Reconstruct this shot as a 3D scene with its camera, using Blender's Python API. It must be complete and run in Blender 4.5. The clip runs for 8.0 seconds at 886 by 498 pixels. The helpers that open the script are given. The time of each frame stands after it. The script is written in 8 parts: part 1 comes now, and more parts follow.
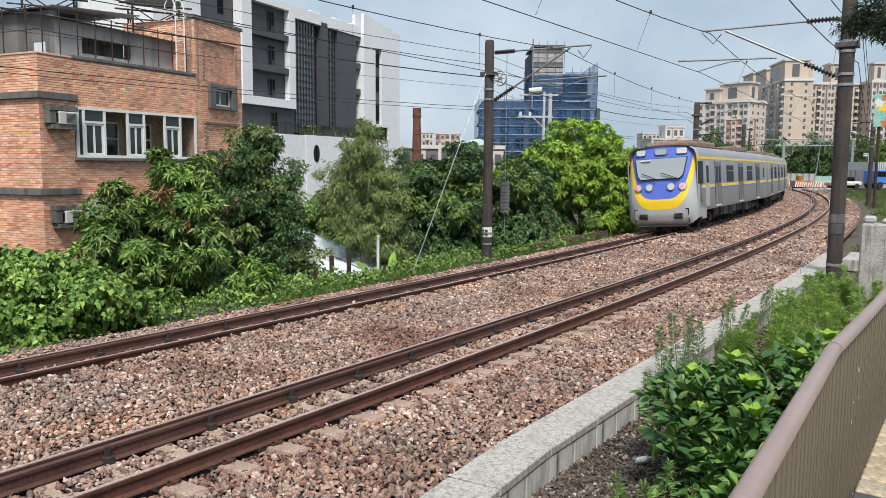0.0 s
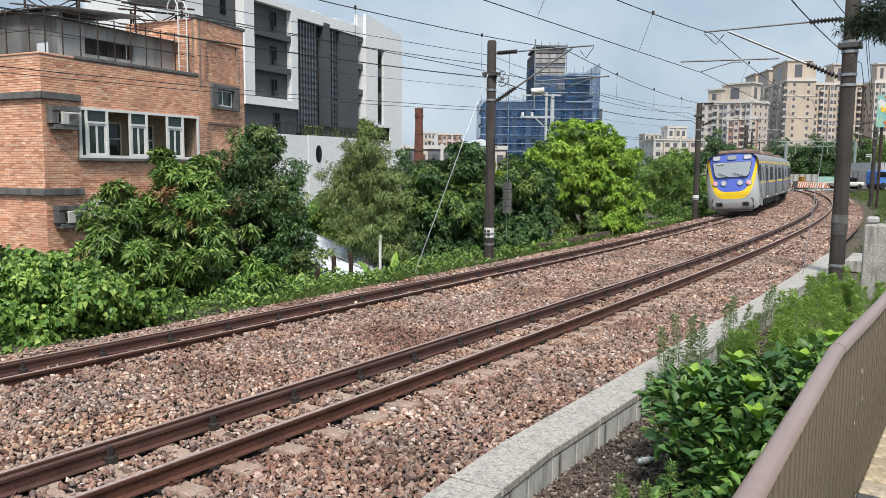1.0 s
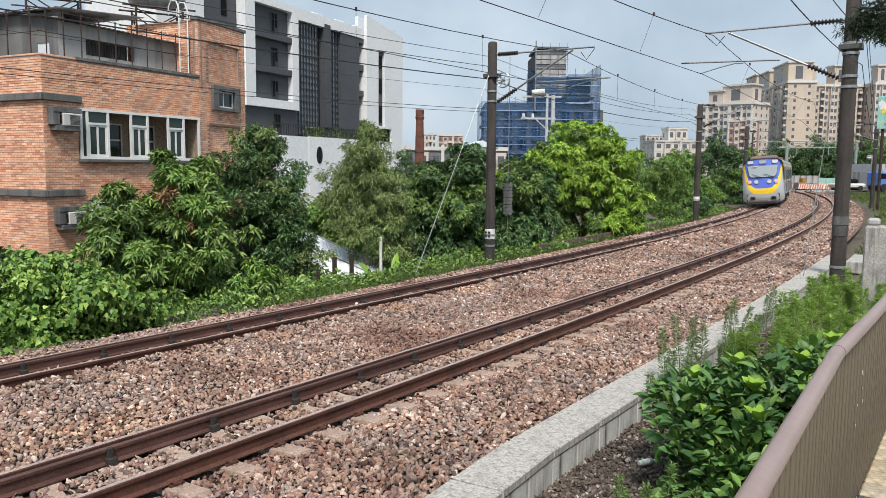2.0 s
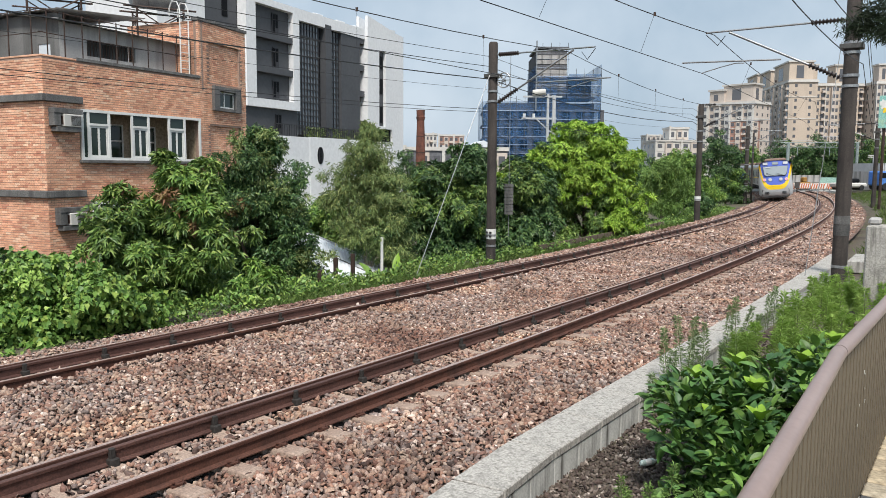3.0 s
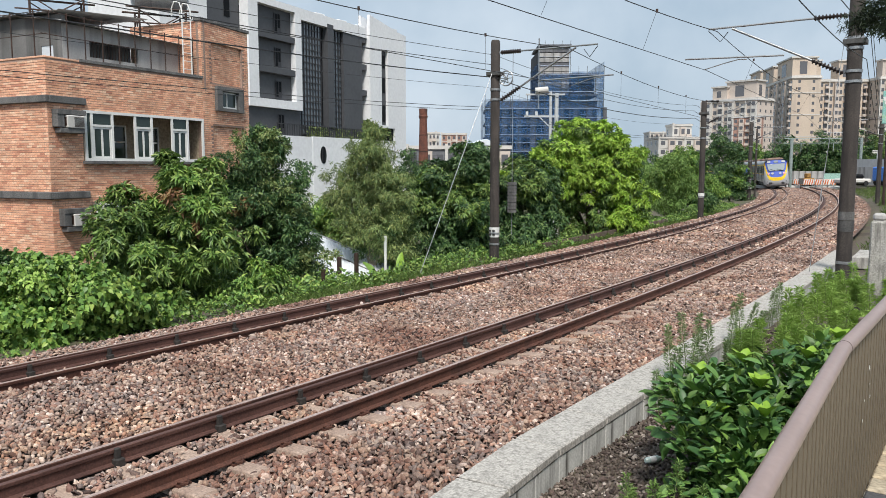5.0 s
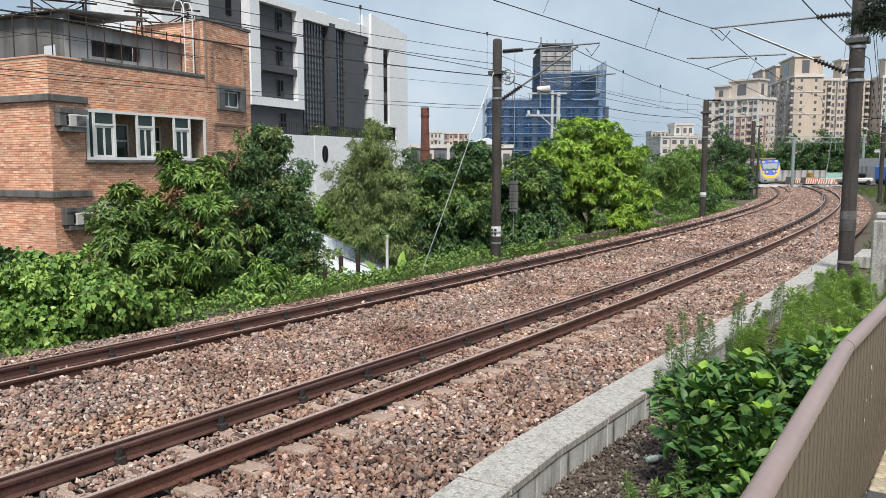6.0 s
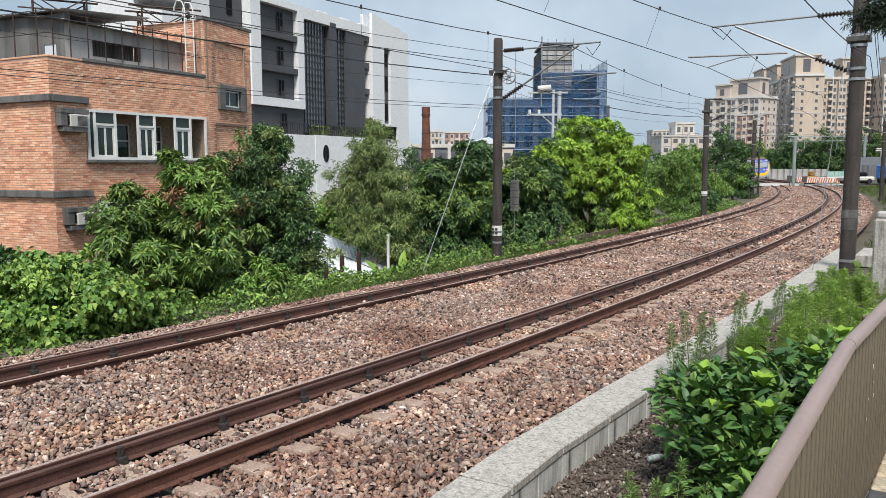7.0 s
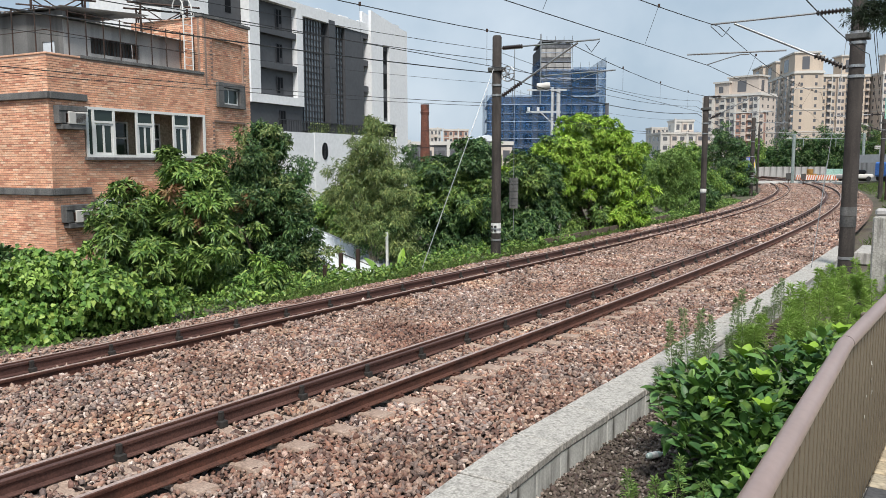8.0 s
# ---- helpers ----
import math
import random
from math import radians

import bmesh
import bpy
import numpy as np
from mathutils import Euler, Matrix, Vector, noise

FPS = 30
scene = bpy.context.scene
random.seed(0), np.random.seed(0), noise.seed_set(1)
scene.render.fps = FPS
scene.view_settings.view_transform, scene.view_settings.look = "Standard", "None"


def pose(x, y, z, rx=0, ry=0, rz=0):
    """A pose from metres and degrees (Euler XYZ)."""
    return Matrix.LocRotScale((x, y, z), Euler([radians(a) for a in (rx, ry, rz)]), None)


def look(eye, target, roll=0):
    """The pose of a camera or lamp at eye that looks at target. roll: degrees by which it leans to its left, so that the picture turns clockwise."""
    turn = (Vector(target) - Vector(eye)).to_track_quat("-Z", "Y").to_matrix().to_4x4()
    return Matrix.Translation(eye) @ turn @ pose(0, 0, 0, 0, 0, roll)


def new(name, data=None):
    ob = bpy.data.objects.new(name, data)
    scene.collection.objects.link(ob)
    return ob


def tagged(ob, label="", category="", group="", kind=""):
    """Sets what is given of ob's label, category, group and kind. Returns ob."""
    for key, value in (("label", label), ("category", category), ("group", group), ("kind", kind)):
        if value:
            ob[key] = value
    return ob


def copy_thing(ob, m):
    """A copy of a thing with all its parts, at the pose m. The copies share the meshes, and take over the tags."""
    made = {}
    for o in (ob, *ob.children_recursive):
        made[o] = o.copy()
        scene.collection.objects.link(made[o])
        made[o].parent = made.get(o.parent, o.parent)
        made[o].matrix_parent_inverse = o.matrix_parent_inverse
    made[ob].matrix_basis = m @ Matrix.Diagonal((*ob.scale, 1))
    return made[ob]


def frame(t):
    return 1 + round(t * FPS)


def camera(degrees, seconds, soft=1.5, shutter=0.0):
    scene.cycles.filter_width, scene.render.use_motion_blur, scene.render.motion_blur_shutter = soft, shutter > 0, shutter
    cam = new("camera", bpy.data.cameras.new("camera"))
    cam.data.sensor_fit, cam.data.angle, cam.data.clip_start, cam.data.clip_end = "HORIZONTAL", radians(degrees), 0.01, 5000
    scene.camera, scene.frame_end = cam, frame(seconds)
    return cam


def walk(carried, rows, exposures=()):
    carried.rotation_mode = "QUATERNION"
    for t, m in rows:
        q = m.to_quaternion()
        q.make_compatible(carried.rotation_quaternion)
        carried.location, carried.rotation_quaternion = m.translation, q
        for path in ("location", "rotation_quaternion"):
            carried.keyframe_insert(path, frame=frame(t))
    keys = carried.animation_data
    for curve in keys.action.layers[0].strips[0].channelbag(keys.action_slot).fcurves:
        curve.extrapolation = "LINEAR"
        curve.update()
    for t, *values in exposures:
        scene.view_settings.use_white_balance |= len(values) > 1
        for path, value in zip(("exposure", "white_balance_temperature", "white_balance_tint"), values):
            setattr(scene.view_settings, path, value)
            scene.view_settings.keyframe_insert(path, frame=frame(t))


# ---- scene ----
# ---- camera and walk ----
cam = camera(59.93, 8.0, soft=0.6)
walk(cam, [(t, pose(x, y, z, rx, 0, rz) @ pose(0, 0, 0, 0, 0, roll)) for t, x, y, z, rx, roll, rz in (
    (0.0, -0.006, -0.013, 2.620, 83.894, 0.420, -0.686),
    (0.5, -0.009, -0.014, 2.621, 83.882, 0.432, -0.604),
    (1.0, -0.009, -0.013, 2.620, 83.923, 0.452, -0.535),
    (1.5, -0.007, -0.013, 2.621, 83.985, 0.487, -0.493),
    (3.0, -0.008, -0.010, 2.623, 84.030, 0.362, -0.399),
    (3.5, -0.008, -0.010, 2.623, 84.033, 0.245, -0.353),
    (4.0, -0.007, -0.010, 2.622, 84.000, 0.148, -0.292),
    (4.5, -0.007, -0.011, 2.620, 83.972, 0.015, -0.218),
    (6.0, -0.006, -0.010, 2.620, 83.854, -0.014, -0.013),
    (6.5, -0.006, -0.006, 2.618, 83.852, -0.026, 0.049),
    (7.0, -0.005, -0.006, 2.619, 83.811, -0.103, 0.069),
    (7.5, -0.002, -0.005, 2.619, 83.721, -0.142, 0.061),
    (8.0, 0.0, 0.0, 2.616, 83.633, -0.111, 0.0))],
    exposures=[(0.0, 0.0), (8.0, 0.0)])

# ---- sky and sun: bright overcast ----
SUN_AZ, SUN_EL = radians(178), radians(56)
world = bpy.data.worlds.new("sky")
scene.world = world
world.use_nodes = True
wn, wl = world.node_tree.nodes, world.node_tree.links
wn.clear()
w_out, w_bg = wn.new("ShaderNodeOutputWorld"), wn.new("ShaderNodeBackground")
w_sky = wn.new("ShaderNodeTexSky")
w_sky.sky_type, w_sky.sun_disc, w_sky.sun_elevation, w_sky.sun_rotation = "NISHITA", False, SUN_EL, SUN_AZ
w_sky.air_density, w_sky.dust_density = 1.0, 4.0
w_noise, w_ramp, w_mix = wn.new("ShaderNodeTexNoise"), wn.new("ShaderNodeValToRGB"), wn.new("ShaderNodeMix")
w_noise.inputs["Scale"].default_value, w_noise.inputs["Detail"].default_value = 5.0, 6.0
w_ramp.color_ramp.elements[0].position, w_ramp.color_ramp.elements[1].position = 0.35, 0.68
w_ramp.color_ramp.elements[0].color = (4.5, 5.85, 7.2, 1)
w_ramp.color_ramp.elements[1].color = (7.0, 8.1, 9.2, 1)
w_mix.data_type = "RGBA"
w_mix.inputs["Factor"].default_value = 0.85
wl.new(w_noise.outputs["Fac"], w_ramp.inputs["Fac"])
wl.new(w_sky.outputs["Color"], w_mix.inputs["A"])
wl.new(w_ramp.outputs["Color"], w_mix.inputs["B"])
wl.new(w_mix.outputs["Result"], w_bg.inputs["Color"])
wl.new(w_bg.outputs["Background"], w_out.inputs["Surface"])
w_bg.inputs["Strength"].default_value = 0.100
sun = new("sun", bpy.data.lights.new("sun", "SUN"))
sun.data.energy, sun.data.angle, sun.data.color = 4.6, radians(15), (1.0, 0.95, 0.88)
sun.matrix_world = look((0, 0, 0), (-math.sin(SUN_AZ) * math.cos(SUN_EL), -math.cos(SUN_AZ) * math.cos(SUN_EL), -math.sin(SUN_EL)))

# ---- materials ----


def mat(name, cols, rough=0.75, metal=0.0, scale=1.5, fine=40.0, bump=0.15, dist=0.01, vary="", fine_mix=0.35, streak=None, leaf=0.0, spec=0.5, patch=None):
    """A node material: a ramp of colours over coarse noise (or over a random value per piece), broken by fine noise, with bump."""
    m = bpy.data.materials.new(name)
    m.use_nodes = True
    n, k = m.node_tree.nodes, m.node_tree.links
    b = n["Principled BSDF"]
    b.inputs["Roughness"].default_value, b.inputs["Metallic"].default_value = rough, metal
    b.inputs["Specular IOR Level"].default_value = spec
    tc, big, small, ramp = n.new("ShaderNodeTexCoord"), n.new("ShaderNodeTexNoise"), n.new("ShaderNodeTexNoise"), n.new("ShaderNodeValToRGB")
    big.inputs["Scale"].default_value, big.inputs["Detail"].default_value = scale, 5
    small.inputs["Scale"].default_value, small.inputs["Detail"].default_value = fine, 4
    k.new(tc.outputs["Object"], big.inputs["Vector"]), k.new(tc.outputs["Object"], small.inputs["Vector"])
    while len(ramp.color_ramp.elements) < len(cols):
        ramp.color_ramp.elements.new(0.5)
    lo, hi = (0.0, 1.0) if vary else (0.3, 0.7)
    for i, c in enumerate(cols):
        e = ramp.color_ramp.elements[i]
        e.position, e.color = lo + (hi - lo) * i / max(1, len(cols) - 1), (*c, 1)
    if vary == "island":
        k.new(n.new("ShaderNodeNewGeometry").outputs["Random Per Island"], ramp.inputs["Fac"])
    elif vary == "object":
        k.new(n.new("ShaderNodeObjectInfo").outputs["Random"], ramp.inputs["Fac"])
    else:
        k.new(big.outputs["Fac"], ramp.inputs["Fac"])
    colour = ramp.outputs["Color"]

    def over(colour, fac, amount):
        rg, mx = n.new("ShaderNodeMapRange"), n.new("ShaderNodeMix")
        rg.inputs["From Min"].default_value, rg.inputs["From Max"].default_value = 0.3, 0.7
        rg.inputs["To Min"].default_value, rg.inputs["To Max"].default_value = 1 - amount, 1 + amount
        mx.data_type, mx.blend_type = "RGBA", "MULTIPLY"
        mx.inputs["Factor"].default_value = 1.0
        k.new(fac, rg.inputs["Value"]), k.new(colour, mx.inputs["A"]), k.new(rg.outputs["Result"], mx.inputs["B"])
        return mx.outputs["Result"]

    colour = over(colour, small.outputs["Fac"], fine_mix)
    if vary:
        colour = over(colour, big.outputs["Fac"], 0.25)
    if patch:
        pn, pr, pm = n.new("ShaderNodeTexNoise"), n.new("ShaderNodeValToRGB"), n.new("ShaderNodeMix")
        pn.inputs["Scale"].default_value, pn.inputs["Detail"].default_value = 0.45, 3
        pm.data_type, pm.blend_type = "RGBA", "MULTIPLY"
        pm.inputs["Factor"].default_value = 1.0
        while len(pr.color_ramp.elements) < len(patch):
            pr.color_ramp.elements.new(0.5)
        for i, c in enumerate(patch):
            pr.color_ramp.elements[i].position, pr.color_ramp.elements[i].color = 0.36 + 0.28 * i / (len(patch) - 1), (*c, 1)
        k.new(tc.outputs["Object"], pn.inputs["Vector"]), k.new(pn.outputs["Fac"], pr.inputs["Fac"])
        k.new(colour, pm.inputs["A"]), k.new(pr.outputs["Color"], pm.inputs["B"])
        colour = pm.outputs["Result"]
    if streak:
        mp, st, sr, mx = n.new("ShaderNodeMapping"), n.new("ShaderNodeTexNoise"), n.new("ShaderNodeValToRGB"), n.new("ShaderNodeMix")
        mp.inputs["Scale"].default_value = (streak[1], streak[1], streak[1] * 0.08)
        st.inputs["Scale"].default_value, st.inputs["Detail"].default_value = 1.0, 6
        sr.color_ramp.elements[0].position, sr.color_ramp.elements[1].position = 0.5, 0.72
        mx.data_type = "RGBA"
        mx.inputs["B"].default_value = (*streak[0], 1)
        k.new(tc.outputs["Object"], mp.inputs["Vector"]), k.new(mp.outputs["Vector"], st.inputs["Vector"])
        k.new(st.outputs["Fac"], sr.inputs["Fac"]), k.new(sr.outputs["Color"], mx.inputs["Factor"]), k.new(colour, mx.inputs["A"])
        colour = mx.outputs["Result"]
    k.new(colour, b.inputs["Base Color"])
    if bump:
        bp = n.new("ShaderNodeBump")
        bp.inputs["Strength"].default_value, bp.inputs["Distance"].default_value = bump, dist
        k.new(small.outputs["Fac"], bp.inputs["Height"]), k.new(bp.outputs["Normal"], b.inputs["Normal"])
    if leaf:
        tr, ms = n.new("ShaderNodeBsdfTranslucent"), n.new("ShaderNodeMixShader")
        ms.inputs["Fac"].default_value = leaf
        k.new(colour, tr.inputs["Color"])
        k.new(b.outputs["BSDF"], ms.inputs[1]), k.new(tr.outputs["BSDF"], ms.inputs[2])
        k.new(ms.outputs["Shader"], n["Material Output"].inputs["Surface"])
    return m


def ballast_material():
    """Broken stone: cells of two sizes, each with a colour of its own, and deep bump between them."""
    m = bpy.data.materials.new("ballast_bed")
    m.use_nodes = True
    n, k = m.node_tree.nodes, m.node_tree.links
    b = n["Principled BSDF"]
    b.inputs["Roughness"].default_value = 0.9
    tc, v, ramp, big, mx, bp = (n.new("ShaderNode" + s) for s in ("TexCoord", "TexVoronoi", "ValToRGB", "TexNoise", "Mix", "Bump"))
    v.inputs["Scale"].default_value = 17
    big.inputs["Scale"].default_value, big.inputs["Detail"].default_value = 0.8, 4
    k.new(tc.outputs["Object"], v.inputs["Vector"]), k.new(tc.outputs["Object"], big.inputs["Vector"])
    sep = n.new("ShaderNodeSeparateColor")
    k.new(v.outputs["Color"], sep.inputs["Color"]), k.new(sep.outputs["Red"], ramp.inputs["Fac"])
    cols = STONE
    while len(ramp.color_ramp.elements) < len(cols):
        ramp.color_ramp.elements.new(0.5)
    for i, c in enumerate(cols):
        ramp.color_ramp.elements[i].position, ramp.color_ramp.elements[i].color = i / (len(cols) - 1), (*c, 1)
    mx.data_type, mx.blend_type = "RGBA", "MULTIPLY"
    mx.inputs["Factor"].default_value = 1.0
    r2 = n.new("ShaderNodeValToRGB")
    r2.color_ramp.elements[0].position, r2.color_ramp.elements[1].position = 0.35, 0.7
    r2.color_ramp.elements[0].color, r2.color_ramp.elements[1].color = (0.62, 0.48, 0.42, 1), (0.95, 0.86, 0.78, 1)
    k.new(big.outputs["Fac"], r2.inputs["Fac"]), k.new(ramp.outputs["Color"], mx.inputs["A"]), k.new(r2.outputs["Color"], mx.inputs["B"])
    # dark mixed into the cell edges paints the shaded gaps between stones
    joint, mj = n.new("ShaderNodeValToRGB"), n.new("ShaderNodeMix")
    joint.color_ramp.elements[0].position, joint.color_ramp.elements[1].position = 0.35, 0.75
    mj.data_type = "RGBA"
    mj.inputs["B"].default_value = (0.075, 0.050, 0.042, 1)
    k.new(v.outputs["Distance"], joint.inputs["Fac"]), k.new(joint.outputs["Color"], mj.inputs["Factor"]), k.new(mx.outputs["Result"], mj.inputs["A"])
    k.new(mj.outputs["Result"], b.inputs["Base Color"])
    bp.inputs["Strength"].default_value, bp.inputs["Distance"].default_value, bp.invert = 1.0, 0.05, True
    k.new(v.outputs["Distance"], bp.inputs["Height"]), k.new(bp.outputs["Normal"], b.inputs["Normal"])
    return m


def glass(name, tint, rough=0.05, spec=0.9, ior=1.5):
    m = bpy.data.materials.new(name)
    m.use_nodes = True
    b = m.node_tree.nodes["Principled BSDF"]
    b.inputs["Base Color"].default_value = (*tint, 1)
    b.inputs["Roughness"].default_value, b.inputs["IOR"].default_value = rough, ior
    b.inputs["Specular IOR Level"].default_value = spec
    return m


def lit(name, colour, strength):
    m = bpy.data.materials.new(name)
    m.use_nodes = True
    b = m.node_tree.nodes["Principled BSDF"]
    b.inputs["Base Color"].default_value, b.inputs["Emission Color"].default_value = (*colour, 1), (*colour, 1)
    b.inputs["Emission Strength"].default_value = strength
    return m


def netting(name, colour, open_share):
    """Woven net: part of the light passes between the threads."""
    m = bpy.data.materials.new(name)
    m.use_nodes = True
    n, k = m.node_tree.nodes, m.node_tree.links
    tr, ms, tc, no, rg = (n.new("ShaderNode" + s) for s in ("BsdfTransparent", "MixShader", "TexCoord", "TexNoise", "MapRange"))
    n["Principled BSDF"].inputs["Base Color"].default_value = (*colour, 1)
    n["Principled BSDF"].inputs["Roughness"].default_value = 0.8
    no.inputs["Scale"].default_value = 0.25
    rg.inputs["From Min"].default_value, rg.inputs["From Max"].default_value = 0.3, 0.7
    rg.inputs["To Min"].default_value, rg.inputs["To Max"].default_value = open_share - 0.15, open_share + 0.15
    k.new(tc.outputs["Object"], no.inputs["Vector"]), k.new(no.outputs["Fac"], rg.inputs["Value"]), k.new(rg.outputs["Result"], ms.inputs["Fac"])
    k.new(n["Principled BSDF"].outputs["BSDF"], ms.inputs[1]), k.new(tr.outputs["BSDF"], ms.inputs[2])
    k.new(ms.outputs["Shader"], n["Material Output"].inputs["Surface"])
    return m


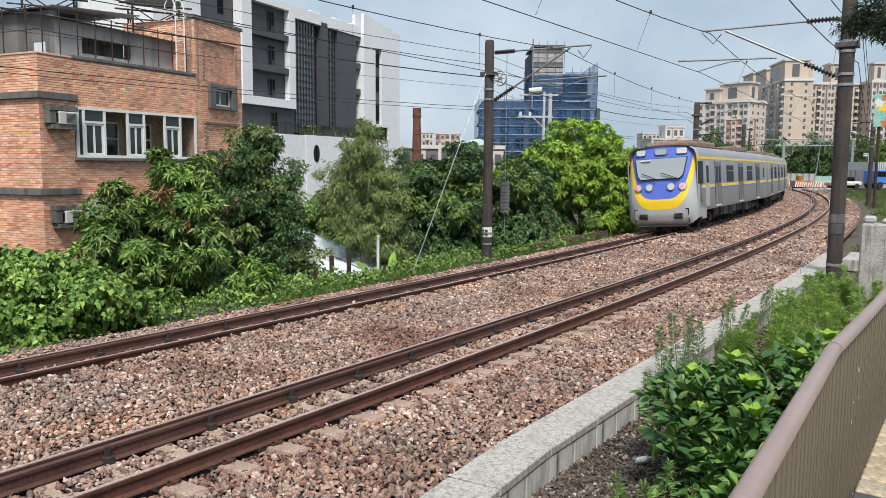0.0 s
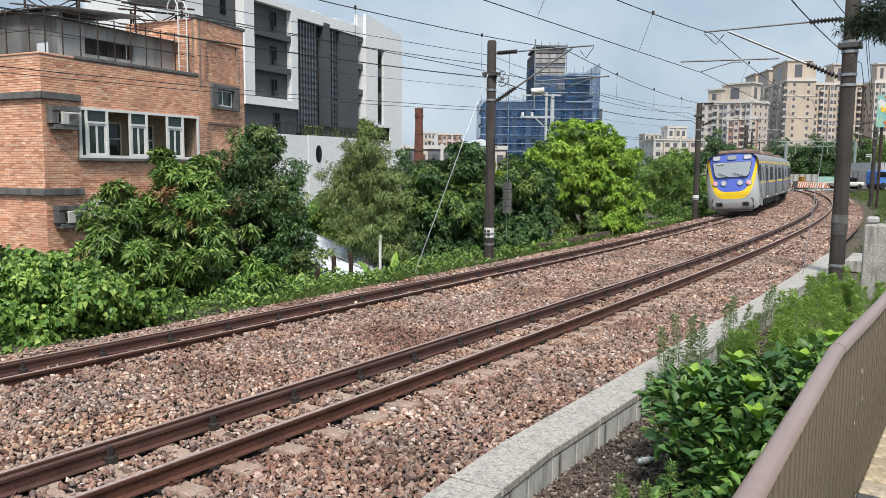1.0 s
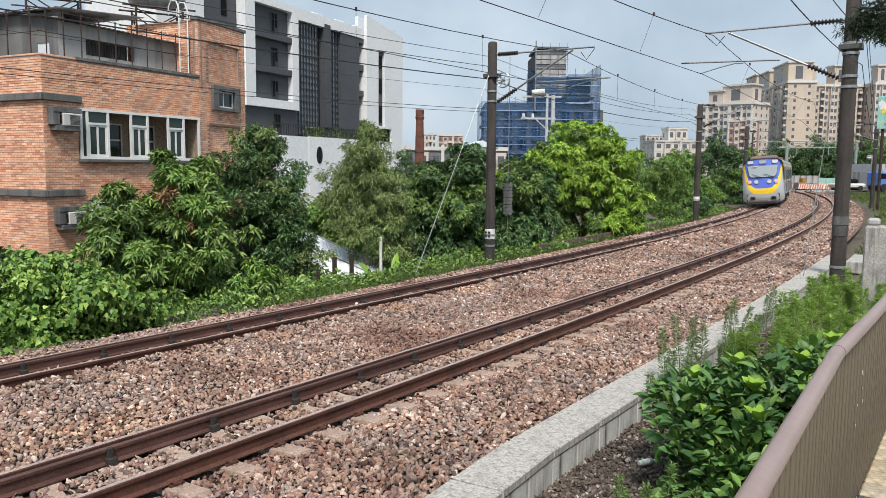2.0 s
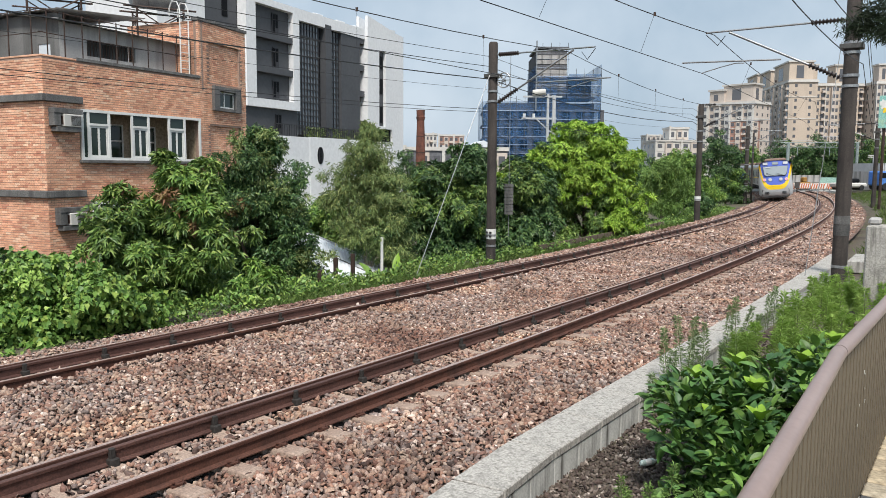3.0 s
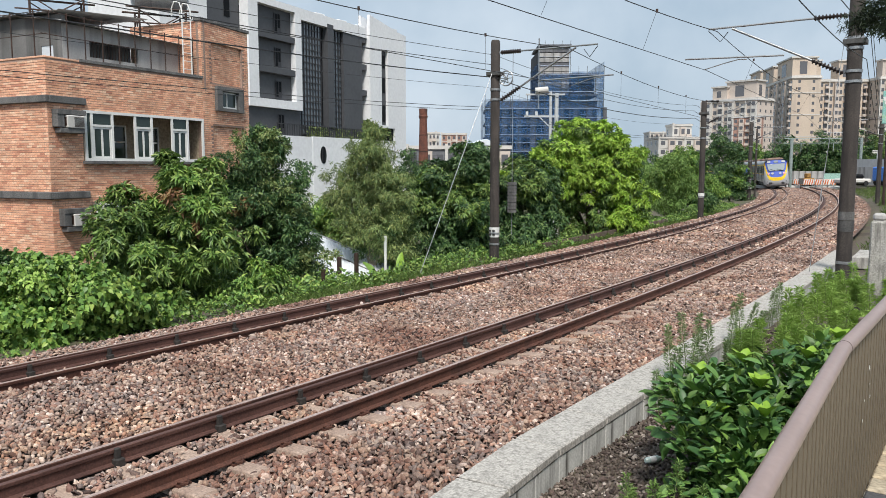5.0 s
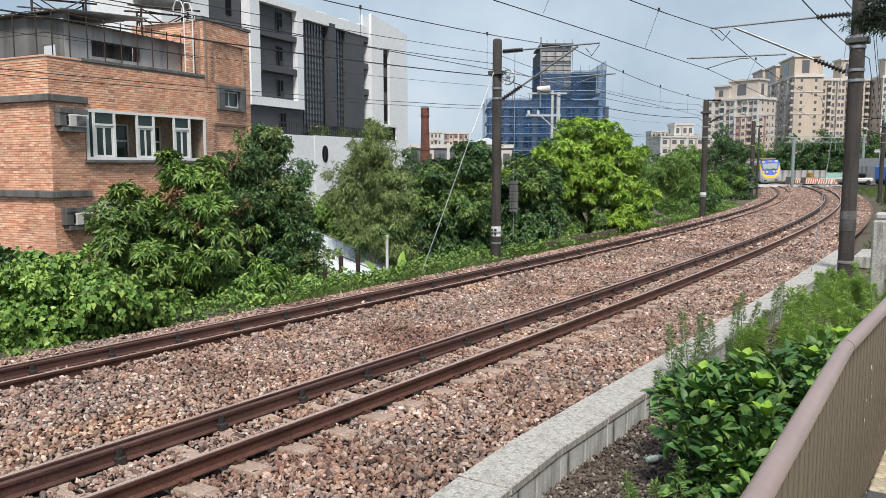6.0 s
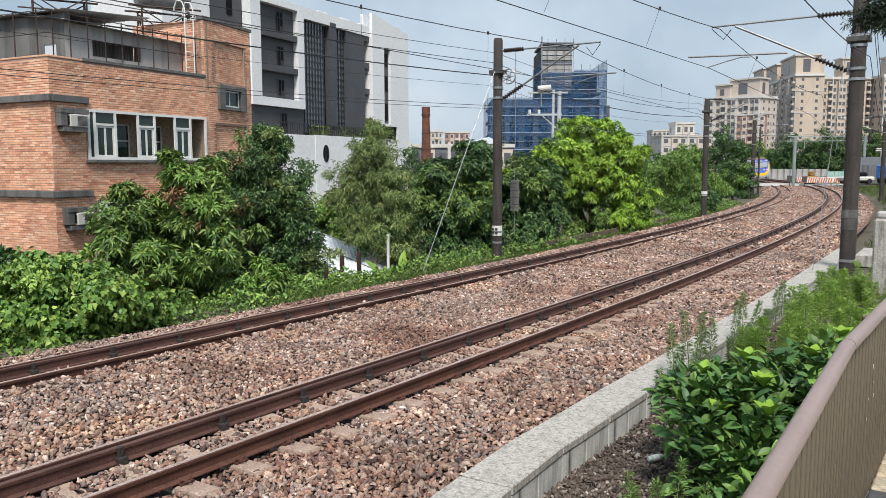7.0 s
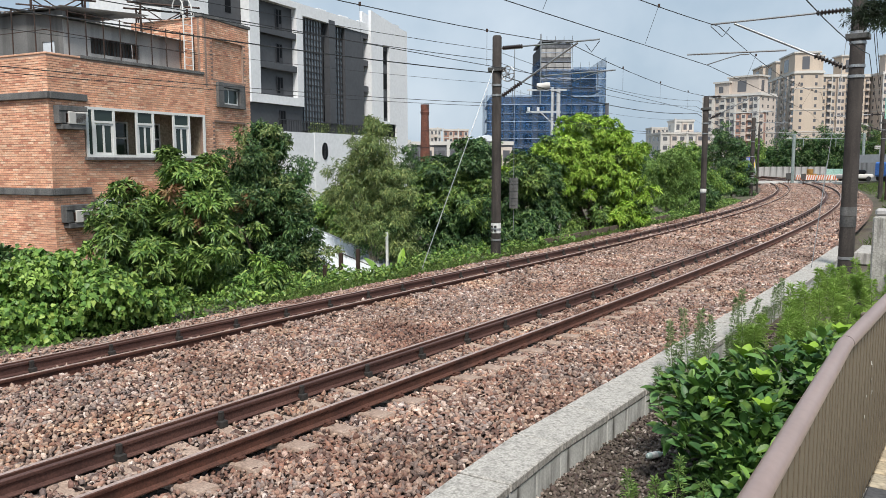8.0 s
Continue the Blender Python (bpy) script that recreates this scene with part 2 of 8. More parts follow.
STONE = [(0.053, 0.035, 0.03), (0.158, 0.087, 0.069), (0.277, 0.159, 0.121), (0.363, 0.221, 0.165), (0.178, 0.14, 0.13), (0.383, 0.27, 0.209), (0.112, 0.075, 0.066), (0.284, 0.228, 0.206), (0.462, 0.351, 0.281), (0.218, 0.13, 0.102), (0.686, 0.572, 0.508)]
M = dict(
    bed=ballast_material(),
    # near-black base colour puts the shade between loose stones into the bed
    gap_shade=mat("ballast_gap_shade", [(0.020, 0.014, 0.012), (0.034, 0.024, 0.020)], 0.95, 0, 1.2, 40, 0.6, 0.02),
    stone=mat("ballast_stone", STONE, 0.85, vary="island", scale=0.8, fine=60, bump=0.3, dist=0.004, patch=[(0.72, 0.60, 0.56), (1.0, 0.95, 0.90), (0.95, 0.96, 0.98), (1.15, 1.05, 0.92)]),
    soil=mat("soil", [(0.05, 0.04, 0.03), (0.10, 0.08, 0.06), (0.07, 0.09, 0.035)], 0.95, scale=0.6, fine=14, bump=0.6, dist=0.05),
    litter=mat("dark_soil", [(0.045, 0.035, 0.03), (0.085, 0.065, 0.055)], 0.95, scale=2, fine=30, bump=0.8, dist=0.03),
    rust=mat("rusty_rail_steel", [(0.075, 0.032, 0.024), (0.115, 0.050, 0.035), (0.050, 0.024, 0.019)], 0.7, 0.25, 2, 50, 0.2, 0.003),
    shine=mat("worn_rail_head", [(0.40, 0.29, 0.25), (0.52, 0.40, 0.36)], 0.4, 0.4, 1, 30, 0.05, 0.001),
    check=mat("check_rail_steel", [(0.080, 0.040, 0.034), (0.13, 0.066, 0.054)], 0.6, 0.35, 2, 50, 0.2, 0.003),
    sleeper=mat("weathered_sleeper_concrete", [(0.27, 0.19, 0.15), (0.40, 0.30, 0.24)], 0.9, 0, 3, 40, 0.3, 0.006),
    kerb=mat("weathered_concrete", [(0.25, 0.24, 0.22), (0.40, 0.38, 0.35), (0.32, 0.31, 0.285)], 0.9, 0, 2.5, 45, 0.45, 0.008, fine_mix=0.34, streak=((0.17, 0.16, 0.145), 17)),
    kerb_face=mat("chalky_stained_concrete", [(0.40, 0.40, 0.38), (0.60, 0.60, 0.575)], 0.9, 0, 3.5, 45, 0.3, 0.006, fine_mix=0.15, streak=((0.075, 0.07, 0.062), 9)),
    pole=mat("dark_concrete_pole", [(0.040, 0.033, 0.030), (0.066, 0.055, 0.049)], 0.85, 0, 2, 40, 0.2, 0.004, streak=((0.024, 0.020, 0.018), 8)),
    grey=mat("pale_grey_paint", [(0.42, 0.43, 0.44), (0.50, 0.51, 0.52)], 0.7, 0, 2, 30, fine_mix=0.05),
    galv=mat("galvanised_steel", [(0.28, 0.29, 0.30), (0.40, 0.41, 0.42)], 0.45, 0.7, 3, 50, 0.1, 0.002),
    wire=mat("dark_wire", [(0.03, 0.032, 0.035), (0.05, 0.05, 0.055)], 0.6, 0.4, 3, 20, 0),
    ceramic=mat("brown_insulator", [(0.020, 0.014, 0.013), (0.034, 0.025, 0.023)], 0.3, 0, 3, 30, 0),
    white_c=mat("white_insulator", [(0.6, 0.6, 0.6), (0.7, 0.7, 0.7)], 0.4, 0, 3, 30, 0),
    plate=mat("white_enamel", [(0.65, 0.65, 0.63), (0.75, 0.75, 0.73)], 0.5, 0, 4, 40, 0, fine_mix=0.05),
    ink=mat("dark_lettering", [(0.03, 0.03, 0.03), (0.05, 0.05, 0.05)], 0.7, 0, 4, 40, 0),
    steel=mat("brushed_steel_body", [(0.28, 0.285, 0.295), (0.34, 0.345, 0.355)], 0.38, 0.35, 0.6, 12, 0.04, 0.002, fine_mix=0.05),
    silver=mat("silver_grey_mask", [(0.40, 0.41, 0.42), (0.47, 0.48, 0.49)], 0.4, 0.2, 0.8, 20, 0.03, 0.002, fine_mix=0.05),
    blue=mat("train_blue_paint", [(0.085, 0.13, 0.52), (0.10, 0.16, 0.58)], 0.35, 0, 1, 20, 0.02, 0.001, fine_mix=0.08),
    yellow=mat("train_yellow_paint", [(0.80, 0.52, 0.02), (0.88, 0.60, 0.03)], 0.4, 0, 1, 20, 0.02, 0.001, fine_mix=0.08),
    under=mat("underframe_grime", [(0.02, 0.018, 0.017), (0.045, 0.04, 0.037)], 0.8, 0.2, 3, 30, 0.2, 0.01),
    door_grey=mat("door_grey_paint", [(0.15, 0.155, 0.16), (0.20, 0.205, 0.21)], 0.5, 0.2, 1, 20, 0.03, 0.002, fine_mix=0.05),
    box_grey=mat("equipment_grey", [(0.055, 0.055, 0.055), (0.10, 0.098, 0.095)], 0.7, 0.2, 3, 30, 0.1, 0.005),
    roof_brown=mat("roof_grime", [(0.14, 0.09, 0.07), (0.22, 0.15, 0.12)], 0.8, 0, 2, 20, 0.2, 0.01),
    black=mat("black_rubber", [(0.012, 0.012, 0.012), (0.025, 0.025, 0.025)], 0.6, 0, 4, 30, 0),
    flat_win=glass("distant_window_glass", (0.10, 0.10, 0.11), 0.15),
    win=glass("dark_glass", (0.012, 0.013, 0.015), 0.3, 0.12, 1.2),
    shield=glass("windscreen_glass", (0.30, 0.34, 0.36), 0.08),
    lamp=glass("lamp_glass", (0.50, 0.52, 0.55), 0.15),
    tail=lit("tail_light", (1.0, 0.10, 0.14), 2.2),
    brick=mat("brick_tile", [(0.52, 0.23, 0.15), (0.70, 0.37, 0.24), (0.78, 0.46, 0.31), (0.64, 0.32, 0.20), (0.82, 0.57, 0.41)], 0.7, 0, 0.7, 30, 0.15, 0.003, vary="object", fine_mix=0.2),
    brick_i=mat("brick_tile_joined", [(0.52, 0.23, 0.15), (0.70, 0.37, 0.24), (0.78, 0.46, 0.31), (0.64, 0.32, 0.20), (0.82, 0.57, 0.41)], 0.7, 0, 0.7, 30, 0.15, 0.003, vary="island", fine_mix=0.2),
    mortar=mat("mortar", [(0.28, 0.19, 0.15), (0.36, 0.26, 0.21)], 0.95, 0, 1, 40, 0.3, 0.004),
    ledge=mat("stained_ledge_concrete", [(0.10, 0.10, 0.10), (0.17, 0.165, 0.16)], 0.9, 0, 1.5, 30, 0.3, 0.006, streak=((0.05, 0.05, 0.05), 3)),
    render=mat("stained_cement_render", [(0.34, 0.33, 0.325), (0.46, 0.45, 0.44)], 0.9, 0, 0.8, 20, 0.2, 0.004, fine_mix=0.12, streak=((0.16, 0.155, 0.15), 1.5)),
    render_d=mat("sooty_cement_render", [(0.11, 0.11, 0.108), (0.19, 0.188, 0.185)], 0.9, 0, 0.8, 20, 0.2, 0.004, fine_mix=0.15, streak=((0.05, 0.05, 0.048), 1.5)),
    alum=mat("white_aluminium_frame", [(0.66, 0.66, 0.64), (0.75, 0.75, 0.73)], 0.45, 0, 2, 30, 0.03, 0.001, fine_mix=0.05),
    pane=glass("window_glass", (0.030, 0.045, 0.040), 0.05, 0.45),
    room=mat("dim_interior", [(0.34, 0.27, 0.19), (0.46, 0.38, 0.28)], 0.9, 0, 1, 10, 0),
    iron=mat("rusty_iron_bars", [(0.04, 0.025, 0.02), (0.08, 0.05, 0.04)], 0.7, 0.4, 4, 40, 0.1, 0.002),
    white_wall=mat("white_facade_panels", [(0.70, 0.71, 0.73), (0.78, 0.79, 0.80)], 0.75, 0, 0.15, 3, 0.05, 0.01, fine_mix=0.06),
    dark_wall=mat("charcoal_facade_panels", [(0.055, 0.058, 0.066), (0.075, 0.078, 0.086)], 0.6, 0, 0.2, 3, 0.05, 0.01, fine_mix=0.1),
    # base colour lightened to paint in part of the reflected sky
    curtain=glass("curtain_wall_glass", (0.13, 0.15, 0.17), 0.06),
    mullion=mat("dark_mullions", [(0.03, 0.03, 0.035), (0.05, 0.05, 0.055)], 0.5, 0.3, 1, 10, 0),
    net=netting("blue_scaffold_net", (0.032, 0.115, 0.27), 0.72),
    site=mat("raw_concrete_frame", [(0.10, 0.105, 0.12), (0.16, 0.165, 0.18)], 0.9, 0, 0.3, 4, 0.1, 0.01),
    # dark colour stands in for the shade inside the open floors
    site_dark=mat("painted_floor_shade", [(0.05, 0.05, 0.055), (0.09, 0.09, 0.095)], 0.9, 0, 0.3, 4, 0),
    tan=mat("beige_tower_tiles", [(0.49, 0.405, 0.325), (0.57, 0.475, 0.39)], 0.8, 0, 0.1, 2, 0.05, 0.01, fine_mix=0.08, streak=((0.44, 0.37, 0.31), 0.4)),
    tan_p=mat("pale_tower_tiles", [(0.50, 0.43, 0.375), (0.58, 0.505, 0.45)], 0.8, 0, 0.1, 2, 0.05, 0.01, fine_mix=0.08),
    red_p=mat("dull_red_tower_tiles", [(0.34, 0.20, 0.16), (0.42, 0.25, 0.20)], 0.8, 0, 0.1, 2, 0.05, 0.01, fine_mix=0.08),
    far_white=mat("pale_far_wall", [(0.50, 0.48, 0.45), (0.60, 0.58, 0.55)], 0.8, 0, 0.1, 2, 0, fine_mix=0.08),
    chim=mat("old_chimney_brick", [(0.10, 0.038, 0.028), (0.16, 0.062, 0.042), (0.07, 0.035, 0.028)], 0.9, 0, 0.6, 8, 0.4, 0.03),
    tin=mat("pale_metal_sheet", [(0.58, 0.62, 0.66), (0.68, 0.72, 0.76)], 0.6, 0.0, 0.5, 10, 0.05, 0.003, fine_mix=0.05),
    bark=mat("bark", [(0.07, 0.05, 0.035), (0.15, 0.115, 0.085)], 0.95, 0, 3, 30, 0.6, 0.02),
    pale_bark=mat("pale_bark", [(0.20, 0.18, 0.14), (0.32, 0.29, 0.24)], 0.9, 0, 3, 30, 0.4, 0.01),
    fence=mat("taupe_board", [(0.110, 0.086, 0.054), (0.150, 0.118, 0.076)], 0.65, 0, 2, 50, 0.1, 0.002, fine_mix=0.12, streak=((0.048, 0.036, 0.024), 7)),
    handrail=mat("mauve_brown_rail_paint", [(0.27, 0.198, 0.180), (0.31, 0.230, 0.210)], 0.36, 0.1, 3, 40, 0.03, 0.001, fine_mix=0.06),
    paver=mat("beige_paver", [(0.32, 0.26, 0.18), (0.42, 0.35, 0.24), (0.30, 0.27, 0.22)], 0.9, 0, 3, 40, 0.2, 0.003, vary="object"),
    paver_dark=mat("dark_paver", [(0.05, 0.05, 0.055), (0.09, 0.09, 0.09)], 0.9, 0, 3, 40, 0.2, 0.003),
    grass=mat("grass_blades", [(0.06, 0.11, 0.02), (0.11, 0.18, 0.035), (0.17, 0.22, 0.06)], 0.6, 0, 0.6, 20, 0, vary="island", leaf=0.35),
)


def leaves(name, cols, rough=0.42, thin=0.3):
    return mat(name, cols, rough, 0, 0.5, 25, 0, vary="island", fine_mix=0.12, leaf=thin * 0.35, spec=0.3)


LEAF = dict(
    mango=leaves("mango_leaf", [(0.044, 0.092, 0.026), (0.092, 0.170, 0.042), (0.172, 0.275, 0.064), (0.275, 0.355, 0.098)]),
    # darkened throughout to put the shade low in the crowns into the colour
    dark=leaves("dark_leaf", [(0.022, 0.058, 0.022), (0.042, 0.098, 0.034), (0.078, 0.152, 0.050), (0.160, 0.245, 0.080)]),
    bright=leaves("bright_leaf", [(0.125, 0.250, 0.030), (0.215, 0.370, 0.044), (0.310, 0.470, 0.062), (0.400, 0.540, 0.095)]),
    olive=leaves("olive_leaf", [(0.075, 0.125, 0.045), (0.150, 0.225, 0.075), (0.235, 0.310, 0.110), (0.340, 0.370, 0.135)]),
    vine=leaves("vine_leaf", [(0.060, 0.130, 0.030), (0.120, 0.230, 0.050), (0.185, 0.310, 0.066), (0.290, 0.390, 0.090)]),
    broad=leaves("broad_glossy_leaf", [(0.036, 0.090, 0.030), (0.056, 0.135, 0.042), (0.095, 0.20, 0.055), (0.17, 0.30, 0.065)], 0.45, 0.2),
    lime=leaves("young_lime_leaf", [(0.16, 0.31, 0.035), (0.22, 0.38, 0.042), (0.32, 0.48, 0.055)], 0.4, 0.4),
    weed=leaves("weed_leaf", [(0.119, 0.210, 0.053), (0.179, 0.297, 0.079), (0.258, 0.385, 0.105)], 0.6, 0.35),
    weed_b=leaves("bright_weed_leaf", [(0.27, 0.43, 0.090), (0.39, 0.57, 0.14), (0.50, 0.67, 0.20)], 0.6, 0.9),
    red=leaves("reddish_young_leaf", [(0.26, 0.12, 0.075), (0.32, 0.19, 0.095), (0.24, 0.21, 0.075)], 0.5, 0.3),
)

# ---- mesh helpers ----


class Mesh:
    """Vertices and faces of one mesh, gathered from simple solids."""

    def __init__(self):
        self.v, self.f = [], []

    def add(self, verts, faces):
        o = len(self.v)
        self.v += [tuple(p) for p in verts]
        self.f += [tuple(i + o for i in f) for f in faces]
        return self

    def box(self, x0, x1, y0, y1, z0, z1, c=0.0):
        if c <= 0:
            return self.add([(x, y, z) for x in (x0, x1) for y in (y0, y1) for z in (z0, z1)],
                            [(0, 1, 3, 2), (4, 6, 7, 5), (0, 4, 5, 1), (2, 3, 7, 6), (0, 2, 6, 4), (1, 5, 7, 3)])
        bm = bmesh.new()
        bmesh.ops.create_cube(bm, size=1.0)
        for q in bm.verts:
            q.co = ((x0 + x1) / 2 + q.co.x * (x1 - x0), (y0 + y1) / 2 + q.co.y * (y1 - y0), (z0 + z1) / 2 + q.co.z * (z1 - z0))
        bmesh.ops.bevel(bm, geom=bm.edges[:], offset=min(c, 0.4 * min(x1 - x0, y1 - y0, z1 - z0)), segments=1, affect="EDGES")
        bm.verts.index_update()
        self.add([q.co[:] for q in bm.verts], [[q.index for q in f.verts] for f in bm.faces])
        bm.free()
        return self

    def tube(self, path, r, n=8, caps=True):
        path = [Vector(p) for p in path]
        rs = r if isinstance(r, (list, tuple)) else [r] * len(path)
        rings = []
        side = None
        for i, p in enumerate(path):
            d = (path[min(i + 1, len(path) - 1)] - path[max(i - 1, 0)]).normalized()
            if side is None:
                side = d.orthogonal().normalized()
            side = (side - d * side.dot(d)).normalized()
            up = d.cross(side)
            rings.append([p + (side * math.cos(a) + up * math.sin(a)) * rs[i] for a in (2 * math.pi * j / n for j in range(n))])
        verts = [q for ring in rings for q in ring]
        faces = [(i * n + j, i * n + (j + 1) % n, (i + 1) * n + (j + 1) % n, (i + 1) * n + j) for i in range(len(path) - 1) for j in range(n)]
        if caps:
            faces += [tuple(range(n))[::-1], tuple(range((len(path) - 1) * n, len(path) * n))]
        return self.add(verts, faces)

    def sheet(self, rows):
        """A surface through rows of points."""
        w = len(rows[0])
        return self.add([p for r in rows for p in r], [(i * w + j, i * w + j + 1, (i + 1) * w + j + 1, (i + 1) * w + j) for i in range(len(rows) - 1) for j in range(w - 1)])

    def data(self, name, material, smooth=False):
        me = bpy.data.meshes.new(name)
        me.from_pydata(self.v, [], self.f)
        me.materials.append(material)
        if smooth:
            me.shade_smooth()
            me.set_sharp_from_angle(angle=radians(38))
        me.update()
        return me


def arrays(name, verts, faces, material, smooth=False):
    """A mesh of triangles from arrays, for leaves and stones."""
    me = bpy.data.meshes.new(name)
    me.vertices.add(len(verts)), me.loops.add(faces.size), me.polygons.add(len(faces))
    me.vertices.foreach_set("co", verts.astype(np.float32).ravel())
    me.loops.foreach_set("vertex_index", faces.astype(np.int32).ravel())
    me.polygons.foreach_set("loop_start", np.arange(0, faces.size, faces.shape[1], dtype=np.int32))
    me.update(calc_edges=True)
    me.materials.append(material)
    if smooth:
        me.shade_smooth()
    return me


def unit(v):
    return v / np.maximum(np.linalg.norm(v, axis=-1, keepdims=True), 1e-9)


def leaf_mesh(name, base, way, length, width, material, rng, fold=0.25, droop=0.25, wide=0.42, simple=False, ref=None, heart=False):
    """Many bent leaves in one mesh: a pointed blade folded along its rib, its tip drooping; or a heart-shaped blade."""
    n = len(base)
    way = unit(way)
    side = unit(np.cross(way, unit(rng.normal(size=(n, 3)) * 0.42 + (np.array((0, 0, 1.0)) if ref is None else ref))))
    up = np.cross(side, way)
    ln = (length * rng.uniform(0.65, 1.25, n))[:, None]
    w = ln * width * rng.uniform(0.8, 1.2, n)[:, None] * 0.5
    mid = base + way * ln * wide
    tip = base + way * ln - np.array((0, 0, 1)) * ln * droop
    lift = up * w * fold
    if heart:
        back, wide_ = base - way * ln * 0.10, base + way * ln * 0.30
        v = np.stack([base, back + side * w * 0.55 + lift * 0.5, wide_ + side * w + lift, tip, wide_ - side * w + lift, back - side * w * 0.55 + lift * 0.5], 1)
        f = np.array([(0, 2, 1), (0, 3, 2), (0, 4, 3), (0, 5, 4)])
        return arrays(name, v.reshape(-1, 3), (f[None] + 6 * np.arange(n)[:, None, None]).reshape(-1, 3), material)
    if simple:
        v = np.stack([base, mid + side * w + lift, tip, mid - side * w + lift], 1)
        f = (np.array([(0, 2, 1), (0, 3, 2)])[None] + 4 * np.arange(n)[:, None, None]).reshape(-1, 3)
        return arrays(name, v.reshape(-1, 3), f, material)
    v = np.stack([base, mid + side * w + lift, mid - up * 0.0, mid - side * w + lift, tip], 1)
    f = np.array([(0, 2, 1), (0, 3, 2), (1, 2, 4), (2, 3, 4)])
    f = (f[None] + 5 * np.arange(n)[:, None, None]).reshape(-1, 3)
    return arrays(name, v.reshape(-1, 3), f, material)


def part(name, mesh, material, parent, label="", smooth=False, m=None, kind=""):
    """One mesh object under a thing or under a part."""
    ob = new(name, mesh if isinstance(mesh, bpy.types.Mesh) else mesh.data(name, material, smooth))
    ob.parent = parent
    if m is not None:
        ob.matrix_basis = m
    return tagged(ob, label, kind=kind)


def thing(name, m, label, category, group="", kind=""):
    ob = new(name)
    ob.empty_display_size = 0.2
    ob.matrix_basis = m
    return tagged(ob, label, category, group, kind)


def solid(name, mesh, material, label, category, group="", kind="", smooth=False, m=None):
    ob = new(name, mesh if isinstance(mesh, bpy.types.Mesh) else mesh.data(name, material, smooth))
    if m is not None:
        ob.matrix_basis = m
    return tagged(ob, label, category, group, kind)


# ---- the line of the railway: distance s along the near track, offset to its right ----
S = np.arange(-80.0, 300.0, 0.25)
KAPPA = np.interp(S, [5, 20, 35, 50, 70], [-0.0015, -0.0027, -0.0028, -0.0029, -0.0029])
HEAD = np.cumsum(KAPPA) * 0.25
HEAD += 0.6199 - np.interp(0.0, S, HEAD)
PX, PY = np.cumsum(np.sin(HEAD)) * 0.25, np.cumsum(np.cos(HEAD)) * 0.25
PX -= np.interp(0.0, S, PX)
PY += 10.797 - np.interp(0.0, S, PY)
GAUGE, APART = 1.13, 4.127   # between rail heads; between tracks
CANT_N, CANT_F, LOW_F = 0.066, 0.083, -0.0425


def at(s, r, z=0.0):
    a = np.interp(s, S, HEAD)
    return Vector((np.interp(s, S, PX) + math.cos(a) * r, np.interp(s, S, PY) - math.sin(a) * r, z))


def along(s, r, z=0.0, turn=0.0):
    """A pose on the line: y forwards along the track, x to its right."""
    p = at(s, r, z)
    return Matrix.Translation(p) @ pose(0, 0, 0, 0, 0, -math.degrees(np.interp(s, S, HEAD)) + turn)


def sweep(profile, s0, s1, step, closed=True):
    """A mesh swept along the line from a profile of (offset, height)."""
    ss = np.arange(s0, s1 + 1e-6, step)
    m, w = Mesh(), len(profile)
    verts = [at(s, r, z) for s in ss for r, z in profile]
    faces = []
    for i in range(len(ss) - 1):
        for j in range(w if closed else w - 1):
            k = (j + 1) % w
            faces.append((i * w + j, (i + 1) * w + j, (i + 1) * w + k, i * w + k))
    if closed:
        faces += [tuple(range(w)), tuple(range((len(ss) - 1) * w, len(ss) * w))[::-1]]
    return m.add(verts, faces)

# ---- ground, track bed, rails ----


def ground_z(s, r):
    """Height of the natural ground at a distance along and an offset from the line."""
    left = np.interp(-r, [6.3, 8.0, 10.5, 14.0, 22.0, 60.0], [-0.55, -0.62, -1.1, -2.3, -2.6, -2.6])
    right = np.interp(r, [2.6, 3.0, 5.6, 8.0, 30.0], [-0.42, -0.40, -0.30, -0.30, -0.3]) if s < 20 else np.interp(r, [2.6, 3.2, 6.0, 14.0, 40.0], [-0.42, -0.35, 0.1, 0.5, 0.5])
    return float(left if r < 0 else right)


def build_ground():
    rr = [-1400, -500, -200, -100, -60, -40, -30, -22, -18, -14, -12, -10.5, -9.2, -8, -7, -6.3, -3, 0, 2.6, 3.0, 3.6, 4.4, 5.2, 6, 8, 11, 14, 20, 40, 100, 300, 900]
    ss = [-900, -300, -120, -60] + list(range(-40, 160, 2)) + [170, 190, 220, 300, 500, 900, 1600, 2600]
    rows = []
    for s in ss:
        row = []
        for r in rr:
            sc = min(max(s, -79), 130)
            p = at(sc, r)
            d = s - sc
            a = np.interp(sc, S, HEAD)
            p = p + Vector((math.sin(a) * d, math.cos(a) * d, 0))
            bump = 0.18 * noise.noise((p.x * 0.25, p.y * 0.25, 3)) if -60 < r < -6.5 or 8 < r < 60 else 0.0
            row.append((p.x, p.y, ground_z(s, r) + bump))
        rows.append(row)
    solid("ground", Mesh().sheet(rows), M["soil"], "bare soil and leaf litter beside the railway", "ground", kind="structure")


def bend(s):
    """Offset of the kerb's middle: it swings away from the track at its near end."""
    return float(np.interp(s, [-8, -5, -3.5, -2.3], [3.32, 3.06, 2.915, 2.825]))


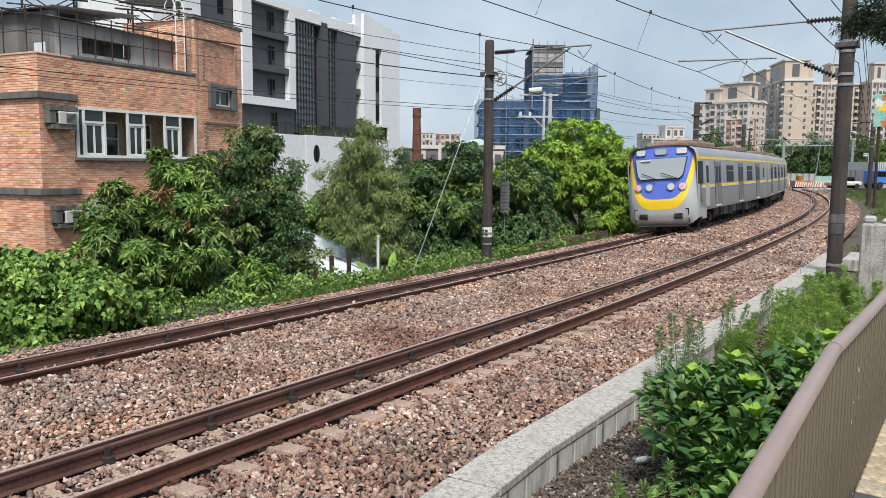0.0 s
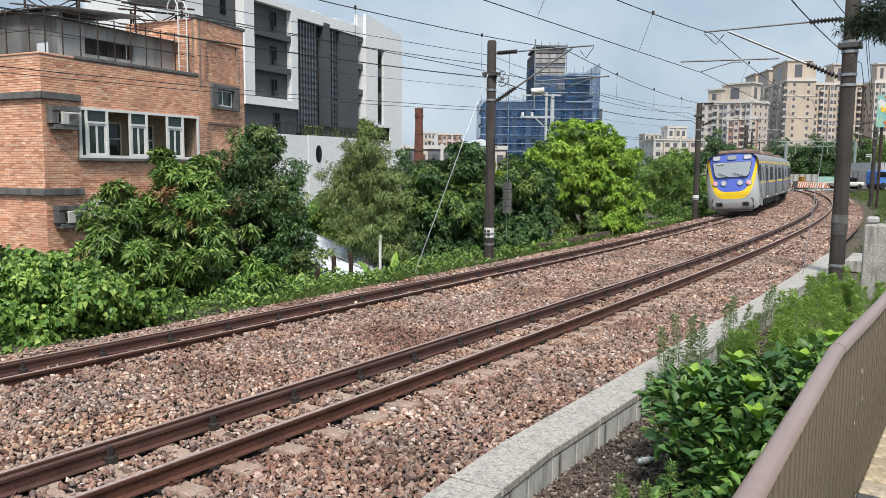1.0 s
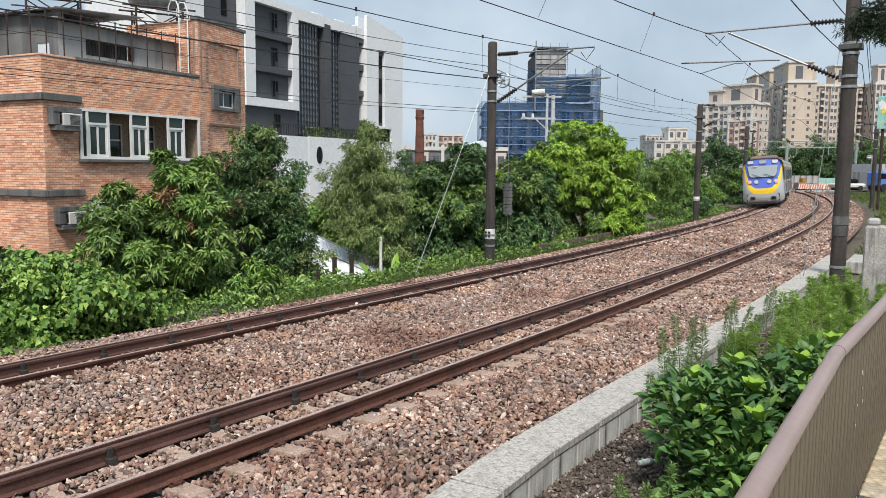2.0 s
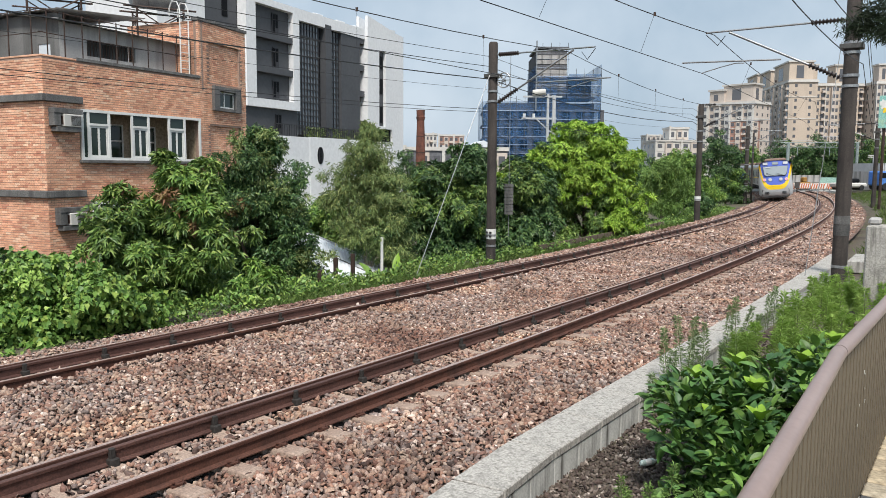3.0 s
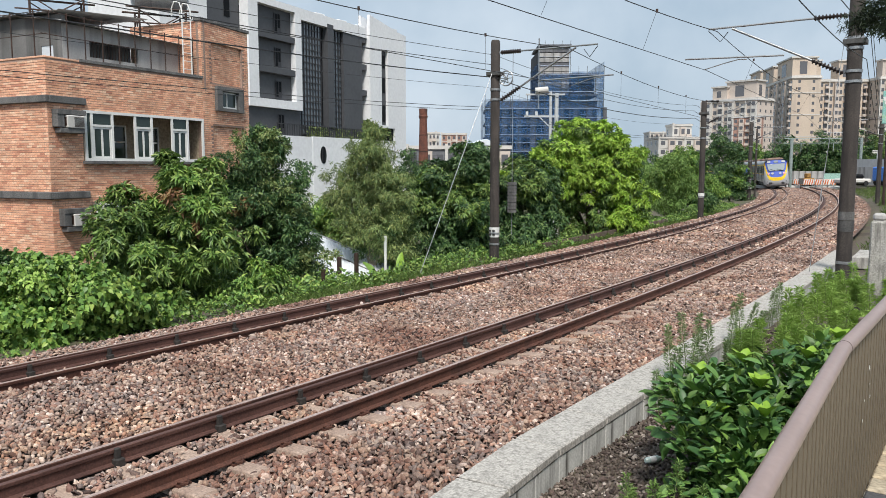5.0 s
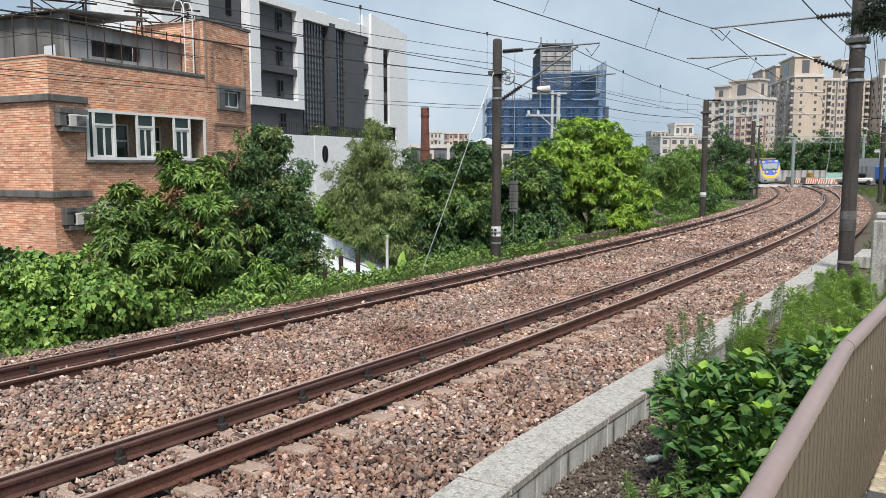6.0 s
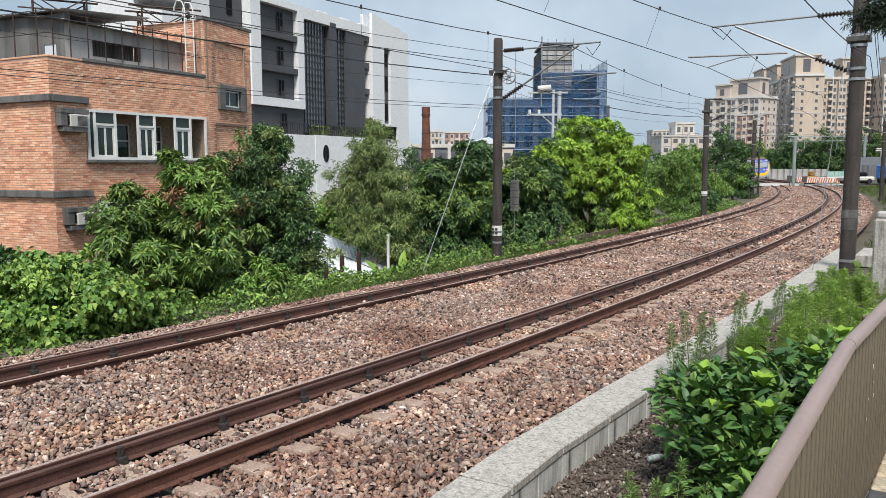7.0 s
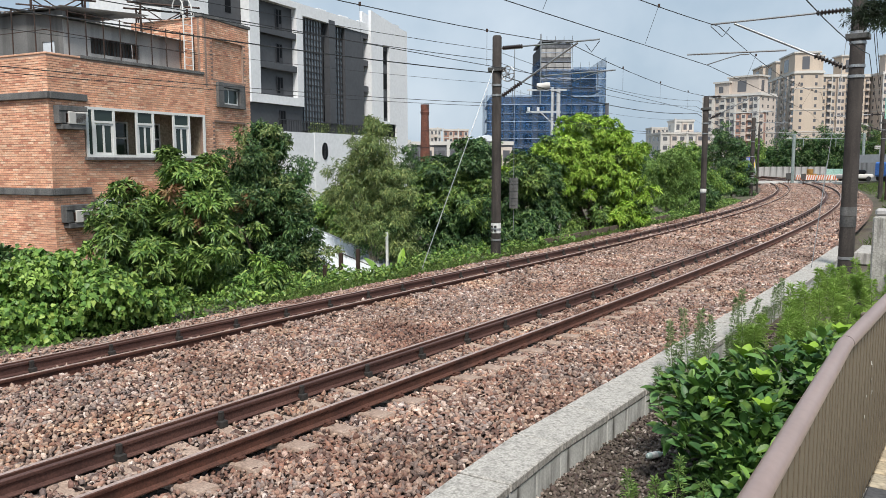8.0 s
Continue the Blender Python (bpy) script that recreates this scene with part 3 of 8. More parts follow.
def bed_z(r):
    return float(np.interp(r, [-6.6, -5.55, -5.0, -4.7, -3.85, -3.62, -3.45, -2.9, -2.3, -1.5, -0.9, -0.2, 0.9, 1.4, 2.0, 2.45],
                           [-0.62, -0.25, -0.26, -0.31, -0.26, -0.185, -0.125, -0.12, -0.15, -0.21, -0.26, -0.24, -0.20, -0.15, -0.12, -0.13]))


def build_bed():
    rr = [-6.6, -6.1, -5.55, -5.3, -5.0, -4.7, -4.13, -3.85, -3.62, -3.45, -3.2, -2.9, -2.6, -2.3, -1.9, -1.5, -1.2, -0.9, -0.5, 0, 0.5, 0.9, 1.15, 1.4, 1.7, 2.0, 2.2, 2.45]
    rows = []
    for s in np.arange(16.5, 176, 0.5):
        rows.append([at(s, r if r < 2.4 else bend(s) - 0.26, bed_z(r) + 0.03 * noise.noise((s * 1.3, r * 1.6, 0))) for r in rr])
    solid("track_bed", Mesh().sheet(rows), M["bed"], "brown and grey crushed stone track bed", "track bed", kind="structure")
    # sheet under the near stones; its dark colour paints the shade in their gaps
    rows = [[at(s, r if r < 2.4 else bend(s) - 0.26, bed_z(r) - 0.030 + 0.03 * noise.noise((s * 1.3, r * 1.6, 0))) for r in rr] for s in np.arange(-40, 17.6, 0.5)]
    solid("track_bed", Mesh().sheet(rows), M["gap_shade"], "track bed under the loose ballast, coloured dark as gap shade", "track bed", kind="structure")


RAIL = [(-0.063, -0.155), (0.063, -0.155), (0.063, -0.145), (0.011, -0.128), (0.009, -0.045), (0.030, -0.034), (0.0325, -0.006), (0.027, 0.0), (-0.027, 0.0),
        (-0.0325, -0.006), (-0.030, -0.034), (-0.009, -0.045), (-0.011, -0.128), (-0.063, -0.145)]


def build_rails():
    tracks = (("near track", 0.0, (-CANT_N, 0.0)), ("far track", -APART, (LOW_F - CANT_F, LOW_F)))
    for label, off, (zi, zo) in tracks:
        for side, z in ((-GAUGE / 2, zi), (GAUGE / 2, zo)):
            r = off + side
            rail = solid("rail", sweep([(r + a, z + b) for a, b in RAIL], -40, 176, 1.0), M["rust"], "rust-brown steel running rail of the " + label, "rail", "running rails", smooth=True)
            part("running_band", sweep([(r - 0.024, z + 0.001), (r + 0.024, z + 0.001), (r + 0.024, z + 0.003), (r - 0.024, z + 0.003)], -40, 176, 1.0), M["shine"], rail, "worn shiny running surface")
        # check rail beside the inner rail, with its brackets
        r, z = off - GAUGE / 2 + 0.135, zi
        check = solid("check_rail", sweep([(r + a * 0.9, z + b) for a, b in RAIL], -40, 176, 1.0), M["check"], "dark rusty check rail bolted beside the inner rail", "check rail", "check rails", smooth=True)
        br = Mesh().box(0.012, 0.095, -0.05, 0.05, -0.17, -0.09, 0.008).box(0.012, 0.060, -0.028, 0.028, -0.10, 0.006, 0.006).box(-0.10, 0.0, -0.03, 0.03, -0.13, -0.05).data("bracket", M["under"])
        for i in range(46):
            s = -9.6 + 1.2 * i
            part("bracket", br, None, check, m=along(s, r, z))


def build_sleepers():
    block = Mesh()
    n = 7
    rows = []
    for x, h in ((-1.0, -0.03), (-0.985, 0.0), (-0.35, 0.0), (-0.2, -0.025), (0.2, -0.025), (0.35, 0.0), (0.985, 0.0), (1.0, -0.03)):
        rows.append([(x, -0.13, -0.16), (x, -0.105, h - 0.012), (x, -0.09, h), (x, 0.09, h), (x, 0.105, h - 0.012), (x, 0.13, -0.16)])
    block.sheet(rows)
    me = block.data("sleeper", M["sleeper"])
    clip = Mesh()
    for sx in (-1, 1):
        clip.tube([(sx * 0.065, -0.05, 0.035), (sx * 0.12, -0.055, 0.05), (sx * 0.15, -0.01, 0.035), (sx * 0.11, 0.03, 0.03), (sx * 0.07, 0.055, 0.04)], 0.009, 5)
    clip.box(-0.10, 0.10, -0.07, 0.07, -0.004, 0.016)
    cl = clip.data("rail_clip", M["rust"])
    for off, zi, zo, label in ((0.0, -CANT_N, 0.0, "near"), (-APART, LOW_F - CANT_F, LOW_F, "far")):
        lean = math.degrees(math.atan2(zi - zo, GAUGE))
        for i in range(110 if off == 0 else 70):
            s = -9.6 + 0.6 * i
            sl = solid("sleeper", me, None, "weathered concrete sleeper half sunk in ballast", "sleeper", label + " track sleepers",
                       m=along(s, off, (zi + zo) / 2 - 0.178) @ pose(0, 0, 0, 0, lean, random.uniform(-0.5, 0.5)))
            if i < 50:
                for sx in (-1, 1):
                    part("rail_clip", cl, None, sl, "rusty spring clip", m=pose(sx * GAUGE / 2, 0, 0.004))


RING = [(math.cos(a), math.sin(a)) for a in np.arange(6) * math.pi / 3]
STONE_V = np.array([(x * 0.5, y * 0.5, -0.5) for x, y in RING] + [(x * 0.52, y * 0.52, 0.05) for x, y in RING] + [(x * 0.30, y * 0.30, 0.5) for x, y in RING[::2]])
STONE_F = np.array([q for i in range(6) for q in ((i, (i + 1) % 6, 6 + (i + 1) % 6), (i, 6 + (i + 1) % 6, 6 + i))]
                   + [q for i in range(3) for q in ((6 + 2 * i, 7 + 2 * i, 12 + i), (7 + 2 * i, 6 + (2 * i + 2) % 6, 12 + (i + 1) % 3), (7 + 2 * i, 12 + (i + 1) % 3, 12 + i))] + [(12, 13, 14)])


def stones(name, label, step, s0, s1, r0, r1, size, zf, seed, material=None, gaps=True, over=0.35):
    """Broken stones laid close beside each other, with some loose ones on top."""
    rng = np.random.default_rng(seed)
    gs, gr = np.meshgrid(np.arange(s0, s1, step), np.arange(r0, r1, step * 0.86))
    gs[1::2] += step * 0.5
    s, r = gs.ravel() + rng.uniform(-0.36, 0.36, gs.size) * step, gr.ravel() + rng.uniform(-0.36, 0.36, gs.size) * step
    m = int(len(s) * over)
    lift = np.concatenate([np.zeros(len(s)), np.full(m, 0.42)])
    s, r = np.concatenate([s, rng.uniform(s0, s1, m)]), np.concatenate([r, rng.uniform(r0, r1, m)])
    n = len(s)
    if gaps:
        keep = r < np.interp(s, [-8, -5, -3.5, -2.3], [3.32, 3.06, 2.915, 2.825]) - 0.30
        for off in (0.0, -APART):
            for side in (-GAUGE / 2, GAUGE / 2):
                keep &= abs(r - off - side) > 0.045 + 0.75 * size
            keep &= abs(r - off + GAUGE / 2 - 0.135) > 0.045 + 0.75 * size
            on = (abs(r - off) < 0.98) & (abs(((s + 9.6 + 0.3) % 0.6) - 0.3) < 0.12)
            keep &= ~(on & (rng.random(n) < 0.8))
        s, r, lift = s[keep], r[keep], lift[keep]
        n = len(s)
    a = np.interp(s, S, HEAD)
    z = np.array([zf(q) for q in r]) + (rng.uniform(-0.15, 0.3, n) + lift) * size
    c = np.stack([np.interp(s, S, PX) + np.cos(a) * r, np.interp(s, S, PY) - np.sin(a) * r, z], -1)
    v = STONE_V[None] * (1 + rng.uniform(-0.33, 0.33, (n, 15, 3)))
    v = v * (size * rng.lognormal(0, 0.2, (n, 1, 1))) * rng.uniform((1.05, 0.6, 0.45), (1.8, 0.95, 0.75), (n, 3))[:, None, :]
    q = rng.normal(size=(n, 4)) * (0.34, 0.34, 1, 1)
    q /= np.linalg.norm(q, axis=1, keepdims=True)
    x, y, zz, w = q.T
    R = np.stack([1 - 2 * (y * y + zz * zz), 2 * (x * y - zz * w), 2 * (x * zz + y * w), 2 * (x * y + zz * w), 1 - 2 * (x * x + zz * zz), 2 * (y * zz - x * w),
                  2 * (x * zz - y * w), 2 * (y * zz + x * w), 1 - 2 * (x * x + y * y)], -1).reshape(n, 3, 3)
    v = np.einsum("nij,nkj->nki", R, v) + c[:, None, :]
    f = (STONE_F[None] + 15 * np.arange(n)[:, None, None]).reshape(-1, 3)
    return solid(name, arrays(name, v.reshape(-1, 3), f, material or M["stone"]), None, label, "ballast", kind="stuff")


def build_ballast():
    text = "loose brown and grey crushed stone between the rails"
    stones("ballast", text, 0.052, -7.5, 5.0, -6.2, 2.9, 0.046, bed_z, 1, over=0.16)
    stones("ballast", text, 0.064, 5.0, 18, -6.2, 2.6, 0.056, bed_z, 2, over=0.14)
    stones("ballast", text, 0.105, 18, 48, -6.2, 2.4, 0.088, bed_z, 3, over=0.1)
    stones("ballast", text, 0.17, 48, 104, -6.2, 2.4, 0.105, bed_z, 5, over=0.1)
    stones("gravel", "dark gravel and litter beside the kerb", 0.052, -7, 6, 3.05, 5.6, 0.033, lambda r: ground_z(0, r) + 0.01, 4, M["gravel"], gaps=False)


M["gravel"] = mat("dark_gravel", [(0.026, 0.018, 0.016), (0.072, 0.049, 0.042), (0.111, 0.086, 0.073), (0.046, 0.034, 0.026), (0.169, 0.137, 0.117), (0.065, 0.047, 0.036), (0.39, 0.338, 0.299)], 0.85, vary="island", scale=0.8, fine=60, bump=0.3, dist=0.004)


def build_kerb():
    """Concrete retaining kerb: slabs on top of upright panels."""
    kerb = thing("kerb_wall", along(0, 2.72, -0.4), "weathered grey concrete kerb wall along the track", "kerb", kind="structure")
    kerb.matrix_basis = Matrix()
    s, i = -8.95, 0
    while s < 17.5:
        ln = 1.1
        z = -0.05 + 0.014 * noise.noise((i * 1.7, 0, 0))
        yaw = math.degrees(math.atan2(bend(s + ln) - bend(s), ln))
        slab = Mesh().box(-0.25, 0.25, 0.007, ln - 0.007, -0.085, 0, 0.010)
        part("coping_slab", slab, M["kerb"], kerb, m=along(s, bend(s) + 0.010 * noise.noise((i, 5, 0)), z, -yaw + noise.noise((i, 9, 0)) * 0.9))
        for k in range(2):
            p = Mesh().box(0.13, 0.238, 0.005 + k * 0.55, 0.545 + k * 0.55, -0.5, -0.087, 0.008)
            part("wall_panel", p, M["kerb_face"], kerb, m=along(s, bend(s) + 0.012 * noise.noise((i * 3 + k, 2, 0)), z, -yaw))
        s += ln
        i += 1
    part("core", sweep([(2.6, -0.6), (2.95, -0.6), (2.95, -0.14), (2.6, -0.14)], -1, 17.5, 0.5), M["litter"], kerb)


def build_path_and_fence():
    """The footpath that the camera stands on, its retaining wall and the fence along its edge."""
    wall = sweep([(5.72, -0.6), (5.80, -0.6), (5.80, 0.975), (5.72, 0.975)], -30, 8, 1.0)
    solid("retaining_wall", wall, M["kerb"], "plain concrete edge of the footpath", "wall", kind="structure")
    path = solid("footpath", sweep([(5.805, 0.6), (10.5, 0.6), (10.5, 0.98), (5.805, 0.98)], -30, 8, 1.0), M["kerb"], "paved footpath beside the railway fence", "path", kind="structure")
    paver = [Mesh().box(-w, w, -0.090, 0.090, 0, 0.03, 0.008).data("paver", m) for w, m in ((0.094, M["paver"]), (0.094, M["paver_dark"]))]
    for i in range(48):
        for k in range(6):
            s, r = -9.0 + i * 0.2, 5.965 + k * 0.212
            part("paver", paver[1 if (i * 7 + k * 3) % 11 == 0 else 0], None, path, m=along(s, r, 0.978, noise.noise((i, k, 1)) * 4))
    fence = thing("fence", Matrix(), "taupe corrugated metal fence with a mauve-brown round handrail", "fence")
    edge = lambda s: float(np.interp(s, [-12, -7.05, -5.35, -4.15, 6], [6.14, 5.93, 5.85, 5.868, 5.90]))
    part("handrail", Mesh().tube([at(s, edge(s), 1.89) for s in (*np.arange(-11.5, -5.6, 0.3), -5.45, -5.35, -5.25, *np.arange(-5.0, 6, 0.5))], 0.030, 20), M["handrail"], fence, smooth=True)
    part("joint_ring", Mesh().tube([at(-5.32, edge(-5.32), 1.89), at(-5.314, edge(-5.314), 1.89)], 0.0304, 20), M["iron"], fence, "dark weld seam round the handrail")
    s, i = -11.5, 0
    while s < 5.8:
        w = (0.052, 0.040, 0.058, 0.036, 0.047, 0.044)[i % 6]
        d = (0.0, 0.0035, 0.0005, 0.0025)[i % 4]
        lean = -math.degrees(math.atan2(edge(s + w) - edge(s), w))
        part("board", Mesh().box(-0.016 - d, 0.004 - d, 0, w - 0.0004, -0.90, -0.026, 0.002), M["fence"], fence, m=along(s, edge(s), 1.89, lean))
        s += w
        i += 1
    for s in (-10.5, -8.5, -4.4, -2.4, -0.4, 1.6):
        part("post", Mesh().box(-0.03, 0.03, -0.03, 0.03, -0.92, -0.03, 0.004), M["fence"], fence, m=along(s, edge(s) - 0.05, 1.89))
    rng = random.Random(6)
    chip = lambda q: Mesh().add([(0.0008, q * (1 + 0.4 * math.sin(3 * a + q * 99)) * math.cos(a), q * (1 + 0.3 * math.cos(2 * a + q * 55)) * math.sin(a)) for a in np.linspace(0, 2 * math.pi, 14, endpoint=False)], [tuple(range(14))])
    for s, z, q in ((-4.62, 1.66, 0.013), (-4.6, 1.645, 0.009), (-4.72, 1.52, 0.008), (-4.55, 1.50, 0.012), (-4.75, 1.43, 0.011), (-4.58, 1.57, 0.006)):
        part("paint_chip", chip(q), M["plate"], fence, "pale bare spot", m=along(s, edge(s) + 0.006, z))


build_ground()
build_bed()
build_rails()
build_sleepers()
build_kerb()
build_path_and_fence()
build_ballast()

# ---- the train ----
CAR, SPEED, TAIL = 20.3, 14.9, 22.8


def train_pose(s):
    """Pose of a car whose middle is at s on the far track, leaning with the cant."""
    a, b = at(s - 6.9, -APART), at(s + 6.9, -APART)
    d = b - a
    return Matrix.Translation((a + b) / 2 + Vector((0, 0, LOW_F - CANT_F / 2))) @ pose(0, 0, 0, 0, 0, -math.degrees(math.atan2(d.x, d.y))) @ pose(0, 0, 0, 0, -math.degrees(CANT_F / GAUGE), 0)


WHEELS = []


def roof_profile():
    """Half of the section above the waist: (x, z) from the side's foot to the crown."""
    return [(1.40, 0.86), (1.44, 1.0), (1.44, 2.95), (1.42, 3.22), (1.34, 3.42), (1.15, 3.55), (0.8, 3.62), (0.0, 3.66)]


def face_y(x, z):
    """How far the end face stands behind the car's end."""
    u = abs(x) / 1.44
    back = np.interp(z, [0.28, 0.45, 0.75, 1.35, 1.6, 2.3, 3.66], [0.34, 0.12, 0.02, 0.0, 0.04, 0.17, 0.50])
    return float(back + 0.10 * u ** 2 + 0.33 * u ** 7)


def build_car(tail, m0):
    car = thing("train_car", m0, "silver electric train car with blue and yellow stripes" if not tail else "silver rear train car with a blue and yellow end face", "train car", "cars of the commuter train")
    L = CAR / 2 - 0.2
    y0, y1 = (-L + 0.85, L) if tail else (-L, L)
    half = roof_profile()
    ring = half + [(-x, z) for x, z in half[-2::-1]]
    b = Mesh()
    b.sheet([[(x, y, z) for x, z in ring] for y in np.linspace(y0, y1, 15)])
    b.add([(x, y1, z) for x, z in ring], [tuple(range(len(ring)))])
    b.add([(x, y0, z) for x, z in ring], [tuple(range(len(ring)))])
    b.box(-1.38, 1.38, y0, y1, 0.84, 0.9)
    part("body", b, M["steel"], car, "brushed steel body shell", smooth=True)
    for sx in (-1, 1):
        def plate(name, mt, ya, yb, za, zb, d=0.006, label="", par=car, c=0.0):
            xs = sorted((sx * (1.441 - 0.01), sx * (1.441 + d)))
            return part(name, Mesh().box(xs[0], xs[1], ya, yb, za, zb, c), mt, par, label)
        plate("yellow_stripe", M["yellow"], y0 + 0.5, y1 - 0.3, 1.80, 1.93, 0.005, "yellow waist stripe")
        plate("blue_stripe", M["blue"], y0 + 0.5, y1 - 0.3, 1.72, 1.79, 0.005, "thin blue waist stripe")
        plate("cant_stripe", M["yellow"], y0 - (0.4 if tail else 0.0), y1, 3.02, 3.12, 0.005, "yellow stripe under the roof")
        doors = (-6.6, 0.0, 6.6)
        if tail:
            doors = (-5.3, 0.6, 6.2)
        for dy in doors:
            d = plate("door", M["door_grey"], dy - 0.66, dy + 0.66, 1.02, 2.92, 0.012, "grey sliding door", c=0.008)
            for k in (-1, 1):
                plate("door_glass", M["win"], dy + k * 0.33 - 0.2, dy + k * 0.33 + 0.2, 1.98, 2.72, 0.018, par=d)
            plate("door_seam", M["black"], dy - 0.012, dy + 0.012, 1.03, 2.9, 0.017, par=d)
            for k in (-1, 1):
                plate("door_edge", M["black"], dy + k * 0.67 - 0.02, dy + k * 0.67 + 0.02, 1.0, 2.94, 0.014, par=d)
            plate("door_step", M["plate"], dy - 0.5, dy + 0.5, 0.93, 0.985, 0.03, par=d)
        mids = [(a + c) / 2 for a, c in zip(doors, doors[1:])]
        plate("small_window", M["win"], 8.3, 8.75, 2.1, 2.7, 0.01, "small end window", c=0.01)
        for wy in mids:
            for k in (-1, 1):
                w = plate("window", M["win"], wy + k * 0.47 - 0.42, wy + k * 0.47 + 0.42, 1.98, 2.78, 0.01, "dark saloon window", c=0.01)
                plate("window_bar", M["galv"], wy + k * 0.47 - 0.42, wy + k * 0.47 + 0.42, 2.50, 2.53, 0.016, par=w)
        if tail:
            plate("cab_window", M["win"], -L + 0.58, -L + 1.5, 2.0, 2.92, 0.014, "dark cab side window")
            cd = plate("cab_door", M["silver"], -L + 2.0, -L + 2.7, 1.0, 2.92, 0.012, "grey cab door")
            plate("door_glass", M["win"], -L + 2.12, -L + 2.58, 2.0, 2.75, 0.018, par=cd)
    # roof equipment
    for yy in ((-6.3, -2.6), (2.6, 6.3)):
        part("roof_unit", Mesh().box(-0.85, 0.85, yy[0], yy[1], 3.56, 3.92, 0.1), M["roof_brown"], car, "grimy brown roof cooling unit")
    if tail:
        part("roof_unit", Mesh().box(-0.95, 0.95, -L + 1.3, -L + 3.2, 3.52, 3.86, 0.12), M["roof_brown"], car, "grimy brown roof box over the cab")
    pan = Mesh()
    for sx in (-0.45, 0.45):
        pan.tube([(sx, 0.2, 3.85), (sx * 0.8, 1.4, 4.15), (sx * 1.1, 0.1, 4.5)], 0.025, 5).tube([(sx, -0.6, 3.75), (sx, 1.2, 3.75)], 0.03, 5)
    pan.tube([(-0.8, 0.1, 4.52), (0.8, 0.1, 4.52)], 0.03, 6)
    part("pantograph", pan, M["under"], car, "folded dark pantograph", smooth=True)
    # underframe
    rng = random.Random(5)
    y = -5.2
    while y < 4.8:
        w = rng.uniform(0.6, 1.5)
        for sx in (-1, 1):
            part("underframe_box", Mesh().box(min(sx * 0.7, sx * 1.2), max(sx * 0.7, sx * 1.2), y, y + w, 0.34 + rng.uniform(0, 0.12), 0.86, 0.03), M["box_grey"] if rng.random() < 0.5 else M["under"], car)
        y += w + rng.uniform(0.1, 0.4)
    for by in (-6.9, 6.9):
        bg = Mesh()
        for sx in (-1, 1):
            bg.box(min(sx * 0.95, sx * 1.1), max(sx * 0.95, sx * 1.1), by - 1.5, by + 1.5, 0.42, 0.66, 0.04)
            for k in (-1.05, 1.05):
                bg.box(min(sx * 0.95, sx * 1.18), max(sx * 0.95, sx * 1.18), by + k - 0.16, by + k + 0.16, 0.28, 0.6, 0.04)
                bg.tube([(sx * 1.05, by + k * 0.5, 0.5), (sx * 1.05, by + k * 0.5, 0.85)], 0.1, 8)
        bg.box(-0.9, 0.9, by - 0.25, by + 0.25, 0.4, 0.75, 0.05)
        bogie = part("bogie", bg, M["under"], car, "grimy dark bogie")
        for k in (-1.05, 1.05):
            w = Mesh().tube([(-0.95, 0, 0), (0.95, 0, 0)], 0.08, 10)
            for sx in (-1, 1):
                w.tube([(sx * 0.50, 0, 0), (sx * 0.53, 0, 0), (sx * 0.532, 0, 0), (sx * 0.63, 0, 0)], [0.455, 0.455, 0.43, 0.42], 24)
                for a in range(4):
                    w.tube([(sx * 0.64, 0.25 * math.cos(a * 1.571), 0.25 * math.sin(a * 1.571)), (sx * 0.65, 0.25 * math.cos(a * 1.571), 0.25 * math.sin(a * 1.571))], 0.05, 6)
            wheel = part("wheelset", w, M["under"], bogie, smooth=True, m=pose(0, by + k, 0.43))
            if tail:
                WHEELS.append((wheel, by + k))
    part("gangway" if not tail else "rear_coupling", Mesh().box(-0.6, 0.6, y1, y1 + 0.2, 1.0, 3.2, 0.05), M["black"], car, "black rubber gangway bellows")
    if not tail:
        part("gangway", Mesh().box(-0.6, 0.6, y0 - 0.2, y0, 1.0, 3.2, 0.05), M["black"], car, "black rubber gangway bellows")
        return car
    # end face in columns: silver below, a yellow sweep, blue above
    cols = np.sin(np.linspace(-math.pi / 2, math.pi / 2, 41)) * 1.44
    top = lambda x: float(np.interp(abs(x), [0, 0.8, 1.15, 1.34, 1.42, 1.44], [3.66, 3.62, 3.55, 3.42, 3.22, 2.95]))
    low = lambda x: min(1.0 + 2.3 * (abs(x) / 1.44) ** 4.6, top(x))
    high = lambda x: min(1.42 + 2.25 * (abs(x) / 1.35) ** 4.4, top(x) - 0.002 if abs(x) > 1.1 else top(x) - 0.05)
    foot = lambda x: float(0.30 + 0.30 * (abs(x) / 1.44) ** 6)
    F = lambda x, z: (x, -L + face_y(x, z), z)
    for name, mt, za, zb, label in (("lower_face", M["silver"], foot, low, "silver grey lower face"), ("yellow_sweep", M["yellow"], low, high, "yellow curved band round the face"), ("blue_mask", M["blue"], high, top, "blue upper face")):
        part(name, Mesh().sheet([[F(x, za(x) + (zb(x) - za(x)) * t) for x in cols] for t in np.linspace(0, 1, 9)]), mt, car, label, smooth=True)
    side = Mesh()
    for sx in (-1, 1):
        side.sheet([[(sx * (1.44 if z > 1 else 1.40 + 0.04 * (z - 0.4) / 0.6), y, z) for z in np.linspace(0.60, 2.95, 9)] for y in (-L + 0.42, -L + 0.7, -L + 1.3)])
        side.sheet([[(sx * x, y, z) for x, z in half[2:]] for y in (-L + 0.44, -L + 0.87)])
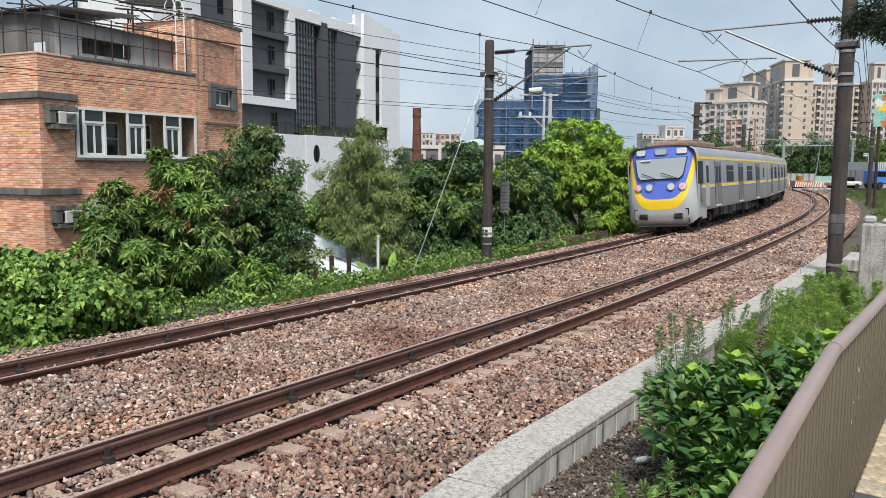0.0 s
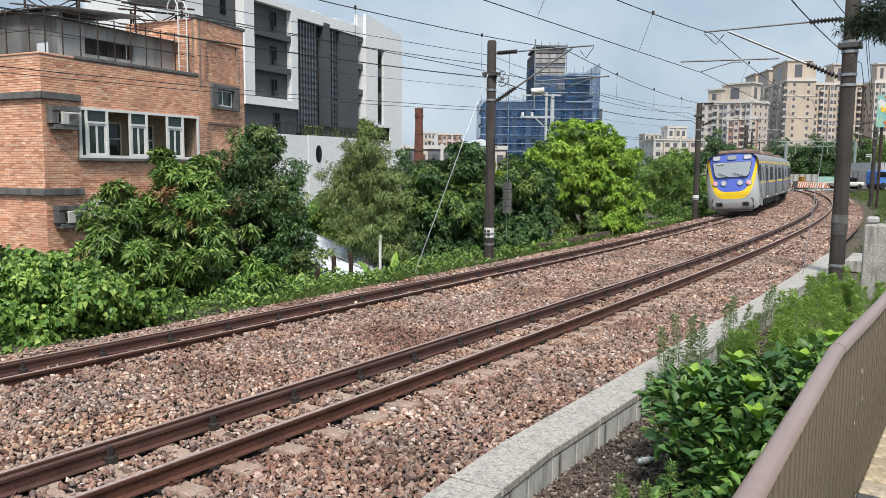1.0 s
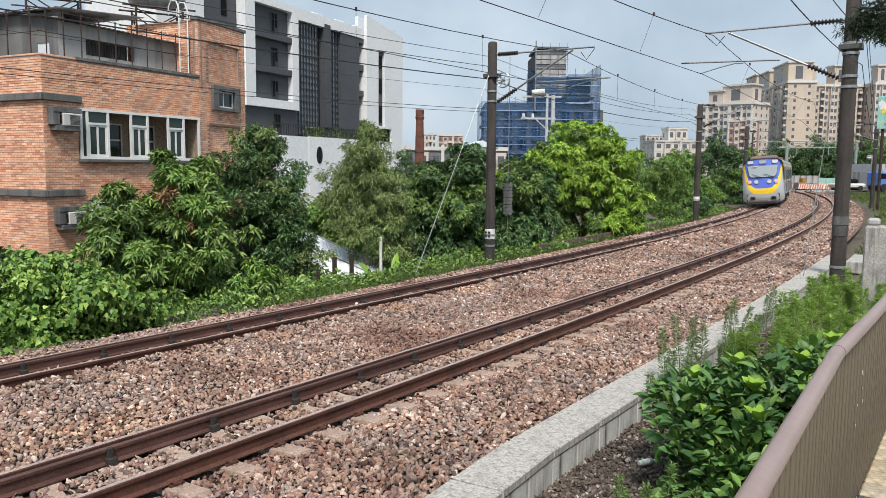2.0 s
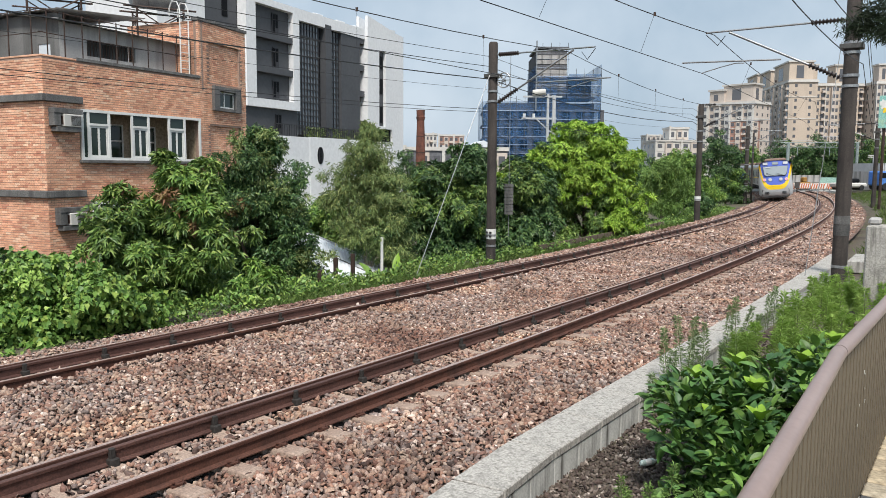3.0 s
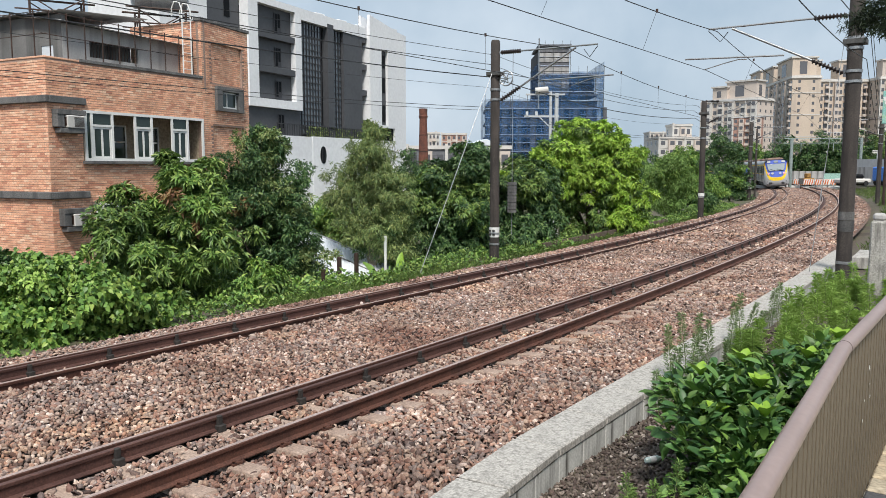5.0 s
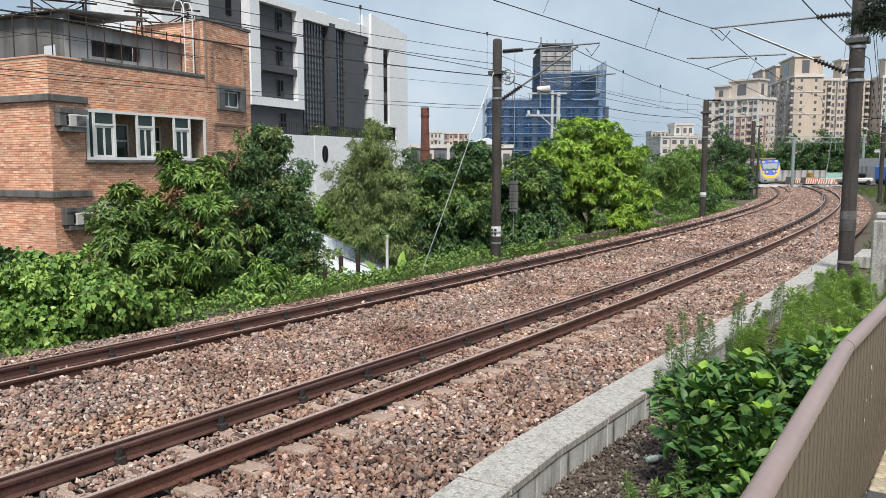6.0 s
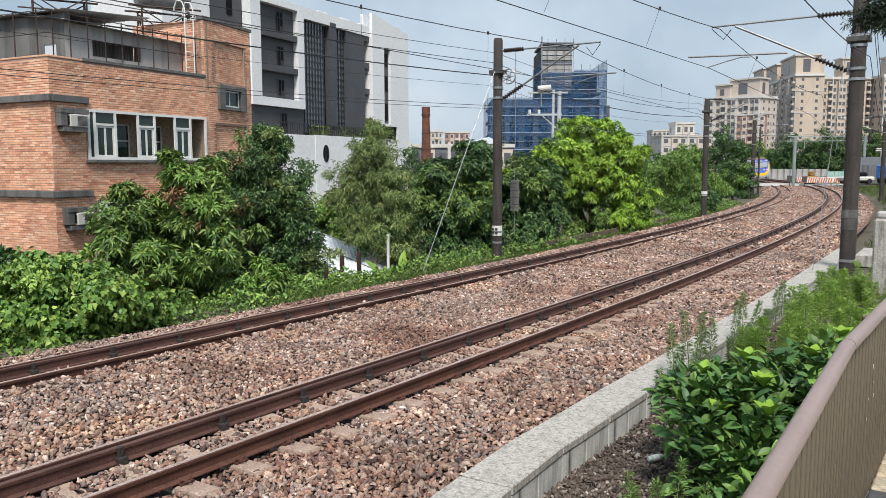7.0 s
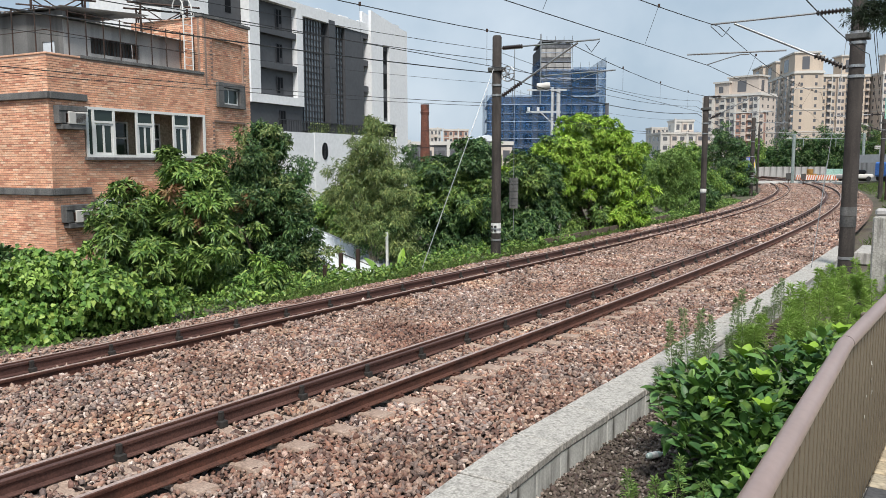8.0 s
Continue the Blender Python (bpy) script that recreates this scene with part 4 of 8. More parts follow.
        side.sheet([[(sx * (1.44 if z > 1 else 1.40 + 0.04 * (z - 0.4) / 0.6), y, z) for z in np.linspace(0.5, 0.95, 3)] for y in (-L + 1.3, -L + 2.1)])
    part("cab_side", side, M["silver"], car, "silver cab side and skirt", smooth=True)

    def on_face(name, mt, x, z, w, h, d, label="", par=car, round_=False, corners=None):
        """A plate or a lens lying on the sloped face."""
        m = Mesh()
        if round_:
            pts = [(x + w * math.cos(a), z + h * math.sin(a)) for a in np.linspace(0, 2 * math.pi, 20, endpoint=False)]
        else:
            pts = corners or [(x - w, z - h), (x + w, z - h), (x + w, z + h), (x - w, z + h)]
        n = len(pts)
        m.add([Vector(F(a, b)) + Vector((0, -d, 0)) for a, b in pts] + [Vector(F(a, b)) + Vector((0, 0.05, 0)) for a, b in pts],
              [tuple(range(n))] + [(i, (i + 1) % n, n + (i + 1) % n, n + i) for i in range(n)])
        return part(name, m, mt, par, label)
    sh = [(-0.80, 2.28), (0.80, 2.28), (0.93, 2.42), (1.06, 3.12), (-1.06, 3.12), (-0.93, 2.42)]
    ws = [(a * 1.02, 2.7 + (b - 2.7) * 1.045) for a, b in sh]
    on_face("windscreen_gasket", M["black"], 0, 0, 0, 0, 0.105, "black windscreen gasket", corners=ws)
    screen = on_face("windscreen", M["shield"], 0, 0, 0, 0, 0.125, "pale reflecting windscreen", corners=sh)
    for x0, x1 in ((-0.75, -0.1), (0.05, 0.75)):
        part("wiper", Mesh().tube([Vector(F(x1, 2.25)) + Vector((0, -0.16, 0)), Vector(F(x0, 2.52)) + Vector((0, -0.16, 0))], 0.018, 5), M["black"], screen)
    for x, w in ((-0.85, 0.2), (0.0, 0.24), (0.85, 0.2)):
        rr = lambda g: [(x + cx * (w - 0.06) + (0.06 + g) * math.cos(a), 3.40 + cz * 0.055 + (0.06 + g) * math.sin(a)) for cx, cz, a0 in ((1, 1, 0.0), (-1, 1, 1.571), (-1, -1, 3.142), (1, -1, 4.712)) for a in (a0, a0 + 0.52, a0 + 1.05, a0 + 1.57)]
        o = on_face("top_lamp", M["door_grey"], 0, 0, 0, 0, 0.06, "grey-rimmed top marker lamp", corners=rr(0.018))
        on_face("lens", M["lamp"] if x else M["shield"], 0, 0, 0, 0, 0.072, par=o, corners=rr(0.0))
    for x, red in ((-0.92, True), (-0.45, False), (0.45, False), (0.92, True)):
        o = on_face("headlamp", M["galv"], x, 1.93, 0.16, 0.16, 0.06, "round lamp bezel", round_=True)
        on_face("lens", M["lamp"], x, 1.93, 0.135, 0.135, 0.075, par=o, round_=True)
        if red:
            on_face("tail_light", M["tail"], x - 0.02, 1.93, 0.075, 0.075, 0.09, "glowing red tail light", par=o, round_=True)
    panel = on_face("front_panel", M["silver"], 0, 0, 0, 0, 0.035, "silver coupler cover", corners=[(-1.0, 0.38), (1.0, 0.38), (1.08, 0.6), (1.1, 0.98), (-1.1, 0.98), (-1.08, 0.6)])
    for sx in (-1, 1):
        for k in range(5):
            on_face("grille_slot", M["black"], sx * 0.72, 0.60 + k * 0.05, 0.17, 0.013, 0.045, par=panel)
        on_face("panel_gap", M["black"], sx * 1.115, 0.72, 0.02, 0.30, 0.045, par=panel)
    on_face("panel_gap", M["black"], 0, 0.995, 1.12, 0.016, 0.045, par=panel)
    on_face("number_bars", M["plate"], -0.62, 3.06, 0.2, 0.02, 0.135, "small pale number")
    part("skirt_foot", Mesh().box(-1.05, 1.05, -L + 0.15, -L + 0.6, 0.24, 0.33, 0.03), M["under"], car)
    return car


def build_train():
    cars = [build_car(True, train_pose(TAIL + CAR / 2))]
    mid = build_car(False, train_pose(TAIL + CAR * 1.5))
    cars += [mid] + [copy_thing(mid, train_pose(TAIL + CAR * (k + 0.5))) for k in (2, 3, 4)]
    return cars


CARS = build_train()


def motions():
    """The train runs away round the curve at a steady speed; its wheels roll."""
    times = [i * 0.25 for i in range(33)]
    for k, car in enumerate(CARS):
        walk(car, [(t, train_pose(TAIL + SPEED * t + CAR * (k + 0.5))) for t in times])
    for wheel, y in WHEELS:
        walk(wheel, [(i / 30, pose(0, y, 0.43) @ pose(-math.degrees(SPEED * i / 30 / 0.43), 0, 0)) for i in range(241)])

# ---- poles and overhead wires ----


def insulator(p, q, n=9, r=0.075):
    """Ribbed insulator between two points."""
    p, q = Vector(p), Vector(q)
    pts, rs = [p], [0.03]
    for i in range(n):
        for f, rr in ((0.15, 0.035), (0.4, r), (0.6, r), (0.85, 0.035)):
            pts.append(p.lerp(q, (i + f) / n))
            rs.append(rr)
    pts.append(q)
    rs.append(0.03)
    return Mesh().tube(pts, rs, 10)


def build_pole(s, r, foot, top, radius, side, label, bands, reach=3.5, zc=5.2, zm=6.1, arm=True, gear=None):
    """A round concrete mast; its bracket arm carries the contact wire on the side given."""
    pole = thing("catenary_pole", along(s, r, foot), label, "pole", "overhead line poles")
    h = top - foot
    part("mast", Mesh().tube([(0, 0, -0.3), (0, 0, h * 0.5), (0, 0, h - 0.06), (0, 0, h)], [radius, radius * 0.96, radius * 0.92, radius * 0.75], 28), M["pole"], pole, smooth=True)
    for z in bands:
        part("steel_band", Mesh().tube([(0, 0, z - foot - 0.035), (0, 0, z - foot + 0.035)], radius + 0.012, 24), M["galv"], pole, "galvanised steel band")
    if not arm:
        return pole
    k = 1 if side > 0 else -1
    x0 = k * radius
    zt, zl, kx, (ra, rza, rb, rzb), (sa, sza, sb, szb) = gear or (zm + 0.35, zc - 0.05, reach * 0.86, (reach * 0.48, zc + 0.2, reach + 0.55, zc + 0.25), (reach + 0.3, zc + 0.2, reach - 0.5, zc))
    zt, zl = zt - foot, zl - foot
    root_top, root_low = Vector((x0 + k * 0.05, 0, zt)), Vector((x0 + k * 0.05, 0, zl))
    tip = Vector((k * reach, 0, zt - 0.02))
    for end in (root_top, root_low):
        part("clevis", Mesh().tube([Vector((0, 0, end.z)), end], 0.03, 6), M["galv"], pole)
    part("insulator", insulator(root_top, root_top.lerp(tip, 0.22)), M["ceramic"], pole, "brown ribbed insulator", smooth=True)
    part("top_tube", Mesh().tube([root_top.lerp(tip, 0.22), tip], 0.028, 10), M["galv"], pole, "galvanised top tube", smooth=True)
    knee = Vector((k * kx, 0, zt - 0.06))
    part("insulator", insulator(root_low, root_low.lerp(knee, 0.27)), M["ceramic"], pole, "brown ribbed insulator", smooth=True)
    part("bracket_tube", Mesh().tube([root_low.lerp(knee, 0.27), knee], 0.032, 10), M["galv"], pole, "galvanised raking tube", smooth=True)
    part("registration_tube", Mesh().tube([(k * ra, 0, rza - foot), (k * rb, 0, rzb - foot)], 0.024, 8), M["galv"], pole, smooth=True)
    part("steady_arm", Mesh().tube([(k * sa, 0, sza - foot), (k * (sa + 0.2 * (sb - sa)), 0, sza - foot + 0.01), (k * (sa + 0.55 * (sb - sa)), 0, sza - foot - 0.35 * (sza - szb)), (k * sb, 0, szb - foot)], 0.014, 6), M["galv"], pole, smooth=True)
    part("jumper", Mesh().tube([tip + Vector((0, 0, -0.05)), tip + Vector((k * -0.3, 0.1, -0.35)), tip + Vector((k * -0.5, 0.1, -0.1))], 0.012, 5), M["wire"], pole)
    part("bracket_plate", Mesh().box(-radius - 0.08, radius + 0.08, -radius - 0.03, radius + 0.03, zt - 0.75, zt - 0.62, 0.01), M["box_grey"], pole)
    return pole


def wire(name, pts, r, label, sag=0.0, dropper=None):
    path = []
    for (p, q) in zip(pts, pts[1:]):
        for t in np.linspace(0, 1, 13)[:-1]:
            path.append(Vector(p).lerp(Vector(q), t) - Vector((0, 0, 4 * sag * t * (1 - t))))
    path.append(Vector(pts[-1]))
    return solid(name, Mesh().tube(path, r, 5), M["wire"], label, "wire", "overhead wires")


def build_overhead():
    p1 = build_pole(13.7, -7.28, -0.55, 6.82, 0.165, 1, "dark concrete catenary pole with a pulley wheel and warning plates", (4.87, 5.2, 5.75, 0.38, 0.02), 3.62, gear=(6.40, 4.84, 2.9, (1.61, 5.40, 4.15, 5.42), (3.75, 5.36, 2.75, 5.17)))
    # number plates and the tensioning gear on this pole
    part("number_plate", Mesh().tube([(0, 0, 0.80), (0, 0, 1.14)], 0.171, 24), M["plate"], p1, "white number plate wrapped round the pole", smooth=True)
    for k in range(2):
        for x in (-0.07, 0.07):
            part("plate_mark", Mesh().box(x - 0.045, x + 0.045, -0.186, -0.165, 0.86 + k * 0.13, 0.93 + k * 0.13), M["ink"], p1)
    wh = Mesh()
    for a in range(24):
        t0, t1 = a * math.pi / 12, (a + 1) * math.pi / 12
        wh.tube([(0.42 + 0.24 * math.cos(t0), 0, 6.1 + 0.24 * math.sin(t0)), (0.42 + 0.24 * math.cos(t1), 0, 6.1 + 0.24 * math.sin(t1))], 0.022, 6)
    for a in range(6):
        t0 = a * math.pi / 3
        wh.tube([(0.42, 0, 6.1), (0.42 + 0.24 * math.cos(t0), 0, 6.1 + 0.24 * math.sin(t0))], 0.014, 5)
    wh.tube([(0.42, -0.06, 6.1), (0.42, 0.06, 6.1)], 0.05, 10).tube([(0.12, 0, 6.3), (0.42, 0, 6.1), (0.12, 0, 5.9)], 0.02, 6)
    part("tension_wheel", wh, M["galv"], p1, "grey spoked tensioning wheel", smooth=True)
    wt = thing("balance_weights", along(13.9, -6.72, 1.1), "stack of mossy grey balance weights on a rod", "weights")
    part("rod", Mesh().tube([(0, 0, -0.75), (0, 0, 5.4)], 0.010, 6), M["galv"], wt)
    for k in range(9):
        part("weight", Mesh().tube([(0, 0, k * 0.115), (0, 0, k * 0.115 + 0.1)], 0.155, 14), M["ledge"], wt)
    p2 = build_pole(37.5, -6.13, -0.5, 6.45, 0.17, 1, "dark concrete catenary pole among shrubs", (4.3, 4.9, 0.9), 3.0, 5.2, 6.05)
    part("number_plate", Mesh().tube([(0, 0, 1.35), (0, 0, 1.6)], 0.18, 20), M["plate"], p2, "white number plate wrapped round the pole", smooth=True)
    p3 = build_pole(70.5, -6.9, -0.45, 6.9, 0.19, 1, "dark concrete catenary pole near the crossing", (3.2, 4.6, 1.2, 1.4), 3.0, 5.2, 6.05)
    part("number_plate", Mesh().tube([(0, 0, 1.0), (0, 0, 1.3)], 0.2, 20), M["plate"], p3, "white number plate wrapped round the pole", smooth=True)
    build_pole(74.5, -6.55, -0.4, 6.4, 0.10, 1, "slender dark signal mast near the crossing", (4.4,), 3.0, 5.2, 6.05, arm=False)
    p4 = build_pole(13.3, 3.43, -0.38, 7.6, 0.188, -1, "thick dark concrete catenary pole beside the kerb wall", (0.16, 4.77, 5.03, 5.6, 5.85), 3.65, gear=(6.44, 5.0, 3.02, (1.67, 5.56, 4.28, 5.65), (2.60, 5.53, 3.72, 5.33)))
    part("wrap", Mesh().tube([(0, 0, 1.35), (0, 0, 1.62)], 0.194, 24), M["box_grey"], p4, "grey painted wrap", smooth=True)
    part("wrap", Mesh().tube([(0, 0, 1.64), (0, 0, 1.86)], 0.194, 24), M["ledge"], p4, "grey painted wrap", smooth=True)
    p5 = build_pole(62, 3.4, -0.1, 6.3, 0.17, -1, "dark concrete catenary pole on the grass bank", (4.5, 5.2), 3.6, 5.2, 6.1)
    part("guy_wire", Mesh().tube([(0.2, -0.3, 5.2), (1.6, -4.0, 3.5), (2.0, -12, 6.2)], 0.012, 5), M["wire"], p5)
    guy = thing("guy_wire", Matrix(), "pale steel guy wire with a white sleeve stayed to the ground", "guy wire")
    a, b = at(13.7, -7.3, 6.0), at(9.4, -7.35, -0.55)
    part("cable", Mesh().tube([a, b], 0.012, 6), M["galv"], guy)
    part("sleeve", Mesh().tube([a.lerp(b, 0.42), b], 0.013, 8), M["galv"], guy, "pale plastic sleeve")
    guy2 = thing("guy_wire", Matrix(), "thin pale stay wire beside the kerb wall", "guy wire")
    part("cable", Mesh().tube([at(13.2, 3.2, 5.9), at(12.4, 2.75, -0.2)], 0.008, 6), M["galv"], guy2)
    part("sleeve", Mesh().tube([at(12.75, 2.95, 2.6), at(12.4, 2.75, -0.2)], 0.010, 8), M["galv"], guy2, "pale plastic sleeve")
    # catenary of both tracks
    span = [-30, -11, 13.5, 37.5, 70.5, 100, 130]
    for r, zc, zm, st, rm, sm in ((-0.47, 5.33, 6.38, 0.17, -0.10, 0.05), (-4.80, 5.17, 6.28, 0.30, -4.80, 0.30)):
        wire("contact_wire", [at(s, r + st * (-1) ** i, zc) for i, s in enumerate(span)], 0.009, "thin dark contact wire over the track")
        wire("messenger_wire", [at(s, rm + sm * (-1) ** i, zm) for i, s in enumerate(span)], 0.011, "dark messenger wire over the track", 0.35)
        for (i, s0), s1 in zip(enumerate(span), span[1:]):
            for t in (0.2, 0.4, 0.6, 0.8):
                s = s0 + (s1 - s0) * t
                if -4 < s < 60:
                    rr, rc = rm + sm * (-1) ** i * (1 - 2 * t), r + st * (-1) ** i * (1 - 2 * t)
                    dr = solid("dropper_wire", Mesh().tube([at(s, rr, zm - 1.4 * t * (1 - t)), at(s, rc, zc)], 0.005, 4), M["wire"], "short vertical dropper wire", "wire", "dropper wires")
                    part("clamp", Mesh().tube([at(s, rr, zm - 1.4 * t * (1 - t) + 0.03), at(s, rr, zm - 1.4 * t * (1 - t) - 0.05)], 0.028, 6), M["iron"], dr)
    for z, r, g in ((6.35, -7.35, 0.008), (6.05, -7.5, 0.010), (5.62, -7.42, 0.016), (4.62, -7.4, 0.008), (4.52, -7.4, 0.007), (5.3, -7.6, 0.005)):
        wire("feeder_wire", [at(-22, r - 0.3, z + 0.15), at(13.7, r, z), at(37.5, r + 0.8, z - 0.15), at(70.5, r + 0.2, z), at(110, r, z)], g, "dark feeder cable along the pole line", 0.4)
    for z, r in ((6.9, 3.7), (6.0, 3.75), (5.3, 3.7)):
        wire("feeder_wire", [at(-9, r + 0.5, z + 0.6), at(13.3, r, z), at(62, r - 0.2, z - 0.9), at(110, r, z)], 0.010, "dark feeder cable along the pole line", 0.5)
    # street-side electric pole with a transformer, behind the trees
    ep = thing("utility_pole", pose(8.6, 58.0, -2.5, 0, 0, 0), "grey concrete utility pole with crossarms and a transformer", "utility pole")
    part("mast", Mesh().tube([(0, 0, 0), (0, 0, 10.6)], [0.2, 0.14], 14), M["grey"], ep, smooth=True)
    part("mast", Mesh().tube([(-0.45, 0, 7.2), (-0.45, 0, 10.7)], [0.11, 0.1], 10), M["grey"], ep, smooth=True)
    for z, x0, x1 in ((10.5, -2.3, 0.6), (8.9, -2.4, 0.2)):
        part("crossarm", Mesh().box(x0, x1, -0.06, 0.06, z - 0.06, z + 0.06), M["grey"], ep)
    part("transformer", Mesh().tube([(-1.6, 0, 10.75), (-0.65, 0, 10.85)], 0.24, 14), M["far_white"], ep, "pale grey transformer drum")
    for x in (-2.2, -1.5):
        part("insulator", Mesh().tube([(x, 0, 8.95), (x, 0, 9.25)], 0.1, 8), M["white_c"], ep, "white insulator")
    part("brace", Mesh().tube([(-1.3, 0, 8.85), (0, 0, 7.7)], 0.05, 6), M["grey"], ep)


# ---- buildings ----


def seg(p, q):
    """A wall's frame: x along it from p to q, outwards is -y. Returns pose and length."""
    d = Vector((q[0] - p[0], q[1] - p[1], 0))
    return Matrix.Translation((p[0], p[1], 0)) @ pose(0, 0, 0, 0, 0, math.degrees(math.atan2(d.y, d.x))), d.length


def cells(x0, x1, z0, z1, holes, y0, y1, mesh=None):
    """Wall with thickness, with rectangular openings (xa, xb, za, zb) through it."""
    m = mesh or Mesh()
    xs = sorted({x0, x1, *[min(max(h[i], x0), x1) for h in holes for i in (0, 1)]})
    for a, b in zip(xs, xs[1:]):
        cuts = sorted([(h[2], h[3]) for h in holes if h[0] < (a + b) / 2 < h[1]])
        z = z0
        for c, d in cuts:
            if c > z:
                m.box(a, b, y0, y1, z, c)
            z = max(z, d)
        if z < z1:
            m.box(a, b, y0, y1, z, z1)
    return m


TILE = [Mesh().add([(0, 0, 0), (w, 0, 0), (w, 0, 0.066), (0, 0, 0.066), (0.004, -0.012, 0.004), (w - 0.004, -0.012, 0.004), (w - 0.004, -0.012, 0.062), (0.004, -0.012, 0.062)],
                   [(4, 5, 6, 7), (0, 1, 5, 4), (1, 2, 6, 5), (2, 3, 7, 6), (3, 0, 4, 7)]).data("brick", M["brick"]) for w in (0.235,)]


def brick_wall(house, p, q, z0, z1, holes, singles, thick=0.22, tile_z0=None):
    m, ln = seg(p, q)
    wall = part("wall", cells(0, ln, z0, z1, holes, 0, thick), M["mortar"], house, "brick-tiled wall", m=m)
    rest = Mesh()
    n = 0
    rng = random.Random(int(ln * 100))
    row = 0
    z = (tile_z0 if tile_z0 is not None else z0)
    while z + 0.066 < z1 + 0.001:
        x = -0.12 * (row % 2)
        while x < ln - 0.02:
            a, b = max(x, 0.0), min(x + 0.235, ln)
            if b - a > 0.03 and not any(h[0] - 0.01 < b and a < h[1] + 0.01 and h[2] - 0.06 < z < h[3] for h in holes):
                if n < singles and b - a > 0.234 and z > 2.4:
                    part("brick", TILE[0], None, wall, m=pose(a, -0.001 - rng.uniform(0, 0.003), z))
                    n += 1
                else:
                    y = -0.011 - rng.uniform(0, 0.004)
                    rest.add([(a, 0, z), (b, 0, z), (b, 0, z + 0.066), (a, 0, z + 0.066), (a + 0.004, y, z + 0.004), (b - 0.004, y, z + 0.004), (b - 0.004, y, z + 0.062), (a + 0.004, y, z + 0.062)],
                             [(4, 5, 6, 7), (0, 1, 5, 4), (1, 2, 6, 5), (2, 3, 7, 6), (3, 0, 4, 7)])
            x += 0.245
        z += 0.078
        row += 1
    part("brickwork", rest, M["brick_i"], wall, kind="stuff")
    return wall, m


def ac_unit(house, m, x, z):
    """Window air conditioner in a concrete surround."""
    ac = part("air_conditioner", Mesh().box(x + 0.32, x + 0.98, -0.34, 0.0, z + 0.20, z + 0.60, 0.02), M["far_white"], house, "old white window air conditioner", m=m)
    for k in range(9):
        part("fin", Mesh().box(x + 0.58, x + 0.95, -0.348, -0.335, z + 0.25 + k * 0.035, z + 0.265 + k * 0.035), M["iron"], ac)
    part("side_vent", Mesh().box(x + 0.312, x + 0.322, -0.3, -0.06, z + 0.26, z + 0.54), M["iron"], ac)
    part("surround", Mesh().box(x, x + 1.08, -0.30, -0.02, z + 0.62, z + 0.78, 0.01).box(x, x + 0.26, -0.28, -0.02, z + 0.22, z + 0.62, 0.01).box(x + 0.08, x + 1.0, -0.30, -0.02, z + 0.04, z + 0.19, 0.01), M["ledge"], house, "stained concrete surround", m=m)


def sash(house, m, x0, x1, z0, z1, y=0.0, fw=0.05, rails=(), mulls=(), label="white aluminium window", mt="alum", gl="pane", panes=True):
    rings = [[(a, yy, b) for a, b in ((x0 + g, z0 + g), (x1 - g, z0 + g), (x1 - g, z1 - g), (x0 + g, z1 - g))] for yy, g in ((y - 0.03, 0), (y - 0.03, fw), (y + 0.03, fw), (y + 0.03, 0))]
    f = Mesh().add([p for r in rings for p in r], [(k * 4 + q, k * 4 + (q + 1) % 4, (k + 1) % 4 * 4 + (q + 1) % 4, (k + 1) % 4 * 4 + q) for k in range(4) for q in range(4)])
    w = part("window", f, M[mt], house, label, m=m)
    for z in rails:
        part("glazing_rail", Mesh().box(x0 + fw, x1 - fw, y - 0.027, y + 0.027, z - fw / 2, z + fw / 2), M[mt], w)
    for x in mulls:
        part("mullion", Mesh().box(x - fw / 2, x + fw / 2, y - 0.025, y + 0.025, z0 + fw, z1 - fw), M[mt], w)
    if panes:
        part("pane", Mesh().box(x0 + 0.02, x1 - 0.02, y - 0.004, y + 0.004, z0 + 0.02, z1 - 0.02), M[gl], w)
    return w


